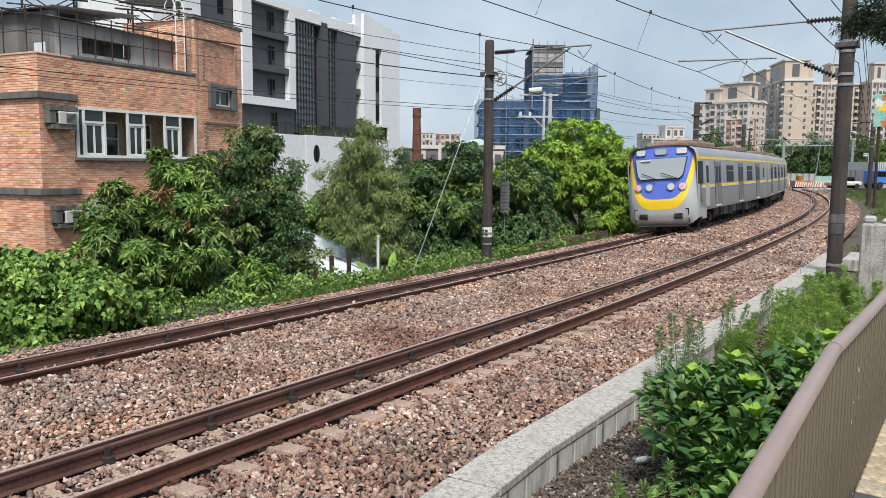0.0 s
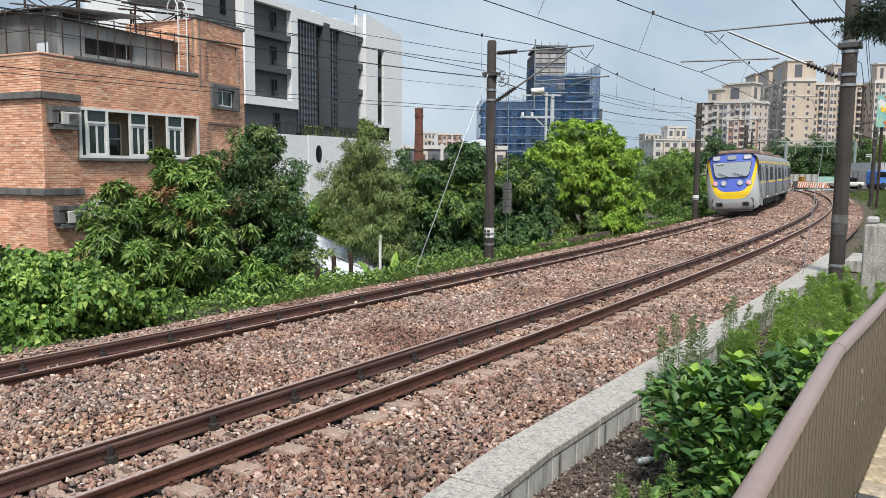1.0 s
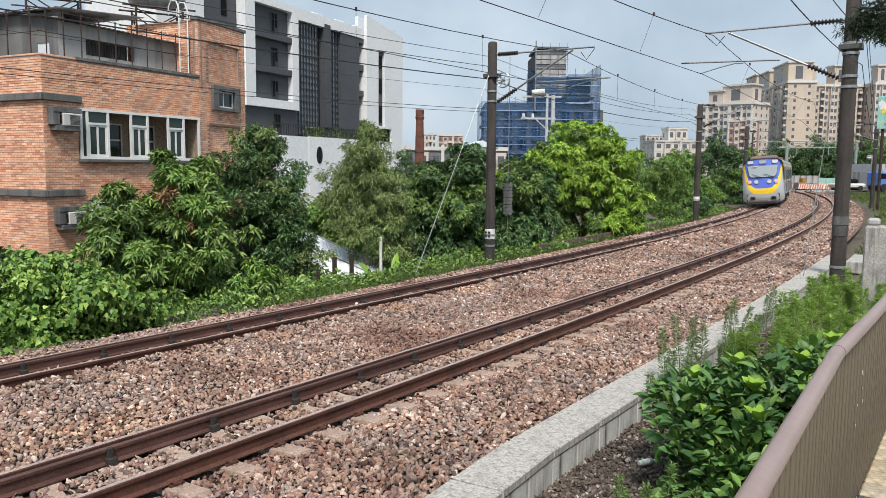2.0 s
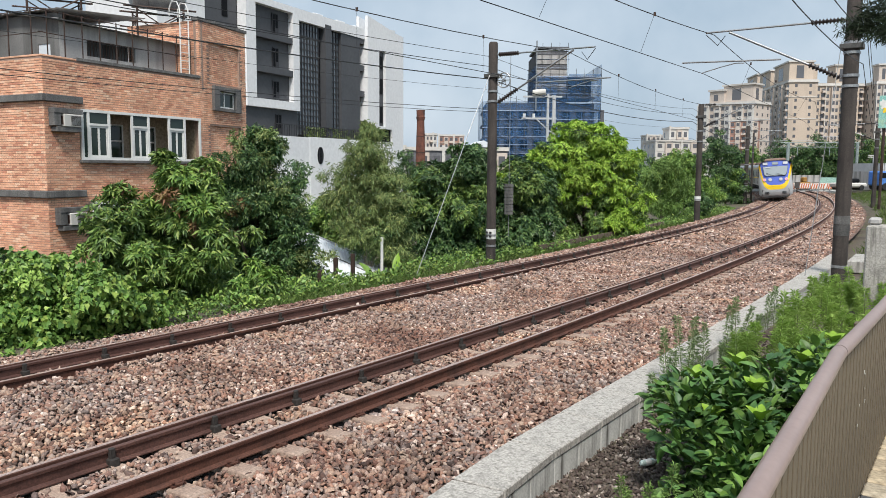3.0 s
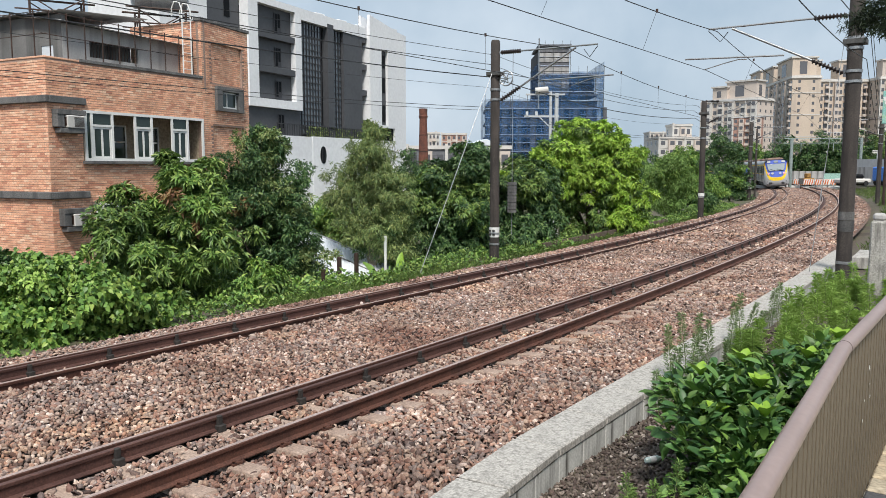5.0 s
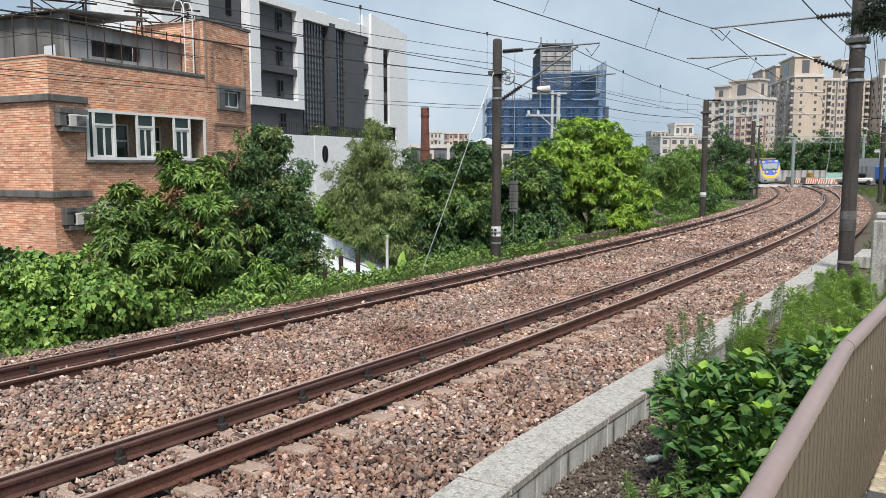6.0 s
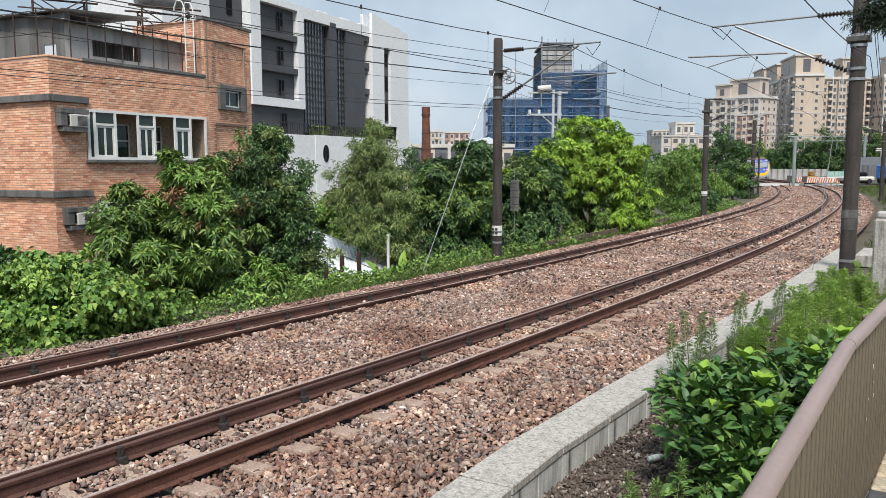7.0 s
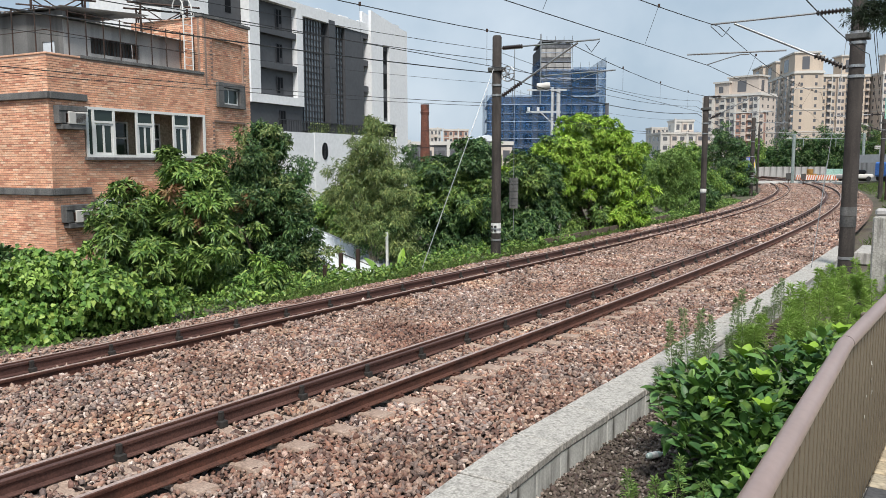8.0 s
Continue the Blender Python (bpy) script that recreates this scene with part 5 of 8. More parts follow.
def build_brick_house():
    house = thing("brick_house", Matrix(), "orange-brown brick-tiled house with rooftop sheds and window air conditioners", "house")
    A, B, C, D, E = (-18.34, 27.48), (-12.37, 24.45), (-11.83, 25.63), (-9.28, 30.36), (-8.25, 33.4)
    top = 6.04
    brick_wall(house, A, B, -2.6, top, [], 60, tile_z0=-0.8)
    brick_wall(house, B, C, -2.6, top, [], 110, tile_z0=-0.8)
    wall, m = brick_wall(house, C, D, -2.6, top, [(0.02, 5.30, 2.84, 4.50), (0.35, 2.0, -0.4, 1.45)], 90, tile_z0=-0.8)
    wt, mt_ = brick_wall(house, D, E, -2.6, 8.25, [(0.64, 2.75, 5.95, 7.52), (1.1, 2.35, 4.95, 5.72), (0.64, 2.8, 2.0, 4.27)], 40, tile_z0=2.0)
    inward = mt_.to_3x3() @ Vector((0, 0.10, 0))
    for z0, z1 in ((5.9, 7.56), (1.9, 4.32)):
        p, q = (mt_ @ Vector((x, 0, 0)) + inward for x in (0.6, 2.85))
        brick_wall(house, p[:2], q[:2], z0, z1, [], 0, thick=0.1)
    part("coping", Mesh().box(-0.05, 3.3, -0.05, 0.3, 8.25, 8.38, 0.01), M["ledge"], house, "grey cement coping", m=mt_)
    part("window_surround", cells(0.78, 2.66, 4.88, 5.86, [(1.14, 2.3, 5.0, 5.68)], -0.14, 0.12), M["ledge"], house, "grey concrete window surround", m=mt_)
    sash(house, mt_, 1.16, 2.28, 5.02, 5.66, 0.02, 0.05, (), (1.62,), "small white sliding window")
    # ledges round the corner part
    for p, q, o in ((A, B, 0.0), (B, C, 0.0)):
        mm, ln = seg(p, q)
        for z in (4.66, 1.62):
            part("ledge", Mesh().box(-0.0, ln + (0.12 if o == 0.0 and p == A else 0.10), -0.13, 0.0, z, z + 0.22, 0.015), M["ledge"], house, "dark stained concrete ledge", m=mm)
        part("coping", Mesh().box(0, ln, -0.02, 0.26, top, top + 0.06, 0.01), M["brick_i"], house, m=mm)
    part("coping", Mesh().box(-0.02, 5.4, -0.05, 0.3, top, top + 0.11, 0.01), M["ledge"], house, "cracked cement coping", m=m)
    mb, lb = seg(B, C)
    ac_unit(house, mb, 0.14, 3.68)
    ac_unit(house, mb, 0.22, 0.52)
    # wide enclosed balcony window
    part("sill", Mesh().box(-0.05, 5.38, -0.16, 0.2, 2.74, 2.84, 0.01), M["ledge"], house, "stained window sill", m=m)
    sash(house, m, 0.02, 5.30, 2.84, 4.50, -0.06, 0.09, (), (0.30, 1.11, 2.06, 2.78, 3.73, 4.48), "wide white-framed balcony window", panes=False)
    for a, b in ((0.34, 1.07), (2.10, 2.74), (3.77, 4.44)):
        sash(house, m, a, b, 2.93, 3.98, -0.03, 0.07, (), ((a + b) / 2,), "white sliding casement")
        part("pane", Mesh().box(a, b, -0.05, -0.042, 4.06, 4.42), M["pane"], house, m=m)
        part("transom", Mesh().box(a, b, -0.09, -0.03, 3.98, 4.05), M["alum"], house, "white transom bar", m=m)
    part("pane", Mesh().box(0.11, 0.26, -0.05, -0.042, 2.93, 4.42), M["pane"], house, m=m)
    room = Mesh().box(0.0, 5.37, 1.3, 1.36, 2.4, 4.9).box(0.0, 5.37, 0.23, 1.3, 4.62, 4.68).box(0.0, 5.37, 0.23, 1.3, 2.62, 2.68).box(5.32, 5.37, 0.23, 1.3, 2.68, 4.62).box(0.0, 0.05, 0.23, 1.3, 2.68, 4.62)
    part("balcony_interior", room, M["room"], house, "dim beige balcony interior", m=m)
    for a in (1.6, 3.1):
        sash(house, m, a, a + 1.15, 2.9, 4.15, 1.26, 0.06, (3.55,), (a + 0.57,), "white inner window")
    # lower storey window
    sash(house, m, 0.36, 1.98, -0.4, 1.44, -0.03, 0.08, (0.9,), (0.62, 1.2), "white-framed lower window", gl="pane")
    # flat roof and the rooftop sheds
    roof = Mesh()
    pts = [A, B, C, D, (-11.5, 36.0), (-22, 33)]
    roof.add([(x, y, top - 0.35) for x, y in pts] + [(x, y, top - 0.6) for x, y in pts], [tuple(range(6)), tuple(range(6, 12))])
    part("roof", roof, M["ledge"], house, "flat cement roof")
    bk, lk = seg(E, (-13.5, 37.0))
    part("wall", Mesh().box(0, lk, 0, 0.22, -2.6, 8.25), M["render"], house, m=bk)
    tr = Mesh().add([(D[0], D[1], 8.2), (E[0], E[1], 8.2), (-11.2, 34.2, 8.2), (-12.0, 31.4, 8.2)], [(0, 1, 2, 3)])
    part("roof", tr, M["ledge"], house, "flat cement roof")
    brick_wall(house, (-12.6, 31.9), D, 5.6, 8.25, [], 0)
    shed = thing("rooftop_shed", Matrix(), "grey cement rooftop shed with a corrugated roof", "shed")
    ma, la = seg((-19.2, 29.6), (-12.75, 26.45))
    w = part("wall", cells(0, la, 5.6, 7.75, [(la - 1.05, la - 0.45, 6.15, 6.75)], 0, 0.15), M["render_d"], shed, "sooty dark cement wall", m=ma)
    part("shutter", Mesh().box(la - 1.05, la - 0.45, 0.02, 0.06, 6.15, 6.75), M["tin"], w, "small pale panel")
    mb2, lb2 = seg((-12.75, 26.45), (-10.15, 31.2))
    w2 = part("wall", cells(0, lb2, 5.6, 7.45, [(1.05, 3.1, 6.45, 7.0)], 0, 0.15), M["render"], shed, "stained grey cement wall", m=mb2)
    part("opening_back", Mesh().box(1.0, 3.15, 0.5, 0.55, 6.3, 7.1), M["render_d"], w2, m=mb2.inverted() @ mb2)
    for k in range(16):
        part("window_bar", Mesh().box(1.08 + k * 0.13, 1.10 + k * 0.13, 0.03, 0.05, 6.45, 7.0), M["iron"], w2)
    rf = Mesh()
    rows = []
    for k in range(60):
        x = -0.3 + k * (lb2 + 0.4) / 59
        z = 0.03 * (k % 2)
        rows.append([(x, -0.35, 7.46 + z - 0.02 * x), (x, 3.5, 8.0 + z)])
    rf.sheet(rows)
    part("corrugated_roof", rf, M["render"], shed, "grey corrugated roof sheet", m=mb2)
    rows = [[(k * (la + 0.3) / 59, -0.3, 7.8 + 0.03 * (k % 2)), (k * (la + 0.3) / 59, 3.5, 8.1 + 0.03 * (k % 2))] for k in range(60)]
    part("corrugated_roof", Mesh().sheet(rows), M["render"], shed, "grey corrugated roof sheet", m=ma)
    # tall bars on the parapet
    rail = thing("roof_railing", Matrix(), "thin rusty iron posts and wires along the roof parapet", "railing")
    for p, q, n in ((A, B, 6), (B, C, 2), (C, D, 8)):
        mm, ln = seg(p, q)
        for k in range(n):
            part("post", Mesh().tube([(ln * (k + 0.5) / n, 0.1, top), (ln * (k + 0.5) / n, 0.1, top + 1.5)], 0.022, 6), M["iron"], rail, m=mm)
        for z in (0.75, 1.45):
            part("rail", Mesh().tube([(0, 0.1, top + z), (ln, 0.1, top + z)], 0.013, 5), M["iron"], rail, m=mm)
    lad = thing("roof_ladder", seg(C, D)[0] @ pose(4.55, -0.02, 0), "white painted ladder with curved grab rails", "ladder")
    for x in (0.0, 0.42):
        part("rail", Mesh().tube([(x, 0.12, top), (x, 0.12, 8.55), (x, 0.25, 8.8), (x, 0.5, 8.85), (x, 0.65, 8.6), (x, 0.65, 8.3)], 0.025, 8), M["alum"], lad, smooth=True)
    for k in range(8):
        part("rung", Mesh().tube([(0, 0.12, top + 0.3 + k * 0.3), (0.42, 0.12, top + 0.3 + k * 0.3)], 0.014, 6), M["alum"], lad)
    # water tank frames on the sheds
    for x, y in ((-14.6, 30.0), (-11.6, 32.6)):
        tk = thing("water_tank", pose(x, y, 7.6, 0, 0, 28), "steel water tank on a dark angle-iron stand", "water tank", "rooftop tanks")
        bars = []
        for sx in (-0.9, 0.9):
            bars += [((sx, sy, 0), (sx, sy, 1.4), 0.04) for sy in (-0.7, 0.7)]
            bars += [((sx, -0.7, 0.2), (sx, 0.7, 1.3), 0.025), ((sx, -0.7, 1.3), (sx, 0.7, 0.2), 0.025)]
        for sy in (-0.7, 0.7):
            bars += [((-0.9, sy, 0.2), (0.9, sy, 1.3), 0.025), ((-0.9, sy, 1.3), (0.9, sy, 0.2), 0.025), ((-1.4, sy, 1.4), (1.4, sy, 1.4), 0.04), ((-1.4, sy, 0.8), (1.4, sy, 0.8), 0.03)]
        for a, b, r in bars:
            part("stand_bar", Mesh().tube([a, b], r, 5), M["iron"], tk, "dark angle-iron bar")
        part("tank", Mesh().tube([(-1.1, 0, 1.95), (-1.0, 0, 1.95), (1.0, 0, 1.95), (1.1, 0, 1.95)], [0.3, 0.5, 0.5, 0.3], 20), M["galv"], tk, "dull steel drum", smooth=True)


def build_office():
    """Charcoal and white office block with curtain walls, built along its long front."""
    m, ln = seg((-17.75, 70.81), (-4.58, 97.75))
    ob = thing("office_building", m, "modern white and charcoal office block with curtain walls", "office building")
    P = lambda name, mesh, mt, label="", par=ob, kind="": part(name, mesh, M[mt], par, label, kind=kind)
    base_z = -2.6
    P("core", Mesh().box(0.7, 29.2, 2.6, 22, base_z, 17.8), "dark_wall", "charcoal main body")
    P("roof", Mesh().box(0.7, 29.2, 1.0, 22, 17.82, 18.0), "white_wall", "flat roof")
    # white front: a thick frame round the ledges, and the band over the glazing
    P("white_frame", cells(0.59, 8.6, 8.28, 18.35, [(1.95, 7.6, 9.08, 17.75)], -0.05, 0.95), "white_wall", "thick white frame")
    P("parapet", Mesh().box(8.6, 21.2, 0.0, 0.95, 17.25, 18.35), "white_wall", "white parapet band")
    for x in (11.4, 15.6, 19.2):
        P("parapet_cap", Mesh().box(x, x + 1.6, 0.1, 0.8, 18.35, 18.5, 0.02), "white_wall", par=ob)
    P("recessed_wall", Mesh().box(1.95, 7.6, 0.55, 0.95, 9.08, 17.75), "dark_wall", "charcoal recessed panels")
    for z in (11.55, 14.72):
        P("ledge", Mesh().box(1.95, 7.62, 0.02, 0.54, z, z + 0.60, 0.02), "dark_wall", "charcoal balcony ledge")
    for z0, z1 in ((15.5, 17.3), (12.3, 14.05), (9.43, 10.9), (5.95, 7.7)):
        y = 0.52 if z0 > 8 else 0.27
        w = P("window", Mesh().box(5.05, 5.85, y - 0.04, y + 0.02, z0, z1), "win", "narrow dark window")
        P("frame", cells(4.98, 5.92, z0 - 0.07, z1 + 0.07, [(5.06, 5.41, z0, z1), (5.48, 5.84, z0 + 0.5, z1)], y - 0.07, y - 0.03), "mullion", par=w)
    P("lower_wall", Mesh().box(0.7, 8.6, 0.3, 1.2, base_z, 8.26), "dark_wall", "charcoal lower wall")
    # wing set back at the camera's end
    P("side_wing", Mesh().box(-3.6, 0.58, 1.0, 9, 14.6, 19.5), "dark_wall", "charcoal side wing")
    P("side_wing", Mesh().box(-3.6, 0.58, 0.96, 9, base_z, 14.58), "white_wall", "white side wing")
    P("side_wing", Mesh().box(-9.0, -3.62, 0.9, 9, base_z, 19.5), "white_wall", "white side wing")
    w = P("window", Mesh().box(-1.4, -0.7, 0.95, 1.02, 16.0, 18.2), "win")
    # two curtain walls behind a grid of mullions
    for x0, x1, nx, z0 in ((8.6, 12.6, 8, 6.0), (14.3, 16.4, 4, 6.0)):
        cw = P("curtain_wall", Mesh().box(x0, x1, 0.5, 0.7, z0, 17.25), "curtain", "dark glazed curtain wall")
        for k in range(nx + 1):
            x = x0 + (x1 - x0) * k / nx
            P("mullion", Mesh().box(x - 0.035, x + 0.035, 0.40, 0.51, z0, 17.25), "mullion", par=cw)
        for k in range(18):
            z = z0 + (17.25 - z0) * k / 17
            P("transom", Mesh().box(x0, x1, 0.42, 0.505, z - 0.045, z + 0.045), "mullion", par=cw)
    P("pier", Mesh().box(13.2, 14.3, -0.05, 1.2, 5.8, 17.6), "dark_wall", "charcoal pier")
    P("pier_reveal", Mesh().box(12.6, 13.2, 0.7, 1.2, 5.8, 17.25), "win")
    P("wall", Mesh().box(16.4, 20.1, 0.1, 1.2, 5.8, 17.25), "dark_wall", "charcoal wall")
    bays = P("wall", cells(20.1, 21.2, 5.8, 17.25, [(20.2, 21.2, 8.05, 10.75), (20.2, 21.2, 11.4, 13.65), (20.2, 21.2, 14.3, 16.7)], 0.1, 1.2), "dark_wall", "charcoal wall with recessed loggias")
    for z0, z1 in ((8.05, 10.75), (11.4, 13.65), (14.3, 16.7)):
        P("loggia_back", Mesh().box(20.2, 21.2, 1.2, 1.3, z0, z1), "win", par=bays)
    # tall white end with a sloping parapet and a slit of windows
    end = cells(21.2, 29.7, 7.3, 17.9, [(23.8, 25.3, 7.6, 16.35)], -0.35, 1.2)
    P("end_pier", Mesh().box(26.9, 29.7, -0.35, 1.2, base_z, 7.3), "white_wall", "white end pier")
    for y in (-0.35, 0.85):
        P("end_parapet", Mesh().add([(21.2, y, 17.9), (29.7, y, 17.9), (29.7, y, 18.75), (27.6, y, 18.9), (27.6, y, 19.2), (26.2, y, 19.15), (21.2, y, 19.9), (21.2, y + 0.35, 17.9), (29.7, y + 0.35, 17.9), (29.7, y + 0.35, 18.75), (27.6, y + 0.35, 18.9), (27.6, y + 0.35, 19.2), (26.2, y + 0.35, 19.15), (21.2, y + 0.35, 19.9)],
                [tuple(range(7)), tuple(range(13, 6, -1))] + [(i, i + 7, (i + 1) % 7 + 7, (i + 1) % 7) for i in range(7)]), "white_wall", "white sloping parapet")
    P("end_wall", end, "white_wall", "white end wall")
    slit = P("slit_wall", Mesh().box(23.8, 25.3, 0.0, 0.3, 7.6, 16.35), "dark_wall", "charcoal recessed strip")
    for z0, z1 in ((8.0, 10.0), (11.4, 13.2), (14.3, 15.8)):
        P("window", Mesh().box(24.4, 25.1, -0.05, 0.01, z0, z1), "win", par=slit)
    P("side_wall", Mesh().box(29.3, 29.65, 1.25, 22, base_z, 18.6), "white_wall", "white gable wall")
    # white podium with an oval window and a planted terrace
    pod = P("podium", Mesh().box(9.95, 26.9, -0.25, 1.2, base_z, 5.78), "white_wall", "white podium")
    P("podium_side", Mesh().box(4.0, 9.94, -0.2, 0.29, base_z, 5.72), "white_wall", "white podium side")
    ov = Mesh()
    pts = [(0.52 * math.cos(a), 0.90 * math.sin(a)) for a in np.linspace(0, 2 * math.pi, 32, endpoint=False)]
    ov.add([(11.75 + x, -0.31, 3.9 + z) for x, z in pts] + [(11.75 + x, -0.2, 3.9 + z) for x, z in pts], [tuple(range(32))] + [(i, (i + 1) % 32, 32 + (i + 1) % 32, 32 + i) for i in range(32)])
    o = P("oval_window", ov, "win", "dark oval window")
    for k in (-0.25, 0.0, 0.25):
        P("glazing_bar", Mesh().box(11.75 + k - 0.02, 11.75 + k + 0.02, -0.34, -0.30, 3.15, 4.65), "mullion", par=o)
    # solid block; the recess's shade is only its dark colour
    P("entrance_recess", Mesh().box(20.4, 26.88, -0.1, 1.1, 5.8, 7.6), "win", "solid block coloured dark as the shaded recess over the podium")
    rail = thing("terrace_railing", m, "dark railing along the planted office terrace", "railing")
    for k in range(44):
        part("baluster", Mesh().box(4.4 + k * 0.38, 4.44 + k * 0.38, -0.14, -0.10, 5.74, 6.85), M["mullion"], rail)
    part("top_rail", Mesh().box(4.3, 20.4, -0.16, -0.08, 6.82, 6.9), M["mullion"], rail)
    rng = np.random.default_rng(44)
    hedge = thing("terrace_planting", m, "thin row of mixed shrubs along the office terrace", "shrub")
    n = 900
    base = np.stack([rng.uniform(9.6, 20.2, n), rng.uniform(0.0, 0.25, n), 5.78 + rng.random(n) ** 1.6 * 1.0], -1)
    part("foliage", leaf_mesh("foliage", base, rng.normal(size=(n, 3)) + (0, 0, 0.8), 0.35, 0.3, LEAF["olive"], rng, simple=True), None, hedge, kind="stuff")


M["scaf"] = mat("scaffold_blue_grey", [(0.24, 0.30, 0.40), (0.32, 0.38, 0.48)], 0.6, 0.2, 1, 10, 0)


def build_site_tower():
    """Concrete frame under construction inside blue netting and scaffold tubes."""
    tw = thing("construction_tower", pose(9.4, 166, -3, 0, 0, 0), "concrete tower under construction wrapped in blue scaffold netting", "construction tower")
    W1, W2, H1, H2, H3 = 11.2, 25.2, 21.0, 25.4, 31.6
    d = 18
    # solid blocks whose dark colour replaces the shade between the slabs
    part("core", Mesh().box(0.9, W2 - 0.9, 2.5, d - 1, 0, H1 - 1.2).box(11.6, 18.2, 2.5, d - 1, H1 - 1.2, H3 - 1), M["site_dark"], tw, "solid core coloured dark as floor shade")
    for x0, x1, za, zb in ((18.3, W2 - 0.9, H1, H2 + 0.2), (11.6, 18.2, H2 - 3, H3 - 6.4)):
        part("floor_slab", Mesh().box(x0, x1, 1.3, d - 6, za - 0.2, za + 0.2).box(x0, x1, 1.3, d - 6, zb - 0.4, zb), M["site"], tw)
        part("core", Mesh().box(x0 + 0.4, x1 - 0.4, 4.0, d - 7, za, zb - 0.4), M["site_dark"], tw, "solid core coloured dark as floor shade")
    for k in range(9):
        z = k * 3.0
        if z < H1:
            part("floor_slab", Mesh().box(0.5, W2 - 0.5, 1.3, d - 0.5, z, z + 0.55), M["site"], tw)
    for x in np.arange(0.6, W2, 3.07):
        part("column", Mesh().box(x, x + 1.1, 1.35, 2.2, 0, H1 - 2.6), M["site"], tw)
    for x in np.arange(2.2, W2 - 2, 3.07):
        for z in np.arange(0.6, H1 - 4, 3.0):
            w = part("window", Mesh().box(x, x + 1.75, 2.0, 2.3, z + 0.5, z + 2.2), M["win"], tw)
            part("frame", Mesh().box(x + 0.83, x + 0.93, 1.9, 2.02, z + 0.5, z + 2.2).box(x, x + 1.75, 1.9, 2.02, z + 1.3, z + 1.4), M["galv"], w)
    for z in np.arange(H1, H3, 1.0):
        if z < H3 - 1:
            part("form_board", Mesh().box(11.6, 18.0, 1.4, 2.4, z, z + 0.85), M["render"] if int(z) % 3 else M["site"], tw)
    part("crown_slab", Mesh().box(11.4, 18.4, 1.0, d - 4, H3 - 0.4, H3), M["site"], tw)
    for x0, x1, h in ((0, W1, H1 - 1.0), (W1, 18.3, H3 - 6.2), (18.3, W2, H2 + 0.4)):
        part("net", Mesh().box(x0, x1, -0.02, 0.0, 0, h), M["net"], tw, "blue scaffold netting")
    part("net", Mesh().box(11.3, 11.32, 0, d - 2, H1 - 1.0, H3 - 4), M["net"], tw, "blue scaffold netting")
    part("net", Mesh().box(-0.02, 0, 0, d, 0, H1 - 1.0), M["net"], tw, "blue scaffold netting")
    part("net", Mesh().box(W2, W2 + 0.02, 0, d, 0, H2 + 2.5), M["net"], tw, "blue scaffold netting")
    for x in np.arange(0.0, W2 + 0.1, 1.8):
        h = H1 if x < W1 else H3 + 0.6 if x < 18.5 else H2 + 1.5
        part("scaffold_upright", Mesh().tube([(x, -0.15, 0), (x, -0.15, h)], 0.045, 5), M["box_grey"], tw)
    for z in np.arange(1.8, H3, 1.8):
        a, b = (0, W2) if z < H1 else (W1, W2) if z < H2 + 1 else (W1, 18.3)
        part("scaffold_ledger", Mesh().tube([(a, -0.2, z), (b, -0.2, z)], 0.045, 5), M["scaf"], tw)
    part("scaffold_upright", Mesh().tube([(11.3, -0.4, H1 - 3), (11.3, -0.4, H3 + 1)], 0.15, 5), M["galv"], tw)


WIN_MESH = {}


def apartment(name, x, y, z, turn, w, d, h, wall, label, floors, cols, bands=True, group=""):
    """A far apartment block: bays, balconies and a window on every floor and bay."""
    b = thing(name, pose(x, y, z, 0, 0, turn), label, "apartment block", group)
    fl = h / floors
    body = Mesh().box(0, w, 0, d, 0, h)
    cw = w / cols
    part("wall", body, M[wall], b, "tiled facade")
    part("roof", Mesh().box(-0.3, w + 0.3, -0.3, d + 0.3, h, h + 0.7), M["far_white"], b, "pale roof edge")
    for k in range(cols):
        if k % 3 == 1:
            part("bay", Mesh().box(k * cw + 0.2, k * cw + cw - 0.2, -0.9, 0, 0, h - 0.4), M["tan_p"], b, "projecting pale bay")
        if k % 3 == 0:
            part("pilaster", Mesh().box(k * cw - 0.25, k * cw + 0.35, -0.6, 0, 0, h + 1.0), M["far_white"], b)
    key = round(cw * 0.5, 2), round(fl * 0.45, 2)
    if key not in WIN_MESH:
        ww, wh = key
        WIN_MESH[key] = (Mesh().box(-ww / 2, ww / 2, -0.05, 0.1, 0, wh).data("window", M["flat_win"]),
                         Mesh().box(-ww / 2 - 0.3, ww / 2 + 0.3, -0.9, 0, -0.75, -0.05).box(-ww / 2 - 0.3, ww / 2 + 0.3, -1.0, 0, -0.95, -0.75).data("balcony", M["tan_p"]))
    wm, bm_ = WIN_MESH[key]
    for f in range(floors):
        for k in range(cols):
            yy = -0.9 if k % 3 == 1 else 0.0
            part("window", wm, None, b, m=pose((k + 0.5) * cw, yy - 0.02, f * fl + fl * 0.32))
            if k % 3 == 2:
                part("balcony", bm_, None, b, m=pose((k + 0.5) * cw, 0, f * fl + fl * 0.32))
        if bands and f % 2 == 0:
            part("floor_band", Mesh().box(-0.1, w + 0.1, -0.12, 0, f * fl - 0.15, f * fl + 0.1), M["far_white"], b)
        for k in range(int(d / 5)):
            part("window", wm, None, b, m=pose(0, d - (k + 0.5) * 5, f * fl + fl * 0.32) @ pose(0, 0, 0, 0, 0, -90))
    return b


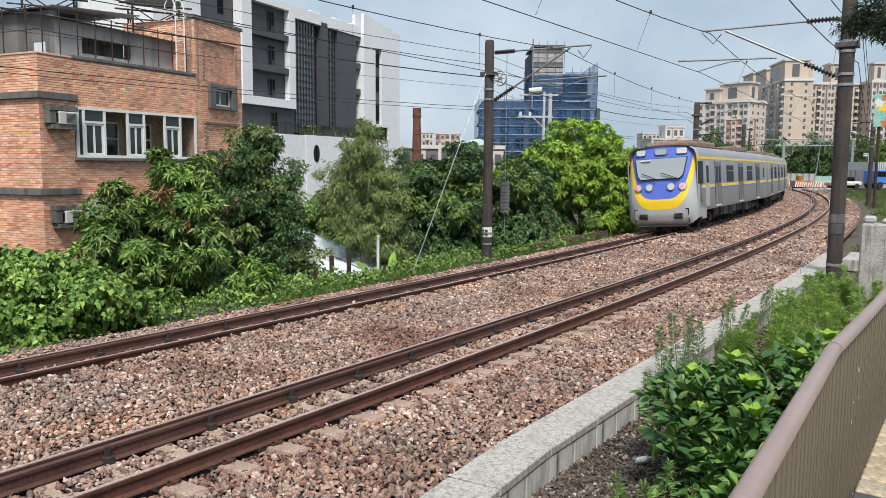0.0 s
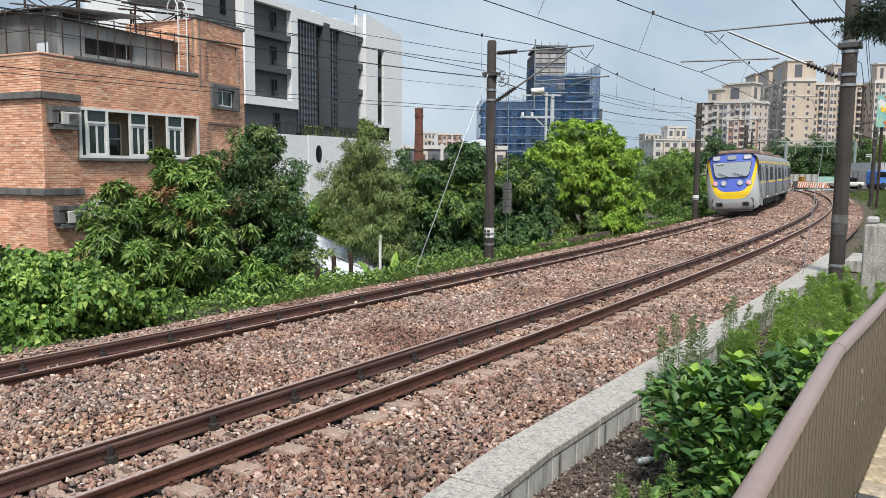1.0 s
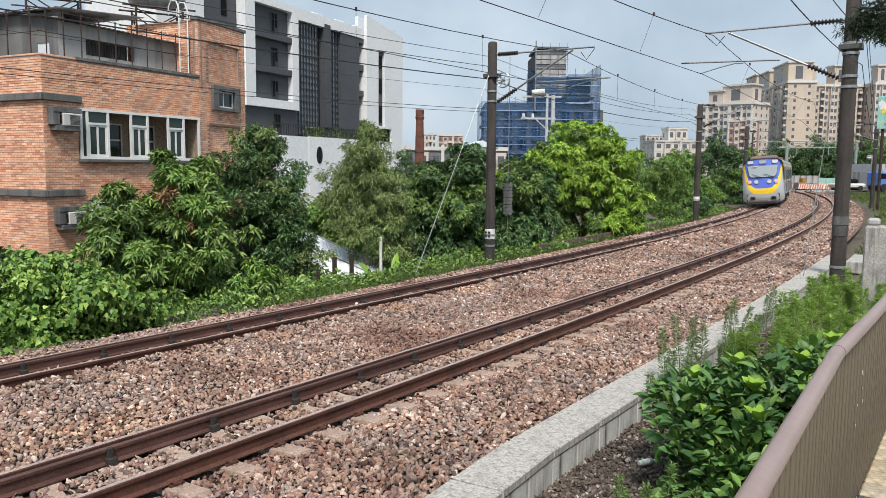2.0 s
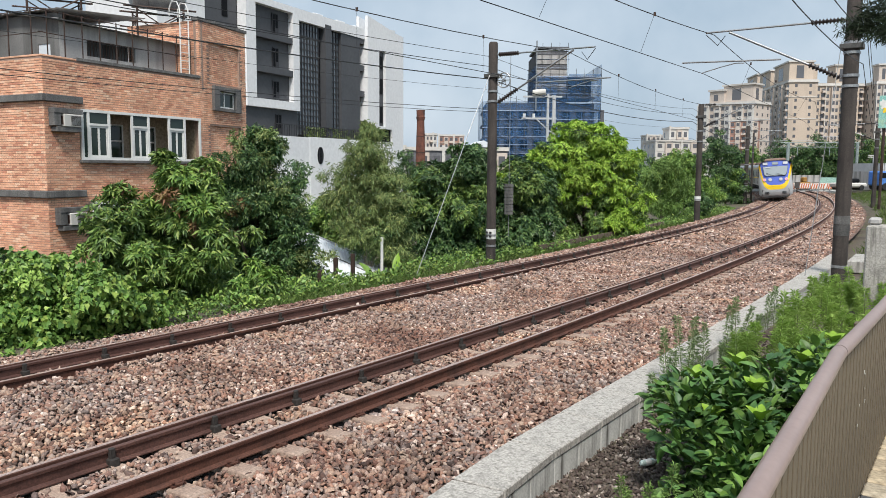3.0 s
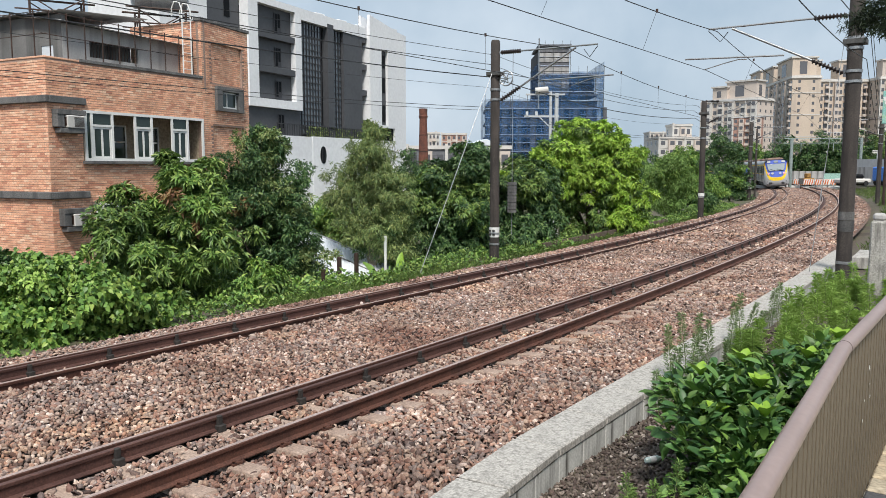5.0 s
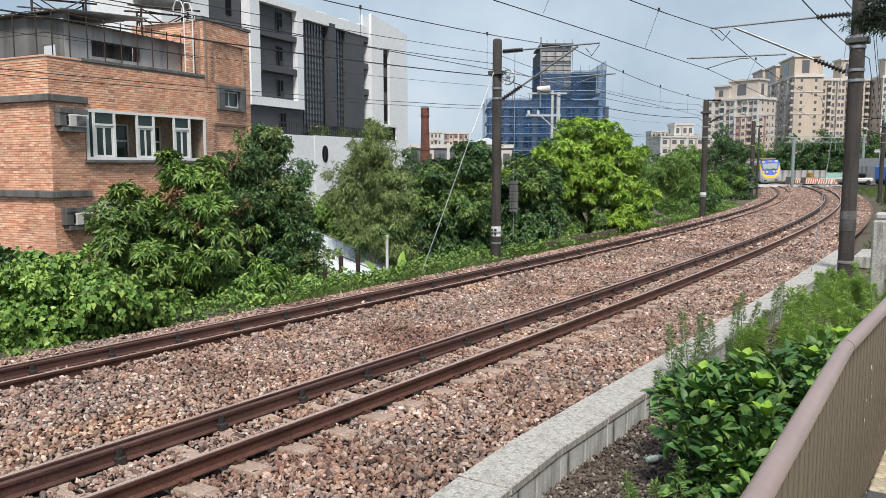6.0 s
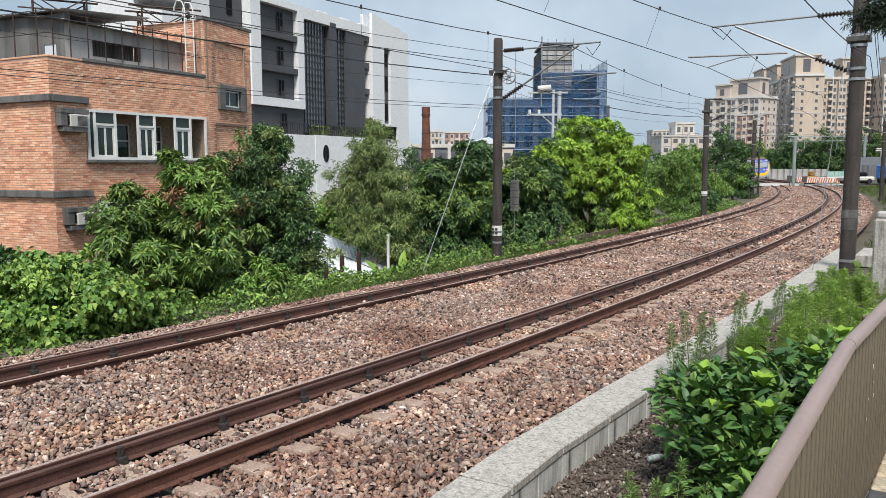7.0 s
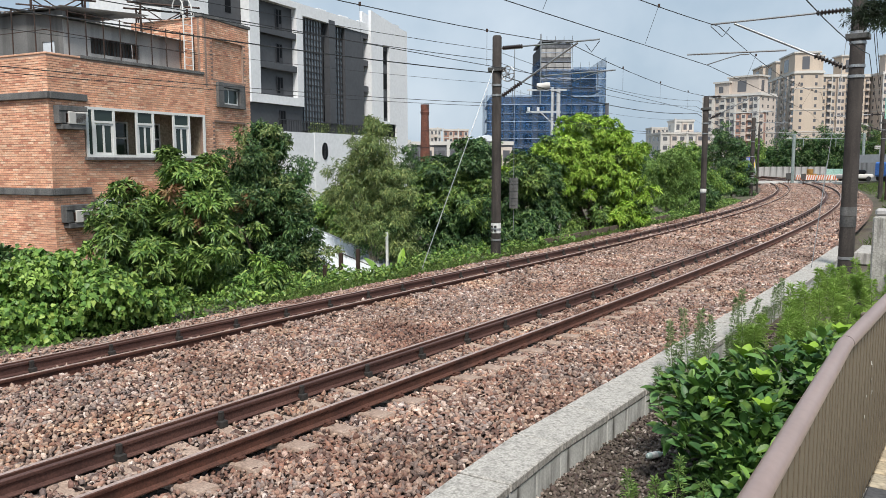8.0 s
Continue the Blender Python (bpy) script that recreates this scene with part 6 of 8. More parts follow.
def slab_block(x, y, turn, w, d, h, floors, cols, wall, bay, label, crowns, end_cols=3):
    """A far high-rise slab: front with bays, loggias and pilasters, an end wall with windows, stair towers on the roof."""
    b = thing("apartment_block", pose(x, y, -3, 0, 0, turn), label, "apartment block", "far high-rise blocks")
    fl, cw = h / floors, w / cols
    part("wall", Mesh().box(0, w, 0, d, 0, h), M[wall], b, "tiled facade")
    part("cornice", Mesh().box(-0.5, w + 0.5, -0.6, d + 0.5, h, h + 0.5).box(-0.2, w + 0.2, -0.2, d + 0.2, h + 0.5, h + 1.3), M["far_white"], b, "pale cornice")
    for k in range(cols):
        if k % 4 == 1:
            part("bay", Mesh().box(k * cw + 0.15, k * cw + cw - 0.15, -1.3, 0, 0, h - 0.6), M[bay], b, "projecting pale bay")
        elif k % 4 == 3:
            # no real recess: a flat strip coloured dark as the loggias' shade
            part("recess_shade", Mesh().box(k * cw + 0.3, k * cw + cw - 0.3, -0.03, 0.05, 1, h - 1.2), M["flat_win"], b, "flat dark strip painting the shade of a loggia stack")
        if k % 2 == 0:
            part("pilaster", Mesh().box(k * cw - 0.22, k * cw + 0.22, -0.7, 0, 0, h), M["far_white"], b)
    wm = Mesh().box(-cw * 0.27, cw * 0.27, -0.06, 0.1, 0, fl * 0.5).data("window", M["flat_win"])
    sl = Mesh().box(-cw * 0.38, cw * 0.38, -1.2, 0.0, -0.25, 0.75).data("balcony", M[bay])
    en = Mesh().box(-0.06, 0.06, -0.55, 0.55, 0, fl * 0.42).data("window", M["flat_win"])
    for f in range(floors):
        for k in range(cols):
            if k % 4 == 3:
                part("balcony", sl, None, b, m=pose((k + 0.5) * cw, 0, f * fl + 0.3))
            else:
                part("window", wm, None, b, m=pose((k + 0.5) * cw, -1.32 if k % 4 == 1 else -0.02, f * fl + fl * 0.3))
        for k in range(end_cols):
            for xx in (0, w):
                part("window", en, None, b, m=pose(xx, d * (k + 0.5) / end_cols, f * fl + fl * 0.35))
        if f % 3 == 0:
            part("floor_band", Mesh().box(-0.15, w + 0.15, -0.2, d + 0.1, f * fl - 0.2, f * fl + 0.15), M["far_white"], b)
    for x0, x1, y0, y1, ch in crowns:
        c = part("crown", Mesh().box(x0, x1, y0, y1, h + 1.3, h + ch), M[wall], b, "rooftop stair tower")
        part("cap", Mesh().box(x0 - 0.6, x1 + 0.6, y0 - 0.6, y1 + 0.6, h + ch, h + ch + 0.7), M["far_white"], c)
        part("window", Mesh().box(x0 + 0.3 * (x1 - x0), x0 + 0.6 * (x1 - x0), y0 - 0.06, y0 + 0.1, h + 2.2, h + ch - 1.5), M["flat_win"], c)
        part("window", Mesh().box(x1 - 0.1, x1 + 0.06, y0 + 0.3 * (y1 - y0), y0 + 0.6 * (y1 - y0), h + 2.2, h + ch - 1.5), M["flat_win"], c)
    return b


def build_far_town():
    slab_block(119.5, 357, -50, 27, 14, 34.5, 11, 10, "tan_p", "far_white", "pale apartment block with stepped roof towers", ((5, 12, 0.6, 8, 6.5), (11, 25, 2, 10, 8.5)))
    apartment("apartment_block", 128.5, 342, -3, -30, 12, 8, 27, "red_p", "low reddish brick apartment wing", 9, 5)
    slab_block(172, 439, -97.7, 82, 12.5, 46, 14, 24, "tan", "tan_p", "long cream apartment slab with stair towers and a plain end wall", ((6, 26, 0.4, 9, 10.0), (31, 50, 0.4, 10, 9.0), (56, 79, 0.6, 11.4, 9.5)), 2)
    slab_block(173.5, 367, 0, 27, 14, 45.5, 14, 12, "tan", "tan_p", "tall beige apartment block with stacked balconies", ((0.5, 5, 0.5, 5, 9.5), (13.5, 20, 0.5, 8, 9.5)))
    slab_block(201, 357, -3, 36, 16, 45.5, 14, 16, "tan_p", "far_white", "tall pale apartment block beyond the road", ((0.8, 5.6, 0.4, 6, 8.5), (12, 19, 0.5, 8, 8.0)))
    apartment("apartment_block", 72.5, 258, -3, 0, 20, 16, 15.0, "far_white", "low pale apartment block far off", 5, 7)
    apartment("apartment_block", 78.2, 262, 12.4, 0, 6.4, 8, 4.0, "far_white", "stepped pale roof storey", 1, 3)
    apartment("apartment_block", 68, 300, -3, 0, 8, 12, 12.5, "far_white", "small pale far building", 5, 4)
    apartment("apartment_block", 113, 420, -3, 0, 12, 12, 24, "far_white", "hazy pale far building", 7, 5)
    apartment("apartment_block", -6.2, 300, -3, 0, 5.6, 10, 18.5, "far_white", "pale far apartment tower", 7, 4)
    apartment("apartment_block", 0.2, 310, -3, 0, 10, 10, 18.5, "red_p", "dull red far apartment tower", 7, 5)
    apartment("apartment_block", 14, 330, -3, 0, 9, 10, 13.5, "far_white", "low pale far building", 5, 5)
    apartment("warehouse", -6.5, 150, -3, 0, 20, 14, 9.1, "site", "long grey low building with dark windows", 2, 8)
    sh = thing("grey_house", pose(5.4, 128, -3, 0, 0, 8), "pale grey gabled house behind the trees", "house")
    part("wall", Mesh().box(0, 4.2, 0, 8, 0, 9.2), M["grey"], sh)
    part("roof", Mesh().add([(-0.2, -0.2, 9.2), (4.4, -0.2, 9.2), (2.1, -0.2, 10.3), (-0.2, 8, 9.2), (4.4, 8, 9.2), (2.1, 8, 10.3)], [(0, 1, 2), (3, 5, 4), (0, 2, 5, 3), (1, 4, 5, 2)]), M["tin"], sh)
    ch = thing("chimney_stack", pose(-2.75, 120, -3), "old tapering red brick chimney stack", "chimney")
    part("shaft", Mesh().tube([(0, 0, 0), (0, 0, 13.0)], [0.95, 0.58], 20), M["chim"], ch, smooth=True)
    part("crown", Mesh().tube([(0, 0, 13.0), (0, 0, 13.5), (0, 0, 13.55), (0, 0, 14.6)], [0.6, 0.72, 0.62, 0.66], 20), M["chim"], ch)
    for z in (3, 5.5, 8, 10.5):
        part("iron_hoop", Mesh().tube([(0, 0, z), (0, 0, z + 0.12)], 0.965 - 0.0285 * z, 20), M["iron"], ch)


def build_shed():
    """Tin-roofed shed below the embankment."""
    A, B, C = Vector((-4.77, 29.0, 0.12)), Vector((-1.62, 27.2, -0.96)), Vector((-3.58, 24.6, -1.18))
    sh = thing("tin_shed", Matrix.Translation((B.x, B.y, -2.5)), "shed with a pale blue-white corrugated metal roof", "shed")
    o = Vector((B.x, B.y, -2.5))
    up = (B - A).cross(C - A).normalized()
    up = up if up.z > 0 else -up
    rows = [[p - o + up * 0.02 * (k % 2) for p in (A.lerp(B, t), A.lerp(B, t) + (C - A))] for k, t in enumerate(np.linspace(-0.5, 1, 61))]
    part("roof", Mesh().sheet(rows), M["tin"], sh, "corrugated metal roof")
    for q in (0.33, 0.7):
        a, b = A.lerp(B, -0.5) + (C - A) * q, B + (C - A) * q
        part("roof_joint", Mesh().tube([a - o + up * 0.025, b - o + up * 0.025], 0.022, 5), M["ledge"], sh, "dark lap joint")
    part("ridge_cap", Mesh().tube([A.lerp(B, -0.5) - o, B - o], 0.06, 6), M["galv"], sh)
    w = Mesh()
    for p, q in ((B, B + (C - A)), (A.lerp(B, -0.5) + (C - A), B + (C - A))):
        a, b = p.lerp(B - (B - A) * 0.5 + (C - A) * 0.5, 0.06) - o, q.lerp(B - (B - A) * 0.5 + (C - A) * 0.5, 0.06) - o
        w.add([(a.x, a.y, -0.4), (b.x, b.y, -0.4), (b.x, b.y, b.z - 0.05), (a.x, a.y, a.z - 0.05)], [(0, 1, 2, 3)])
    part("wall", w, M["render"], sh)


build_overhead()
build_brick_house()
build_office()
build_site_tower()
build_far_town()
build_shed()

# ---- plants ----


def lobes_points(lobes, n, rng, shell=0.72, rough=0.28, clump=30):
    """Twig tips gathered in uneven clumps over ellipsoids; returns places and outward directions."""
    lob = np.array(lobes)
    area = lob[:, 3] * lob[:, 4] + lob[:, 4] * lob[:, 5] + lob[:, 3] * lob[:, 5]
    m = max(6, n // clump)
    pick = rng.choice(len(lob), m, p=area / area.sum())
    L = lob[pick]
    d = unit(rng.normal(size=(m, 3)))
    k = np.array([1 + rough * 1.6 * noise.noise(Vector(q * 2.3) + Vector((float(i) * 7, 0, 0))) for q, i in zip(d, pick)])
    c = L[:, :3] + d * L[:, 3:] * (rng.uniform(0.62, 1.08, m) * k)[:, None]
    size = L[:, 3:].mean(1) * rng.uniform(0.22, 0.46, m)
    j = rng.integers(0, m, n)
    e = unit(rng.normal(size=(n, 3)) + (0, 0, 0.25))
    p = c[j] + e * size[j][:, None] * (1, 1, 0.7) * rng.uniform(0.5, 1.0, n)[:, None]
    out = unit(d[j] * 0.45 + e * 0.9)
    deep = rng.random(n) > shell
    inner = lob[rng.choice(len(lob), n, p=area / area.sum())]
    p = np.where(deep[:, None], inner[:, :3] + unit(rng.normal(size=(n, 3))) * inner[:, 3:] * rng.uniform(0.2, 0.8, n)[:, None], p)
    return p, out


def crown(name, lobes, twigs, per, length, width, material, seed, droop=0.25, spread=1.0, shell=0.86, rough=0.36, hang=0.25, simple=False, rosette=0.0, heart=False):
    """Leaves on twig tips: scattered round each tip, or radiating from it in a rosette."""
    rng = np.random.default_rng(seed)
    p, d = lobes_points(lobes, twigs, rng, shell, rough)
    n = twigs * per
    base = np.repeat(p, per, 0) + rng.normal(size=(n, 3)) * length * (0.12 if rosette else 0.35)
    axis = np.repeat(d, per, 0)
    way = axis * 0.35 + unit(rng.normal(size=(n, 3))) * spread + (0, 0, -hang)
    if rosette:
        tip = unit(d + (0, 0, 0.35))
        e1 = unit(np.cross(tip, rng.normal(size=(twigs, 3))))
        e2 = np.cross(tip, e1)
        a = (np.arange(n) % per) * 2.4 + rng.normal(size=n) * 0.3
        ring = np.repeat(e1, per, 0) * np.cos(a)[:, None] + np.repeat(e2, per, 0) * np.sin(a)[:, None]
        axis = np.repeat(tip, per, 0)
        way = ring * rosette + axis * rng.uniform(0.15, 0.8, n)[:, None] + rng.normal(size=(n, 3)) * 0.15 + (0, 0, -hang)
    return leaf_mesh(name, base, way, length, width, material, rng, droop=droop, simple=simple, ref=axis * 1.0 + (0, 0, 0.22), heart=heart)


def trunk_mesh(lobes, foot, r, rng):
    m = Mesh()
    c = Vector(np.mean([l[:3] for l in lobes], 0))
    z = min(l[2] - 0.5 * l[5] for l in lobes)
    fork = Vector((c.x * 0.5, c.y * 0.5, max(foot + 0.6, (foot + z) / 2)))
    m.tube([(0, 0, foot - 0.2), (fork.x * 0.4 + 0.04, fork.y * 0.4, (foot + fork.z) / 2), fork], [r * 1.25, r, r * 0.85], 10)
    for l in lobes:
        e = Vector(l[:3])
        mid = fork.lerp(e, 0.5) + Vector((rng.uniform(-0.15, 0.15), rng.uniform(-0.15, 0.15), 0.1))
        m.tube([fork, mid, e, e + Vector((0.1, 0.1, l[5] * 0.5))], [r * 0.7, r * 0.45, r * 0.25, r * 0.08], 7)
        for k in range(4):
            q = e + Vector((rng.uniform(-1, 1) * l[3], rng.uniform(-1, 1) * l[4], rng.uniform(-0.3, 0.8) * l[5])) * 0.75
            m.tube([mid.lerp(e, rng.uniform(0.2, 1)), q], [r * 0.22, r * 0.05], 5)
    return m


def tree(name, x, y, foot, lobes, leaf, label, twigs=2600, per=8, length=0.2, width=0.26, seed=1, r=0.09, extra=(), bark="bark", cat="tree", **kw):
    t = thing(name, pose(x, y, 0), label, cat)
    kw["simple"] = y > 18
    part("trunk", trunk_mesh(lobes, foot, r, random.Random(seed)), M[bark], t, "branching trunk", smooth=True)
    part("crown", crown("crown", lobes, twigs, per, length, width, LEAF[leaf], seed, **kw), None, t, "leafy crown", kind="stuff")
    for i, (lf, sub, n) in enumerate(extra):
        part("young_leaves", crown("young_leaves", sub, n, per, length, width, LEAF[lf], seed + 50 + i, **kw), None, t, "paler young leaves", kind="stuff")
    return t


def build_trees():
    # low rounded bush of vines beside the track
    b = thing("vine_bush", pose(-7.2, 14.2, 0), "rounded bush overgrown with bright green vines", "bush")
    lob = [(-1.6, 0.0, -0.16, 1.7, 1.1, 0.74), (-0.2, 0.2, 0.05, 1.2, 1.0, 0.85), (0.75, 0.6, -0.2, 0.85, 0.8, 0.68), (-3.4, -0.3, -0.3, 1.6, 1.0, 0.62), (-0.9, -0.6, -0.35, 1.4, 0.5, 0.5)]
    part("stems", trunk_mesh(lob, -0.8, 0.04, random.Random(2)), M["bark"], b)
    part("foliage", crown("foliage", lob, 9000, 5, 0.098, 0.95, LEAF["vine"], 3, heart=True, droop=0.12, spread=0.9, shell=0.92, rough=0.22, hang=0.7), None, b, "overlapping broad vine leaves", kind="stuff")
    part("young_leaves", crown("young_leaves", lob, 700, 5, 0.12, 0.5, LEAF["weed_b"], 4, droop=0.1, spread=0.8, shell=1.0, rough=0.22, hang=-0.1), None, b, "paler young leaves", kind="stuff")
    tree("mango_tree", -6.8, 19.1, -1.2, [(-0.75, 0, 1.0, 1.0, 1.0, 1.05), (0.45, 0.2, 1.75, 1.0, 0.9, 0.95), (1.1, 0.2, 0.55, 0.95, 1.0, 1.0), (-0.1, -0.4, 0.2, 1.2, 0.9, 0.85), (-1.0, 0.1, 0.35, 0.62, 0.8, 0.7), (0.1, 0.2, 2.35, 0.55, 0.55, 0.5), (0.4, 0.7, -0.5, 1.2, 0.7, 0.7)],
         "mango", "mango tree with long drooping dark leaves and reddish tips", 4200, 10, 0.20, 0.27, 11, 0.09, rosette=0.9,
         extra=(("red", [(-0.4, -0.2, 1.9, 0.8, 0.7, 0.6), (0.6, -0.6, 1.5, 0.7, 0.4, 0.6)], 55), ("vine", [(-0.4, -0.5, 0.9, 1.1, 0.7, 0.8), (0.4, -0.3, 1.8, 0.9, 0.7, 0.8)], 420)), hang=0.12)
    # the dark leaf colour here also carries the shade of the lower lobes
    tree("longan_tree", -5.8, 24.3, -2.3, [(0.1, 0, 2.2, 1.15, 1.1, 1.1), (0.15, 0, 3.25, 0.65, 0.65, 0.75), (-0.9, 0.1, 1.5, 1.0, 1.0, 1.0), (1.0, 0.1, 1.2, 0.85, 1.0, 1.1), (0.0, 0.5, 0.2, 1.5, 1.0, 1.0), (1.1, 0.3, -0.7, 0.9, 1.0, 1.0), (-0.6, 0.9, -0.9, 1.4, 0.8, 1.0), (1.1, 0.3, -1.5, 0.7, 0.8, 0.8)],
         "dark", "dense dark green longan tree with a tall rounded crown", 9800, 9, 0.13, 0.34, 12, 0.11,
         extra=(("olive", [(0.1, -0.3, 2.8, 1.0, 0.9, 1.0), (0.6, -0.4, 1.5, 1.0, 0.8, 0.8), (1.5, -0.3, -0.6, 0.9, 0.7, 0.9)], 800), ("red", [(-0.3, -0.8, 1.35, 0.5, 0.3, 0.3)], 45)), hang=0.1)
    tree("shrub", -4.7, 19.0, -0.95, [(0.1, 0, -0.3, 0.7, 0.6, 0.55), (-0.5, 0, -0.55, 0.5, 0.5, 0.4), (0.6, 0.1, -0.6, 0.45, 0.5, 0.35)], "mango", "small shrub with long green leaves at the embankment edge", 460, 10, 0.20, 0.24, 13, 0.03, rosette=0.9,
         extra=(("vine", [(0.1, -0.2, -0.15, 0.7, 0.5, 0.4)], 110), ("red", [(0.55, -0.35, -0.8, 0.2, 0.2, 0.2)], 14)), cat="shrub")
    tree("willowy_tree", -2.6, 27.1, -1.9, [(0.0, 0, 2.6, 0.95, 0.9, 1.05), (0.1, 0, 3.5, 0.5, 0.5, 0.6), (-0.75, 0.1, 1.8, 0.8, 0.8, 0.8), (0.75, 0, 1.6, 0.85, 0.85, 1.0), (0.2, -0.2, 0.6, 1.1, 0.8, 0.8), (1.0, 0, 0.0, 0.75, 0.8, 0.9), (1.25, 0.1, -0.8, 0.55, 0.6, 0.6)],
         "olive", "slender tree with fine olive-green drooping leaves", 5600, 9, 0.14, 0.20, 14, 0.07, extra=(("dark", [(0.4, -0.1, 0.3, 1.1, 0.8, 0.9), (0.6, 0.1, 1.4, 0.8, 0.7, 0.8)], 900),), bark="pale_bark", hang=0.5, droop=0.3, shell=0.75)
    tree("mango_tree", 0.5, 30.7, -1.9, [(-0.6, 0, 1.9, 1.2, 1.0, 1.1), (0.7, 0, 2.2, 1.0, 1.0, 1.1), (-1.0, 0, 0.5, 1.1, 1.0, 1.0), (0.4, -0.3, 0.5, 1.4, 1.0, 1.1), (1.0, 0, -0.3, 1.1, 0.9, 0.9), (0.9, 0.2, 3.1, 0.5, 0.5, 0.45), (-0.4, -0.4, -0.7, 1.6, 0.9, 0.8)],
         "dark", "spreading dark green mango tree behind the stay wire", 6000, 9, 0.19, 0.30, 15, 0.11, rosette=0.9, extra=(("mango", [(-0.5, -0.5, 1.6, 1.1, 0.8, 1.0), (0.5, -0.6, 1.2, 1.2, 0.7, 1.2)], 1500),), hang=0.15)
    tree("mango_tree", 3.3, 32.5, -1.6, [(0.2, 0, 2.1, 1.1, 1.0, 0.95), (-0.6, 0, 1.3, 0.9, 0.9, 0.9), (0.9, 0, 0.9, 1.0, 0.9, 1.0), (0.1, -0.3, -0.1, 1.4, 0.9, 0.9), (0.4, -0.2, -0.7, 1.5, 0.8, 0.6)],
         "dark", "mango tree with dull green leaves behind the pole", 4600, 9, 0.19, 0.30, 16, 0.1, rosette=0.9, extra=(("mango", [(0.2, -0.4, 1.9, 1.0, 0.8, 0.9)], 1000), ("bright", [(-0.5, -0.3, 2.3, 0.7, 0.6, 0.5)], 160)), hang=0.15)
    tree("bright_mango_tree", 7.0, 37.1, -1.2, [(0.0, 0, 3.9, 1.25, 1.2, 0.95), (-1.2, 0, 2.7, 1.3, 1.2, 1.15), (1.25, 0, 2.9, 1.35, 1.2, 1.1), (0.1, -0.5, 2.0, 1.5, 1.0, 1.0), (-1.3, 0, 1.1, 1.2, 1.1, 0.8), (1.7, 0, 1.0, 1.15, 1.1, 0.9), (0.2, -0.4, 0.3, 1.6, 1.0, 0.8), (1.9, 0, 0.0, 1.0, 0.9, 0.7), (-1.2, -0.2, -0.1, 1.3, 1.0, 0.8)],
         "mango", "large rounded mango tree covered in bright yellow-green new leaves", 3600, 9, 0.20, 0.30, 17, 0.15, rosette=0.85,
         extra=(("bright", [(0.0, -0.3, 3.95, 1.3, 1.2, 1.0), (-1.2, -0.3, 2.8, 1.35, 1.2, 1.2), (1.3, -0.3, 3.0, 1.4, 1.2, 1.15), (0.1, -0.8, 2.2, 1.5, 0.9, 0.9), (1.75, -0.3, 1.2, 1.1, 1.0, 0.8), (-1.0, -0.5, 1.3, 1.1, 0.8, 0.6), (1.5, -0.4, 0.1, 1.1, 0.8, 0.6)], 6000),), hang=0.12, droop=0.3, shell=0.94)
    tree("feathery_tree", 14.2, 48.8, -1.2, [(0, 0, 2.8, 1.1, 1.0, 0.7), (-0.6, 0, 1.8, 1.1, 1.0, 0.8), (0.9, 0, 1.6, 1.1, 1.0, 0.8), (0.2, 0, 0.4, 1.3, 1.0, 0.9)], "weed", "light green feathery tree beside the far track", 1700, 8, 0.22, 0.2, 18, 0.07, extra=(("vine", [(0, -0.3, 2.2, 1.2, 1, 1)], 350),), bark="pale_bark", shell=0.5, hang=0.4)
    tree("shrub", 16.8, 52.5, -0.9, [(0, 0, 0.9, 1.3, 1.0, 1.0), (0.9, 0, 0.3, 1.0, 1.0, 0.8), (-0.9, 0, 0.2, 1.0, 1.0, 0.8)], "dark", "dark rounded shrub near the second pole", 1300, 8, 0.2, 0.35, 19, 0.05, extra=(("vine", [(0, -0.4, 0.9, 1.3, 0.8, 0.9)], 260),), cat="shrub")
    tree("shrub_tree", 28.2, 75.5, -1.0, [(0, 0, 1.9, 1.6, 1.4, 1.2), (-1.0, 0, 0.8, 1.5, 1.3, 1.1), (1.1, 0, 0.7, 1.4, 1.3, 1.1), (0, -0.4, 0.0, 2.0, 1.2, 0.8)], "dark", "rounded dark green tree near the crossing", 2200, 8, 0.26, 0.3, 20, 0.1, extra=(("vine", [(0, -0.5, 1.6, 1.5, 1.0, 1.1)], 500),))
    tree("leafy_tree", 22.3, 66.0, -1.0, [(0, 0, 1.2, 1.5, 1.3, 0.9), (-1.3, 0, 0.6, 1.2, 1.1, 0.8), (1.1, 0, 0.6, 1.2, 1.1, 0.8)], "vine", "leafy light green shrub row", 1300, 8, 0.24, 0.3, 21, 0.08, cat="shrub")
    rng = random.Random(8)
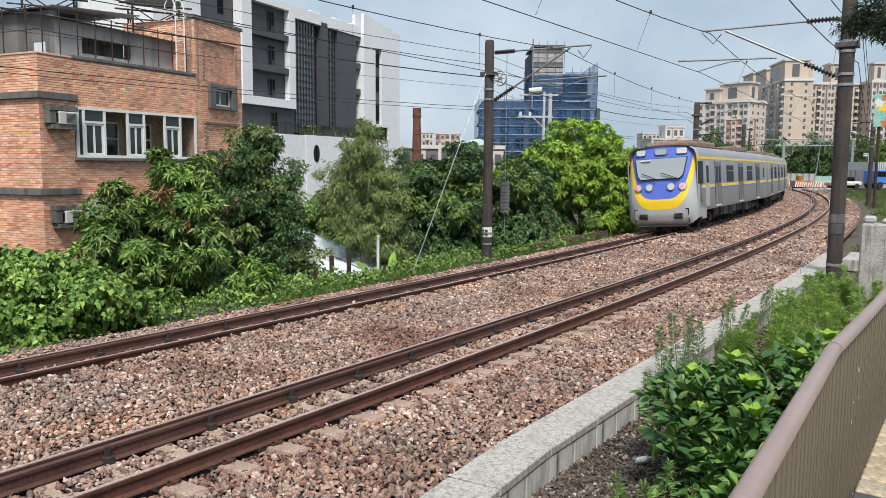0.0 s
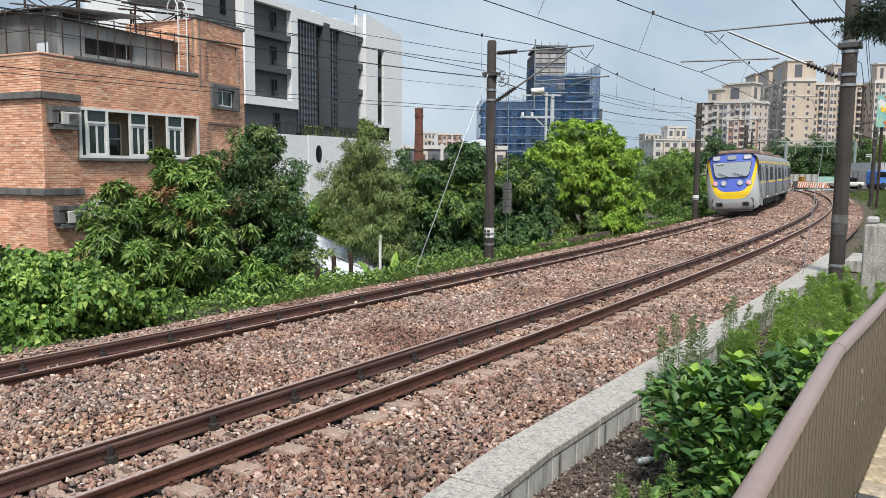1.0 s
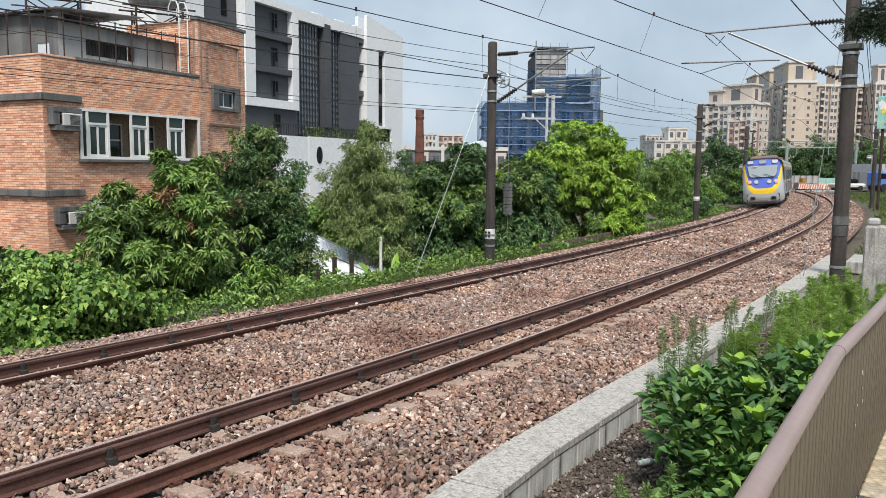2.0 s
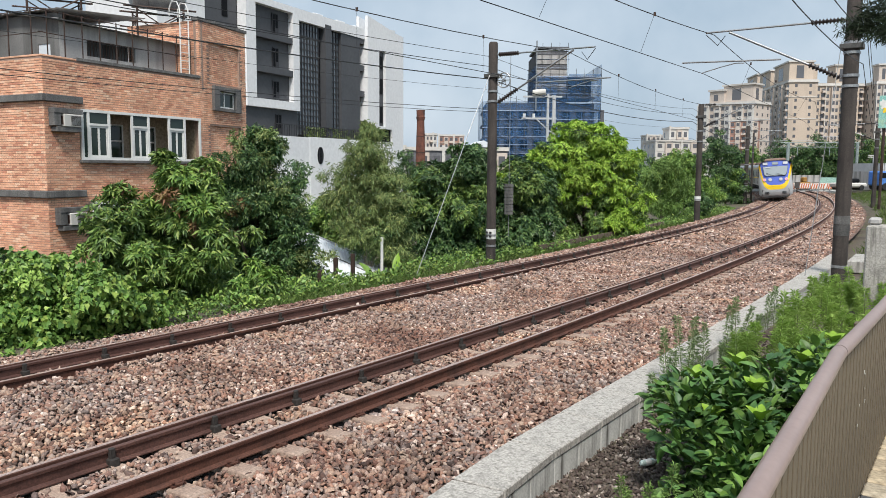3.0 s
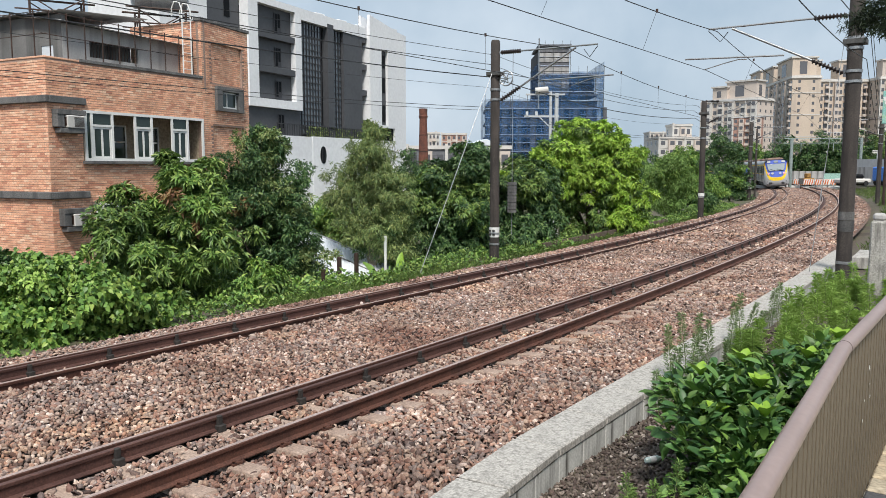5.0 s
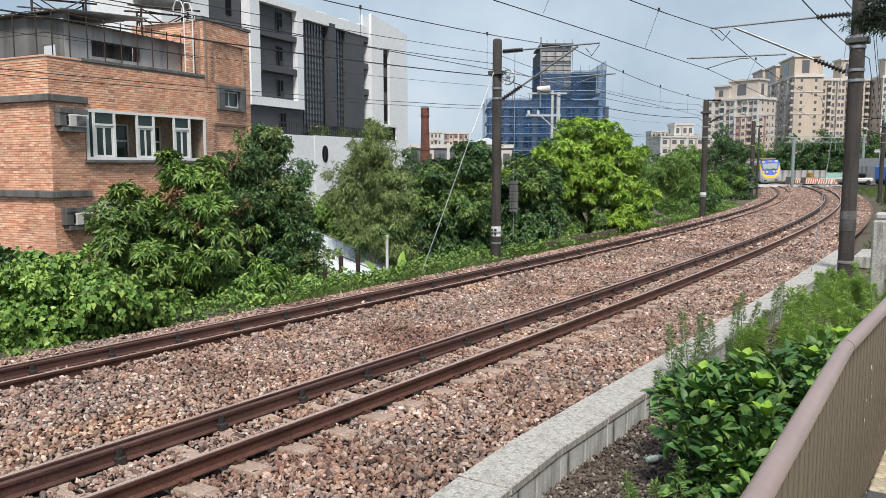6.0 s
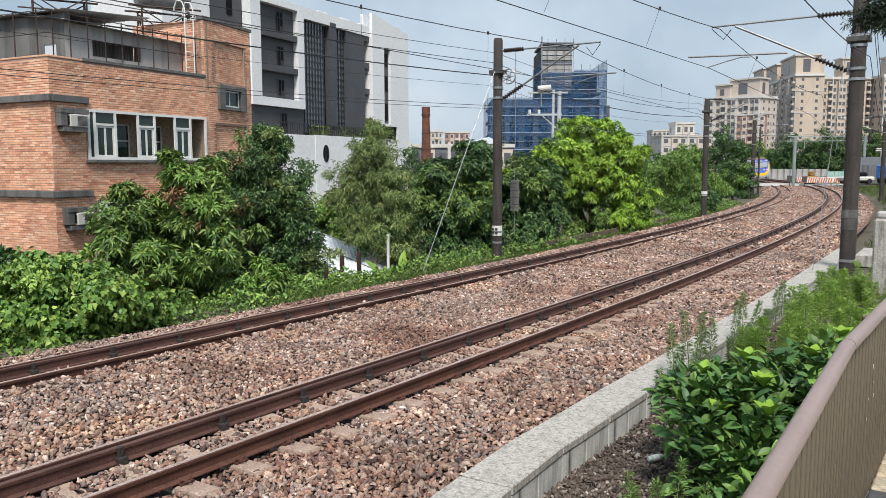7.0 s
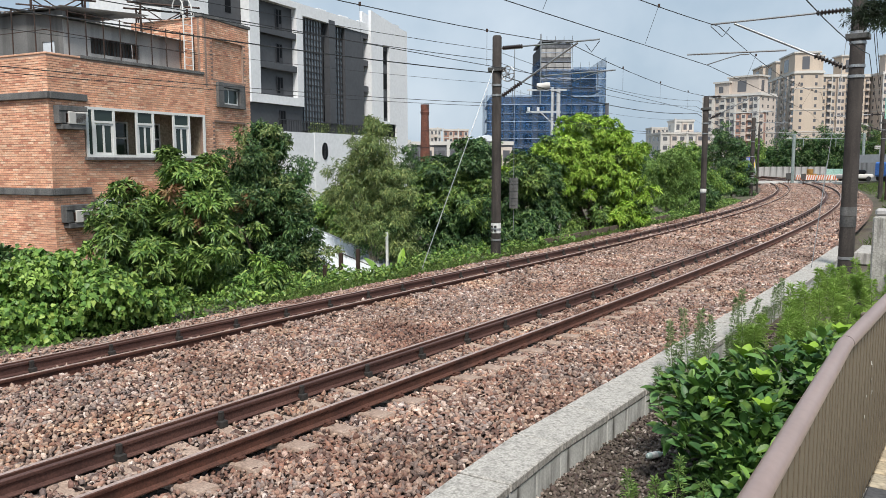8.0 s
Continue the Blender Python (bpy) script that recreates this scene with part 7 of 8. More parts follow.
    for x, y, zb, zt, w, lf, sd in ((32.8, 90, 1.5, 6.6, 2.6, "dark", 31), (19.5, 72, 0, 3.6, 2.6, "dark", 32), (69, 172, -1, 7.6, 5.0, "vine", 33), (76, 170, -1, 9.2, 5.5, "dark", 34), (83, 168, -1, 9.6, 5.5, "dark", 35), (90, 168, -1, 9.6, 5.5, "dark", 36), (97, 166, -1, 10.2, 5.5, "mango", 37), (43, 138, -1, 6.0, 4.5, "vine", 60), (47, 150, -1, 5.5, 4.0, "mango", 61), (104, 166, -1, 10.0, 5.5, "dark", 39), (-3.5, 84, -2, 4.3, 3.2, "dark", 40), (2.0, 80, -2, 3.8, 3.0, "dark", 41), (6.0, 76, -2, 4.0, 3.0, "mango", 42),
                                    (-8.0, 50, -2.5, 0.8, 3.2, "vine", 43), (-4.5, 47, -2.5, 0.4, 2.6, "mango", 44), (-10.5, 46, -2.5, 1.0, 2.4, "dark", 45), (26, 110, -1, 4.4, 4.0, "dark", 46), (-13, 22, -2.4, 0.2, 1.6, "dark", 47)):
        h = zt - zb
        lob = [(0, 0, zb + 0.68 * h, w * 0.7, w * 0.6, h * 0.32), (-w * 0.5, 0, zb + 0.42 * h, w * 0.6, w * 0.5, h * 0.32), (w * 0.5, 0, zb + 0.45 * h, w * 0.6, w * 0.5, h * 0.34), (0, -0.3, zb + 0.18 * h, w * 0.9, w * 0.5, h * 0.25)]
        far = y > 100
        tree("background_tree", x, y, zb, lob, lf, "dark leafy tree beyond the railway" if lf == "dark" else "green leafy tree beyond the railway", 2400 if far else 1500, 7, 0.5 if far else 0.3, 0.35, sd, 0.12, cat="tree")


def build_cover():
    """Low growth along the far side of the track, and grass."""
    rng = np.random.default_rng(70)
    for n, top, length, leaf, text in ((8000, 0.20, 0.10, "mango", "low creeping green plants along the embankment"), (3600, 0.30, 0.12, "vine", "scattered broad-leaved creepers along the embankment")):
        s, r = rng.uniform(-4, 60, n), -rng.uniform(6.85, 9.8, n)
        hgt = np.array([max(0.0, top + 0.5 * noise.noise((float(a) * 0.5, float(b) * 0.9, 5)) - (0.2 if -b < 7.2 else 0)) for a, b in zip(s, r)])
        base = np.array([at(a, b, ground_z(a, b) + h * q) for a, b, h, q in zip(s, r, hgt, rng.uniform(0.1, 1.0, n))])
        base = np.repeat(base, 4, 0) + rng.normal(size=(n * 4, 3)) * (0.08, 0.08, 0.04)
        way = unit(rng.normal(size=(n * 4, 3))) + (0, 0, 0.5)
        solid("ground_cover", leaf_mesh("ground_cover", base, way, length, 0.6, LEAF[leaf], rng, droop=0.15, heart=leaf == "vine", simple=True), None, text, "plants", kind="stuff")
    n = 12000
    s, r = rng.uniform(3, 48, n), -rng.uniform(6.3, 7.7, n)
    base = np.array([at(a, b, ground_z(a, b) - 0.02) for a, b in zip(s, r)])
    base = np.repeat(base, 3, 0) + rng.normal(size=(n * 3, 3)) * (0.05, 0.05, 0)
    solid("grass", leaf_mesh("grass", base, rng.normal(size=(n * 3, 3)) * 0.4 + (0, 0, 1), 0.24, 0.07, M["grass"], rng, droop=0.25, simple=True), None, "tufts of yellow-green grass beside the ballast", "grass", kind="stuff")
    n = 6000
    s, r = rng.uniform(18, 95, n), rng.uniform(3.3, 16, n)
    base = np.array([at(a, b, ground_z(a, b)) for a, b in zip(s, r)])
    base = np.repeat(base, 4, 0) + rng.normal(size=(n * 4, 3)) * (0.15, 0.15, 0)
    solid("grass", leaf_mesh("grass", base, rng.normal(size=(n * 4, 3)) * 0.4 + (0, 0, 1), 0.4, 0.09, M["grass"], rng, droop=0.2, simple=True), None, "grass bank beside the curve", "grass", kind="stuff")


def weed(name, s, r, h, label, leaf, n, seed, length=0.07, width=0.14, thick=0.16, top=False):
    """An upright weed: a stem with fine leaves all round it."""
    rng = np.random.default_rng(seed)
    w = thing(name, along(s, r, ground_z(s, r)), label, "weed", "weeds beside the kerb")
    lean = rng.normal(size=2) * 0.08
    part("stem", Mesh().tube([(0, 0, -0.05), (lean[0] * 0.4, lean[1] * 0.4, h * 0.5), (lean[0], lean[1], h)], [0.006, 0.005, 0.002], 5), M["stem"], w)
    t = rng.uniform(0.12, 1.0, n) ** 0.8
    a = rng.uniform(0, 2 * math.pi, n)
    out = np.stack([np.cos(a), np.sin(a), np.zeros(n)], -1)
    rad = thick * rng.random(n) * (1.08 - t)
    base = np.stack([lean[0] * t, lean[1] * t, h * t], -1) + out * rad[:, None]
    part("leaves", leaf_mesh("leaves", base, out * 0.8 + rng.normal(size=(n, 3)) * 0.35 + (0, 0, 0.75), length, width, LEAF[leaf], rng, droop=0.25, simple=True), None, w, "fine narrow leaves", kind="stuff")
    return w


M["stem"] = mat("green_stem", [(0.10, 0.14, 0.04), (0.16, 0.20, 0.07)], 0.7, 0, 3, 30, 0)


def big_leaf(length, width, cup):
    """One broad leaf as a mesh with its rib and curved blade."""
    rows = []
    for t in np.linspace(0, 1, 6):
        w = width * 0.5 * math.sin(math.pi * min(1, t * 0.96 + 0.03)) ** 0.75
        z = -0.25 * length * t * t
        rows.append([(x * w, t * length, z + cup * abs(x) ** 1.4 * w) for x in (-1, 0, 1)])
    return Mesh().sheet(rows)


def build_near_plants():
    # glossy broad-leaved bush by the fence
    bush = thing("broadleaf_bush", along(-1.45, 4.68, -0.35), "glossy dark green broad-leaved bush with lime young leaves", "bush")
    kinds = [big_leaf(0.15, 0.078, 0.3).data("leaf", LEAF["broad"], True), big_leaf(0.13, 0.070, 0.4).data("leaf", LEAF["broad_b"], True), big_leaf(0.16, 0.10, 0.35).data("leaf", LEAF["lime"], True)]
    rng = random.Random(21)
    lob = [(-0.1, 0.0, 0.55, 0.55, 0.7, 0.5), (0.35, 0.6, 0.7, 0.45, 0.6, 0.42), (-0.35, -0.1, 0.72, 0.38, 0.45, 0.3), (0.2, -0.6, 0.42, 0.5, 0.55, 0.42), (0.5, 0.3, 0.85, 0.35, 0.45, 0.36), (0.45, 1.0, 0.85, 0.32, 0.5, 0.34), (-0.5, 0.35, 0.6, 0.35, 0.4, 0.3), (0.75, -0.3, 0.55, 0.35, 0.7, 0.45), (-0.62, -0.1, 0.74, 0.34, 0.4, 0.26), (0.1, -1.0, 0.3, 0.45, 0.45, 0.3), (-0.25, -0.6, 0.42, 0.45, 0.5, 0.4), (0.1, 0.5, 0.75, 0.5, 0.5, 0.4)]
    part("stems", trunk_mesh(lob, -0.02, 0.02, rng), M["stem"], bush, smooth=True)
    nrng = np.random.default_rng(21)
    p, d = lobes_points(lob, 5600, nrng, 0.82, 0.25, clump=16)
    singles = 0
    joined = [Mesh(), Mesh()]
    for i, (q, o) in enumerate(zip(p, d)):
        if q[2] < 0.02:
            continue
        way = Vector(o) * 0.7 + Vector(nrng.normal(size=3)) * 0.5 + Vector((0, 0, 0.25))
        m = Matrix.Translation(q) @ way.to_track_quat("Y", "Z").to_matrix().to_4x4() @ pose(0, 0, 0, 0, nrng.uniform(-40, 40), 0) @ Matrix.Scale(nrng.uniform(0.6, 1.2), 4)
        if singles < 260 and o[2] > 0.1 and q[2] > 0.6:
            part("leaf", kinds[0 if singles % 3 else 1], None, bush, m=m)
            singles += 1
        else:
            src = kinds[i % 2]
            joined[i % 2].add([m @ v.co for v in src.vertices], [tuple(f.vertices) for f in src.polygons])
    for k, j in enumerate(joined):
        ob = part("foliage", j, LEAF["broad"] if k == 0 else LEAF["broad_b"], bush, "inner leaves", smooth=True, kind="stuff")
    for x, y, z, n in ((0.42, 1.25, 1.22, 5), (0.02, -0.2, 1.0, 6), (-0.25, 0.25, 1.1, 4), (-0.55, -0.1, 1.0, 3), (-0.25, -0.55, 0.78, 4), (0.3, 0.5, 1.15, 5), (0.15, -0.6, 0.86, 4), (-0.45, -0.3, 0.7, 3), (0.5, -0.15, 0.98, 4)):
        for k in range(n):
            a = 2 * math.pi * k / n + x
            way = Vector((math.cos(a) * 0.5, math.sin(a) * 0.5, 0.8))
            part("young_leaf", kinds[2], None, bush, "lime green young leaf", m=Matrix.Translation((x, y, z)) @ way.to_track_quat("Y", "Z").to_matrix().to_4x4() @ pose(0, 0, 0, 0, rng.uniform(-30, 30), 0))
    rng = random.Random(4)
    sd = 100
    for s, r, h in ((0.7, 3.12, 1.0), (1.0, 3.22, 1.15), (1.3, 3.15, 1.05), (0.3, 3.25, 0.85), (1.7, 3.1, 0.8), (1.5, 3.3, 0.95), (3.2, 3.15, 0.95), (3.6, 3.2, 1.05), (3.9, 3.15, 0.85), (5.9, 3.15, 0.8), (6.4, 3.2, 0.85), (0.0, 3.2, 0.6), (2.4, 3.4, 0.5), (4.6, 3.2, 0.6)):
        weed("tall_weed", s, r, h, "tall grey-green horseweed with fine leaves", "weed_g", 520, sd, 0.075, 0.060, 0.10)
        sd += 1
    for k in range(80):
        s, r = rng.uniform(1.6, 10.5), rng.uniform(3.35, 5.1)
        weed("bright_weed", s, r, rng.uniform(0.45, 0.85), "bright green feathery goldenrod weed", "weed_b", 340, sd, 0.12, 0.075, 0.15)
        sd += 1
    for s, r, h in ((-3.4, 4.2, 0.62), (-3.25, 4.45, 0.75), (-3.55, 4.6, 0.5), (-3.7, 4.85, 0.62), (-3.0, 4.3, 0.5), (-3.9, 4.4, 0.4), (-2.9, 4.0, 0.35), (-4.1, 4.7, 0.5), (-3.6, 4.3, 0.6), (-3.3, 4.75, 0.65), (-3.8, 4.65, 0.45), (-4.3, 4.5, 0.4)):
        weed("young_weed", s, r, h, "young bright green weed spike on dark soil", "weed", 260, sd, 0.06, 0.13, 0.12)
        sd += 1
    # dark twigs hanging in at the top from a tree behind the fence
    ov = thing("overhanging_tree", pose(4.22, 7.6, 3.95), "dark needle-leaved tree reaching over the fence", "tree")
    lob = [(0.15, 0, 0.12, 0.30, 0.4, 0.2), (0.55, 0.0, -0.05, 0.3, 0.4, 0.32), (0.5, 0.1, -0.4, 0.12, 0.2, 0.16)]
    part("trunk", Mesh().tube([(3.25, 0.4, -3.1), (3.1, 0.4, -1.0), (2.6, 0.3, 0.6), (1.6, 0.2, 0.8), (0.7, 0.1, 0.25), (0.1, 0, 0.1)], [0.12, 0.10, 0.07, 0.03, 0.015, 0.006], 8).tube([(0.7, 0.1, 0.25), (0.55, 0.1, -0.4)], [0.012, 0.004], 5), M["bark"], ov)
    part("needles", crown("needles", lob, 1500, 8, 0.075, 0.14, LEAF["shade"], 77, droop=0.1, spread=0.9), None, ov, "dark narrow leaves", kind="stuff")
    # banana leaves by the shed
    bn = thing("banana_plant", along(10.2, -8.9, -0.85), "young banana plant with upright pale green leaves", "plant")
    for x, y, rz, h, tilt in ((0.0, 0.2, 20, 0.75, 80), (-0.3, -0.6, 70, 0.9, 40), (0.1, -0.4, -60, 0.8, 45)):
        part("banana_leaf", big_leaf(h, 0.26, 0.25), LEAF["lime"] if tilt > 70 else LEAF["vine"], bn, "broad banana leaf", smooth=True, m=pose(x, y, 0.05, tilt, 0, rz))


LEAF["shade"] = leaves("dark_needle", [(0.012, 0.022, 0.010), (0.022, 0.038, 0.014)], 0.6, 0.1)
LEAF["weed_g"] = leaves("grey_green_weed_leaf", [(0.23, 0.34, 0.14), (0.31, 0.42, 0.19), (0.40, 0.51, 0.25)], 0.6, 0.9)
LEAF["broad_b"] = leaves("broad_leaf_light", [(0.045, 0.10, 0.024), (0.075, 0.15, 0.032), (0.13, 0.22, 0.042)], 0.45, 0.25)

# ---- the crossing at the bend, the right-hand side, small things ----


def build_crossing():
    rd = Mesh().sheet([[at(s, r, 0.02 if -5.5 < r < 1.5 else 0.0) + Vector((0, 0, z)) for r in (-30, -12, -7, -5.3, -2, 1.2, 3, 8, 20)] for s, z in ((106, -0.25), (106.3, 0.0), (112, 0.0), (112.3, -0.25))])
    solid("crossing_road", rd, M["pale_road"], "pale concrete road across both tracks", "road", kind="structure")
    wl = thing("concrete_wall", Matrix(), "grey weathered concrete wall behind the crossing", "wall", kind="structure")
    for k in range(11):
        part("wall_panel", Mesh().box(0, 1.2, 0, 0.15, 0, 2.3, 0.02), M["render"], wl, m=pose(62.2 + k * 1.22, 152.0 + 0.05 * (k % 2), -0.5))
    gt = thing("gantry", pose(47.1, 104, -0.2, 0, 0, -8), "pale green lattice gantry over the crossing", "gantry")
    part("post", Mesh().tube([(0, 0, 0), (0, 0, 6.6)], 0.21, 12), M["pale_green"], gt, "pale green steel post", smooth=True)
    tr = Mesh().tube([(-1, 0, 6.6), (9, 0, 6.6)], 0.05, 5).tube([(-1, 0, 6.0), (9, 0, 6.0)], 0.05, 5)
    for k in range(12):
        tr.tube([(-1 + k * 0.83, 0, 6.0 + 0.6 * (k % 2)), (-1 + (k + 1) * 0.83, 0, 6.6 - 0.6 * (k % 2))], 0.03, 4)
    part("lattice_beam", tr, M["pale_green"], gt, "lattice beam")
    part("post", Mesh().tube([(8.8, 0, 0), (8.8, 0, 6.6)], 0.18, 10), M["pale_green"], gt, "pale green steel post")
    for x in (1.2, 5.3):
        part("drop_arm", Mesh().tube([(x, 0, 6.0), (x, 0, 4.9)], 0.05, 5), M["pale_green"], gt)
    for i, (x, y, w, rz) in enumerate(((48.2, 104.2, 2.2, -4), (50.3, 103.7, 1.9, -10), (52.2, 102.9, 1.9, -22), (49.2, 107.5, 2.4, 6), (52.2, 106.5, 2.2, -8))):
        bar = thing("road_barrier", pose(x, y, 0.0, 0, 0, rz), "orange and white striped road barrier", "barrier", "striped barriers")
        part("board", Mesh().box(0, w, 0, 0.12, 0.25, 0.95, 0.02), M["plate"], bar, "white board")
        for k in range(int(w / 0.3)):
            x0 = k * 0.3
            part("stripe", Mesh().add([(x0, -0.006, 0.26), (x0 + 0.15, -0.006, 0.26), (x0 + 0.30, -0.006, 0.94), (x0 + 0.15, -0.006, 0.94)], [(0, 1, 2, 3)]), M["orange"], bar, "orange stripe")
        for k in (0.2, w - 0.2):
            part("leg", Mesh().box(k - 0.05, k + 0.05, -0.15, 0.25, 0.0, 0.25), M["galv"], bar)
    mc = thing("yellow_machine", pose(50.0, 106.0, 0, 0, 0, 10), "small yellow roadwork machine behind the barriers", "machine")
    part("body", Mesh().box(0, 1.6, 0, 1.0, 0.3, 1.1, 0.1), M["ochre"], mc)
    part("hood", Mesh().box(0.5, 1.1, 0.1, 0.9, 1.1, 1.75, 0.1), M["ochre"], mc)
    part("tyre", Mesh().tube([(0.3, -0.05, 0.3), (0.3, 1.05, 0.3)], 0.3, 14), M["black"], mc)
    part("tyre", Mesh().tube([(1.3, -0.05, 0.3), (1.3, 1.05, 0.3)], 0.3, 14), M["black"], mc)
    fe = thing("site_fence", pose(55.6, 112, 0, 0, 0, -6), "pale green metal hoarding along the road", "fence")
    for k in range(12):
        part("panel", Mesh().box(k * 1.0, k * 1.0 + 0.97, 0, 0.04, 0.1, 1.7), M["pale_green2"], fe)
    for s, r, h in ((98, -3.0, 1.5), (99, -1.2, 1.4)):
        sg = thing("trackside_signal", along(s, r, -0.2), "short dark trackside marker post", "signal")
        part("post", Mesh().tube([(0, 0, 0), (0, 0, h)], 0.05, 8), M["iron"], sg)
        part("box", Mesh().box(-0.3, 0.3, -0.12, 0.12, h * 0.45, h, 0.03), M["box_grey"], sg)
    for x, y, h in ((54.8, 97.0, 4.6), (55.6, 98.5, 4.4)):
        lp = thing("lamp_post", pose(x, y, 0), "thin grey lamp post near the crossing", "lamp post", "lamp posts")
        part("mast", Mesh().tube([(0, 0, -0.3), (0, 0, h)], [0.09, 0.06], 8), M["grey"], lp)
        part("head", Mesh().box(-0.7, 0.05, -0.1, 0.1, h - 0.05, h + 0.08, 0.03), M["far_white"], lp, "pale lamp head")
    sgn = thing("blue_banner", along(92, -8.0, 0.2), "blue and white banner on a post beside the line", "banner")
    part("cloth", Mesh().sheet([[(0.0 + 0.1 * math.sin(z * 3), 0, z), (0.7 + 0.08 * math.sin(z * 3 + 1), 0.05, z)] for z in np.linspace(0.4, 2.3, 8)]), M["blue"], sgn)
    part("post", Mesh().tube([(0, 0, -0.6), (0, 0, 2.5)], 0.04, 6), M["galv"], sgn)
    bb = thing("mural_sign", pose(31.5, 55.5, 3.3, 0, 0, -28), "turquoise sign painted with yellow flower shapes", "sign")
    part("panel", Mesh().box(0, 2.6, 0, 0.12, 2.4, 4.7, 0.02), M["mural"], bb)
    rng = random.Random(3)
    for k in range(11):
        x, z, q = rng.uniform(0.2, 2.3), rng.uniform(2.6, 4.5), rng.uniform(0.14, 0.34)
        pts = [(x + q * (1 + 0.3 * math.sin(5 * a)) * math.cos(a), -0.005 - 0.001 * k, z + q * (1 + 0.3 * math.sin(5 * a)) * math.sin(a)) for a in np.linspace(0, 2 * math.pi, 26, endpoint=False)]
        part("painted_shape", Mesh().add(pts, [tuple(range(26))]), M[("yellow", "yellow", "plate", "orange", "ink")[k % 5]], bb)
    part("post", Mesh().tube([(0.4, 0.2, -3.4), (0.4, 0.2, 4.4)], 0.1, 8), M["iron"], bb)
    part("post", Mesh().tube([(2.2, 0.2, -3.4), (2.2, 0.2, 4.4)], 0.1, 8), M["iron"], bb)
    tk = thing("truck", pose(51.3, 90.5, 0.45, 0, 0, 12), "parked blue and white flatbed truck", "truck")
    part("cab", Mesh().box(0, 1.7, -1.0, 1.0, 0.5, 2.2, 0.15), M["truck_blue"], tk, "blue cab")
    part("windscreen", Mesh().box(0.1, 1.5, -1.02, -0.98, 1.4, 2.0), M["win"], tk)
    part("bed", Mesh().box(1.8, 5.2, -1.0, 1.0, 0.6, 1.5, 0.05), M["far_white"], tk, "white flatbed")
    for x in (0.7, 4.2):
        part("wheel", Mesh().tube([(x, -1.05, 0.4), (x, 1.05, 0.4)], 0.4, 16), M["black"], tk)
    cr = thing("parked_car", pose(46.5, 90.5, 0.42, 0, 0, 5), "parked pale silver car", "car")
    part("body", Mesh().box(0, 3.8, -0.8, 0.8, 0.3, 0.85, 0.15), M["far_white"], cr)
    part("cabin", Mesh().box(0.8, 3.0, -0.7, 0.7, 0.8, 1.35, 0.2), M["win"], cr)
    for x in (0.7, 3.1):
        part("wheel", Mesh().tube([(x, -0.82, 0.3), (x, 0.82, 0.3)], 0.3, 14), M["black"], cr)
    hu = thing("roadside_shed", pose(53.5, 93.5, 0.4, 0, 0, 8), "low shed with a grey corrugated roof edge", "shed")
    part("wall", Mesh().box(0, 9, 0, 5, 0, 2.2), M["render"], hu)
    for k in range(30):
        part("roof_rib", Mesh().box(k * 0.3, k * 0.3 + 0.2, -0.25, 5.2, 2.2, 3.2), M["grey"], hu)


M["pale_road"] = mat("pale_road_concrete", [(0.34, 0.33, 0.31), (0.44, 0.43, 0.41)], 0.9, 0, 0.6, 10, 0.2, 0.01)
M["ochre"] = mat("dirty_ochre_paint", [(0.26, 0.13, 0.03), (0.36, 0.20, 0.05)], 0.7, 0, 2, 20, 0.1, 0.01)
M["pale_green"] = mat("pale_green_steel", [(0.22, 0.27, 0.26), (0.28, 0.33, 0.32)], 0.6, 0.1, 1, 10, 0.05, 0.003)
M["pale_green2"] = mat("mint_hoarding", [(0.28, 0.46, 0.40), (0.34, 0.52, 0.46)], 0.6, 0, 1, 10, 0.05, 0.003)
M["orange"] = mat("orange_stripe", [(0.55, 0.12, 0.03), (0.62, 0.16, 0.04)], 0.6, 0, 2, 20, 0)
M["mural"] = mat("turquoise_paint", [(0.12, 0.40, 0.42), (0.25, 0.50, 0.45), (0.45, 0.55, 0.30)], 0.7, 0, 1.2, 20, 0)
M["truck_blue"] = mat("truck_blue_paint", [(0.05, 0.16, 0.50), (0.08, 0.22, 0.58)], 0.4, 0, 1, 10, 0)
M["bottle"] = glass("clear_bottle", (0.45, 0.55, 0.52), 0.2)


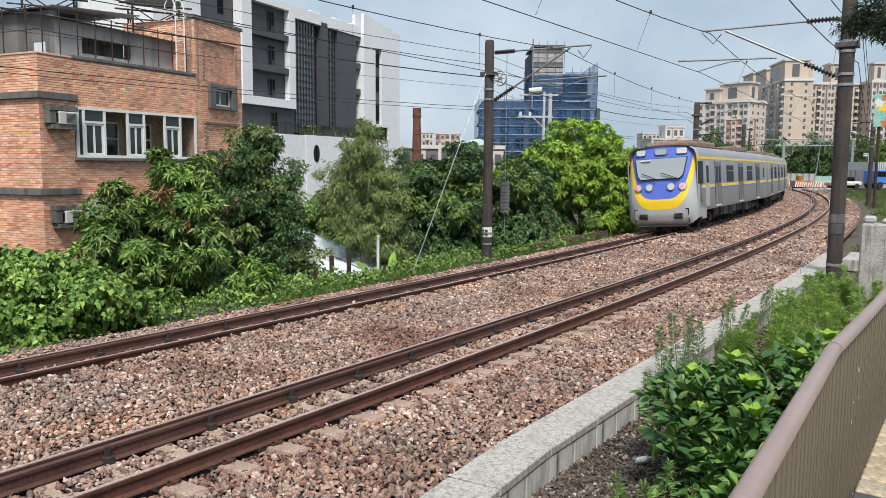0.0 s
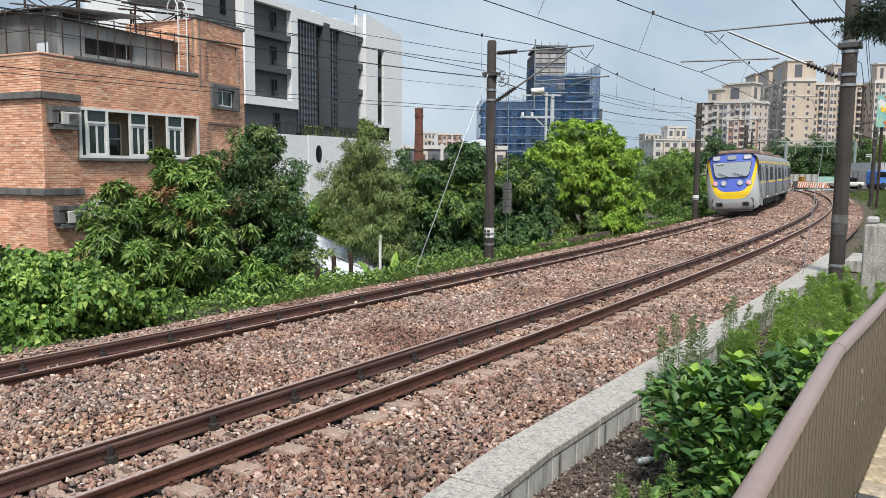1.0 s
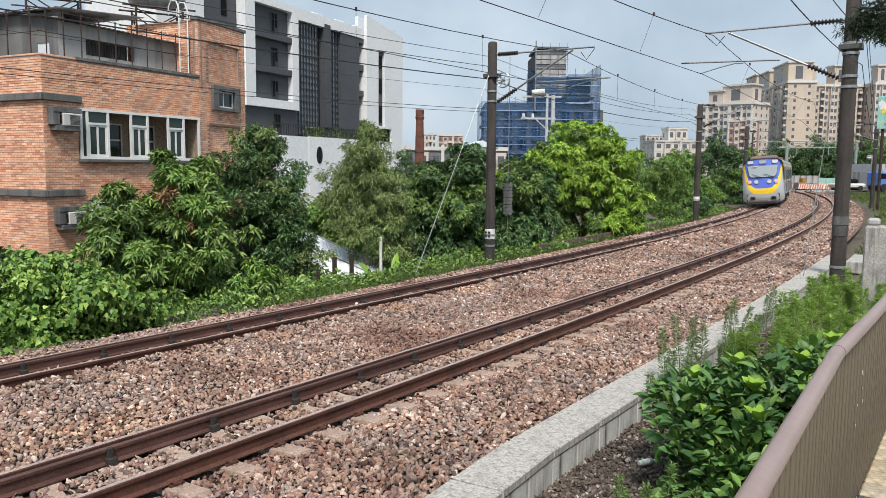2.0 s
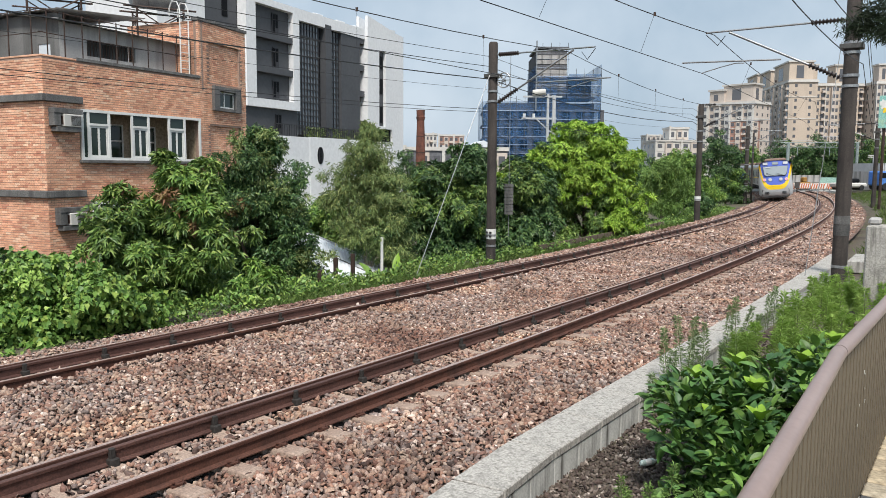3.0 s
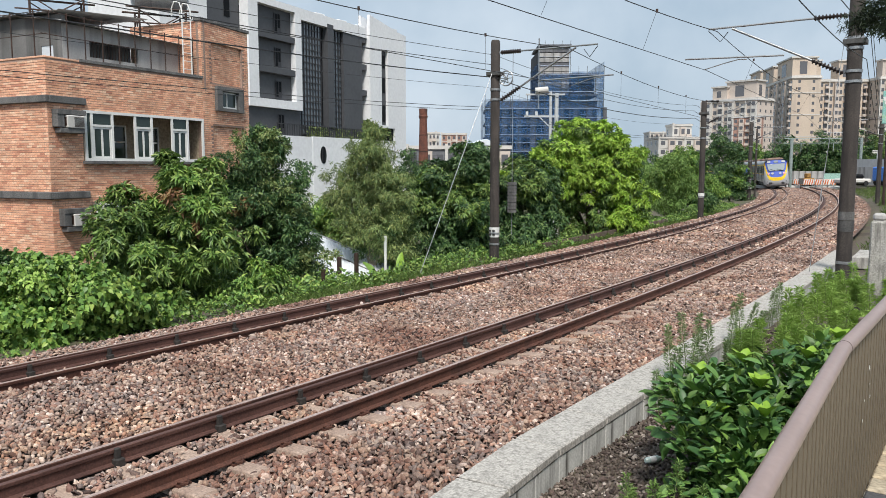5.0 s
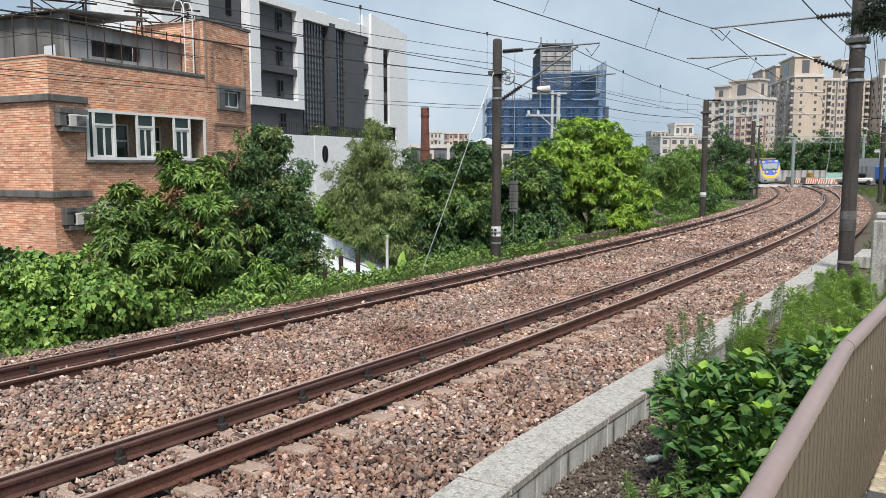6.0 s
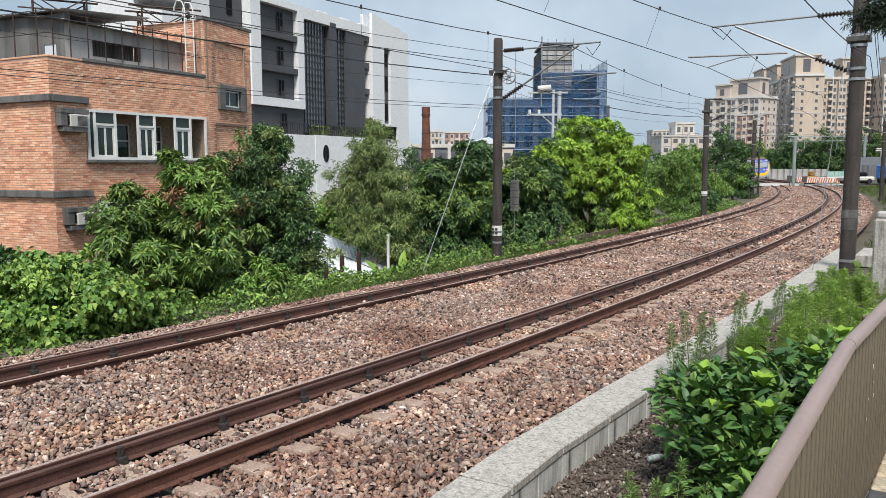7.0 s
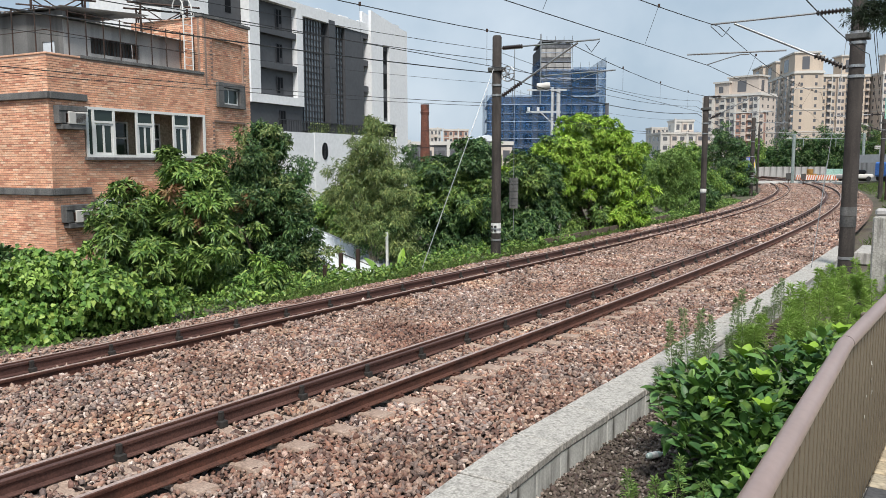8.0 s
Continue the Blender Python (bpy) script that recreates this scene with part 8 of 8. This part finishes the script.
def build_small_things():
    # square concrete post with rubble on top, behind the weeds
    cp = thing("concrete_post", along(8.0, 4.83, -0.35), "broken square concrete post streaked with dark stains", "post")
    part("shaft", Mesh().box(-0.32, 0.32, -0.3, 0.3, 0, 1.95, 0.03), M["kerb"], cp)
    for k, (x, y, w, h) in enumerate(((-0.2, 0.0, 0.22, 0.14), (0.1, 0.05, 0.2, 0.1), (0.22, -0.12, 0.14, 0.2))):
        part("rubble", Mesh().box(x - w / 2, x + w / 2, y - 0.1, y + 0.12, 1.95, 1.95 + h, 0.04), M["render"], cp)
    lb = thing("concrete_block", along(17.5, 3.7, -0.35), "low pale concrete cable trough lid", "block")
    part("lid", Mesh().box(-0.4, 0.5, -1.2, 1.2, 0.0, 0.35, 0.02), M["kerb"], lb)
    bt = thing("plastic_bottle", along(-1.55, 3.62, -0.31, 60), "crushed clear plastic bottle lying on dark gravel", "bottle")
    part("body", Mesh().tube([(0, 0, 0), (0.02, 0, 0), (0.15, 0, 0), (0.19, 0, 0), (0.20, 0, 0), (0.225, 0, 0)], [0.02, 0.032, 0.033, 0.016, 0.013, 0.013], 14), M["bottle"], bt, smooth=True)
    part("cap", Mesh().tube([(0.225, 0, 0), (0.245, 0, 0)], 0.015, 12), M["plate"], bt)
    part("label_band", Mesh().tube([(0.05, 0, 0), (0.12, 0, 0)], 0.0338, 14), M["plate"], bt, "white paper band")
    for s, r, q, lab in ((-3.75, 3.75, 0.13, "smooth rounded brown stone"), (-3.9, 3.5, 0.05, "small orange-brown stone"), (-2.6, 4.25, 0.04, "small pinkish stone")):
        bm = bmesh.new()
        bmesh.ops.create_icosphere(bm, subdivisions=3, radius=q)
        for v in bm.verts:
            v.co = Vector((v.co.x * 1.2, v.co.y * 0.9, v.co.z * 0.55)) * (1 + 0.15 * noise.noise(v.co * 9))
        me = bpy.data.meshes.new("stone")
        bm.to_mesh(me)
        bm.free()
        me.materials.append(M["sleeper"])
        me.shade_smooth()
        solid("stone", me, None, lab + " on dark gravel", "stone", m=along(s, r, -0.34 + q * 0.3))
    for s, r, h in ((8.05, -9.35, 0.62), (9.3, -9.75, 0.6), (7.2, -9.2, 0.35)):
        st = solid("timber_stump", Mesh().box(-0.055, 0.055, -0.055, 0.055, 0, h + 0.3, 0.012), M["iron"], "short dark weathered timber post", "post", "fence stumps", m=along(s, r, -0.95, 10))
    pl = thing("white_post", along(11.45, -10.27, -1.2), "white plastic pipe standing in the undergrowth", "pipe")
    part("pipe", Mesh().tube([(0, 0, 0), (0, 0, 1.5)], 0.05, 10), M["plate"], pl)
    # board edging behind the ballast
    ed = thing("timber_edging", Matrix(), "row of dark upright boards holding the bank", "edging", kind="structure")
    bd = Mesh().box(-0.03, 0.03, 0.0, 0.27, -0.4, 0.28, 0.01).data("board", M["bark"])
    for k in range(60):
        part("board", bd, None, ed, m=along(17.5 + k * 0.29, -7.3 - 0.02 * (k % 3), -0.55 + 0.05 * noise.noise((k, 0, 0)), 2 * noise.noise((k, 4, 0))))


build_trees()
build_cover()
build_near_plants()
build_crossing()
build_small_things()


motions()
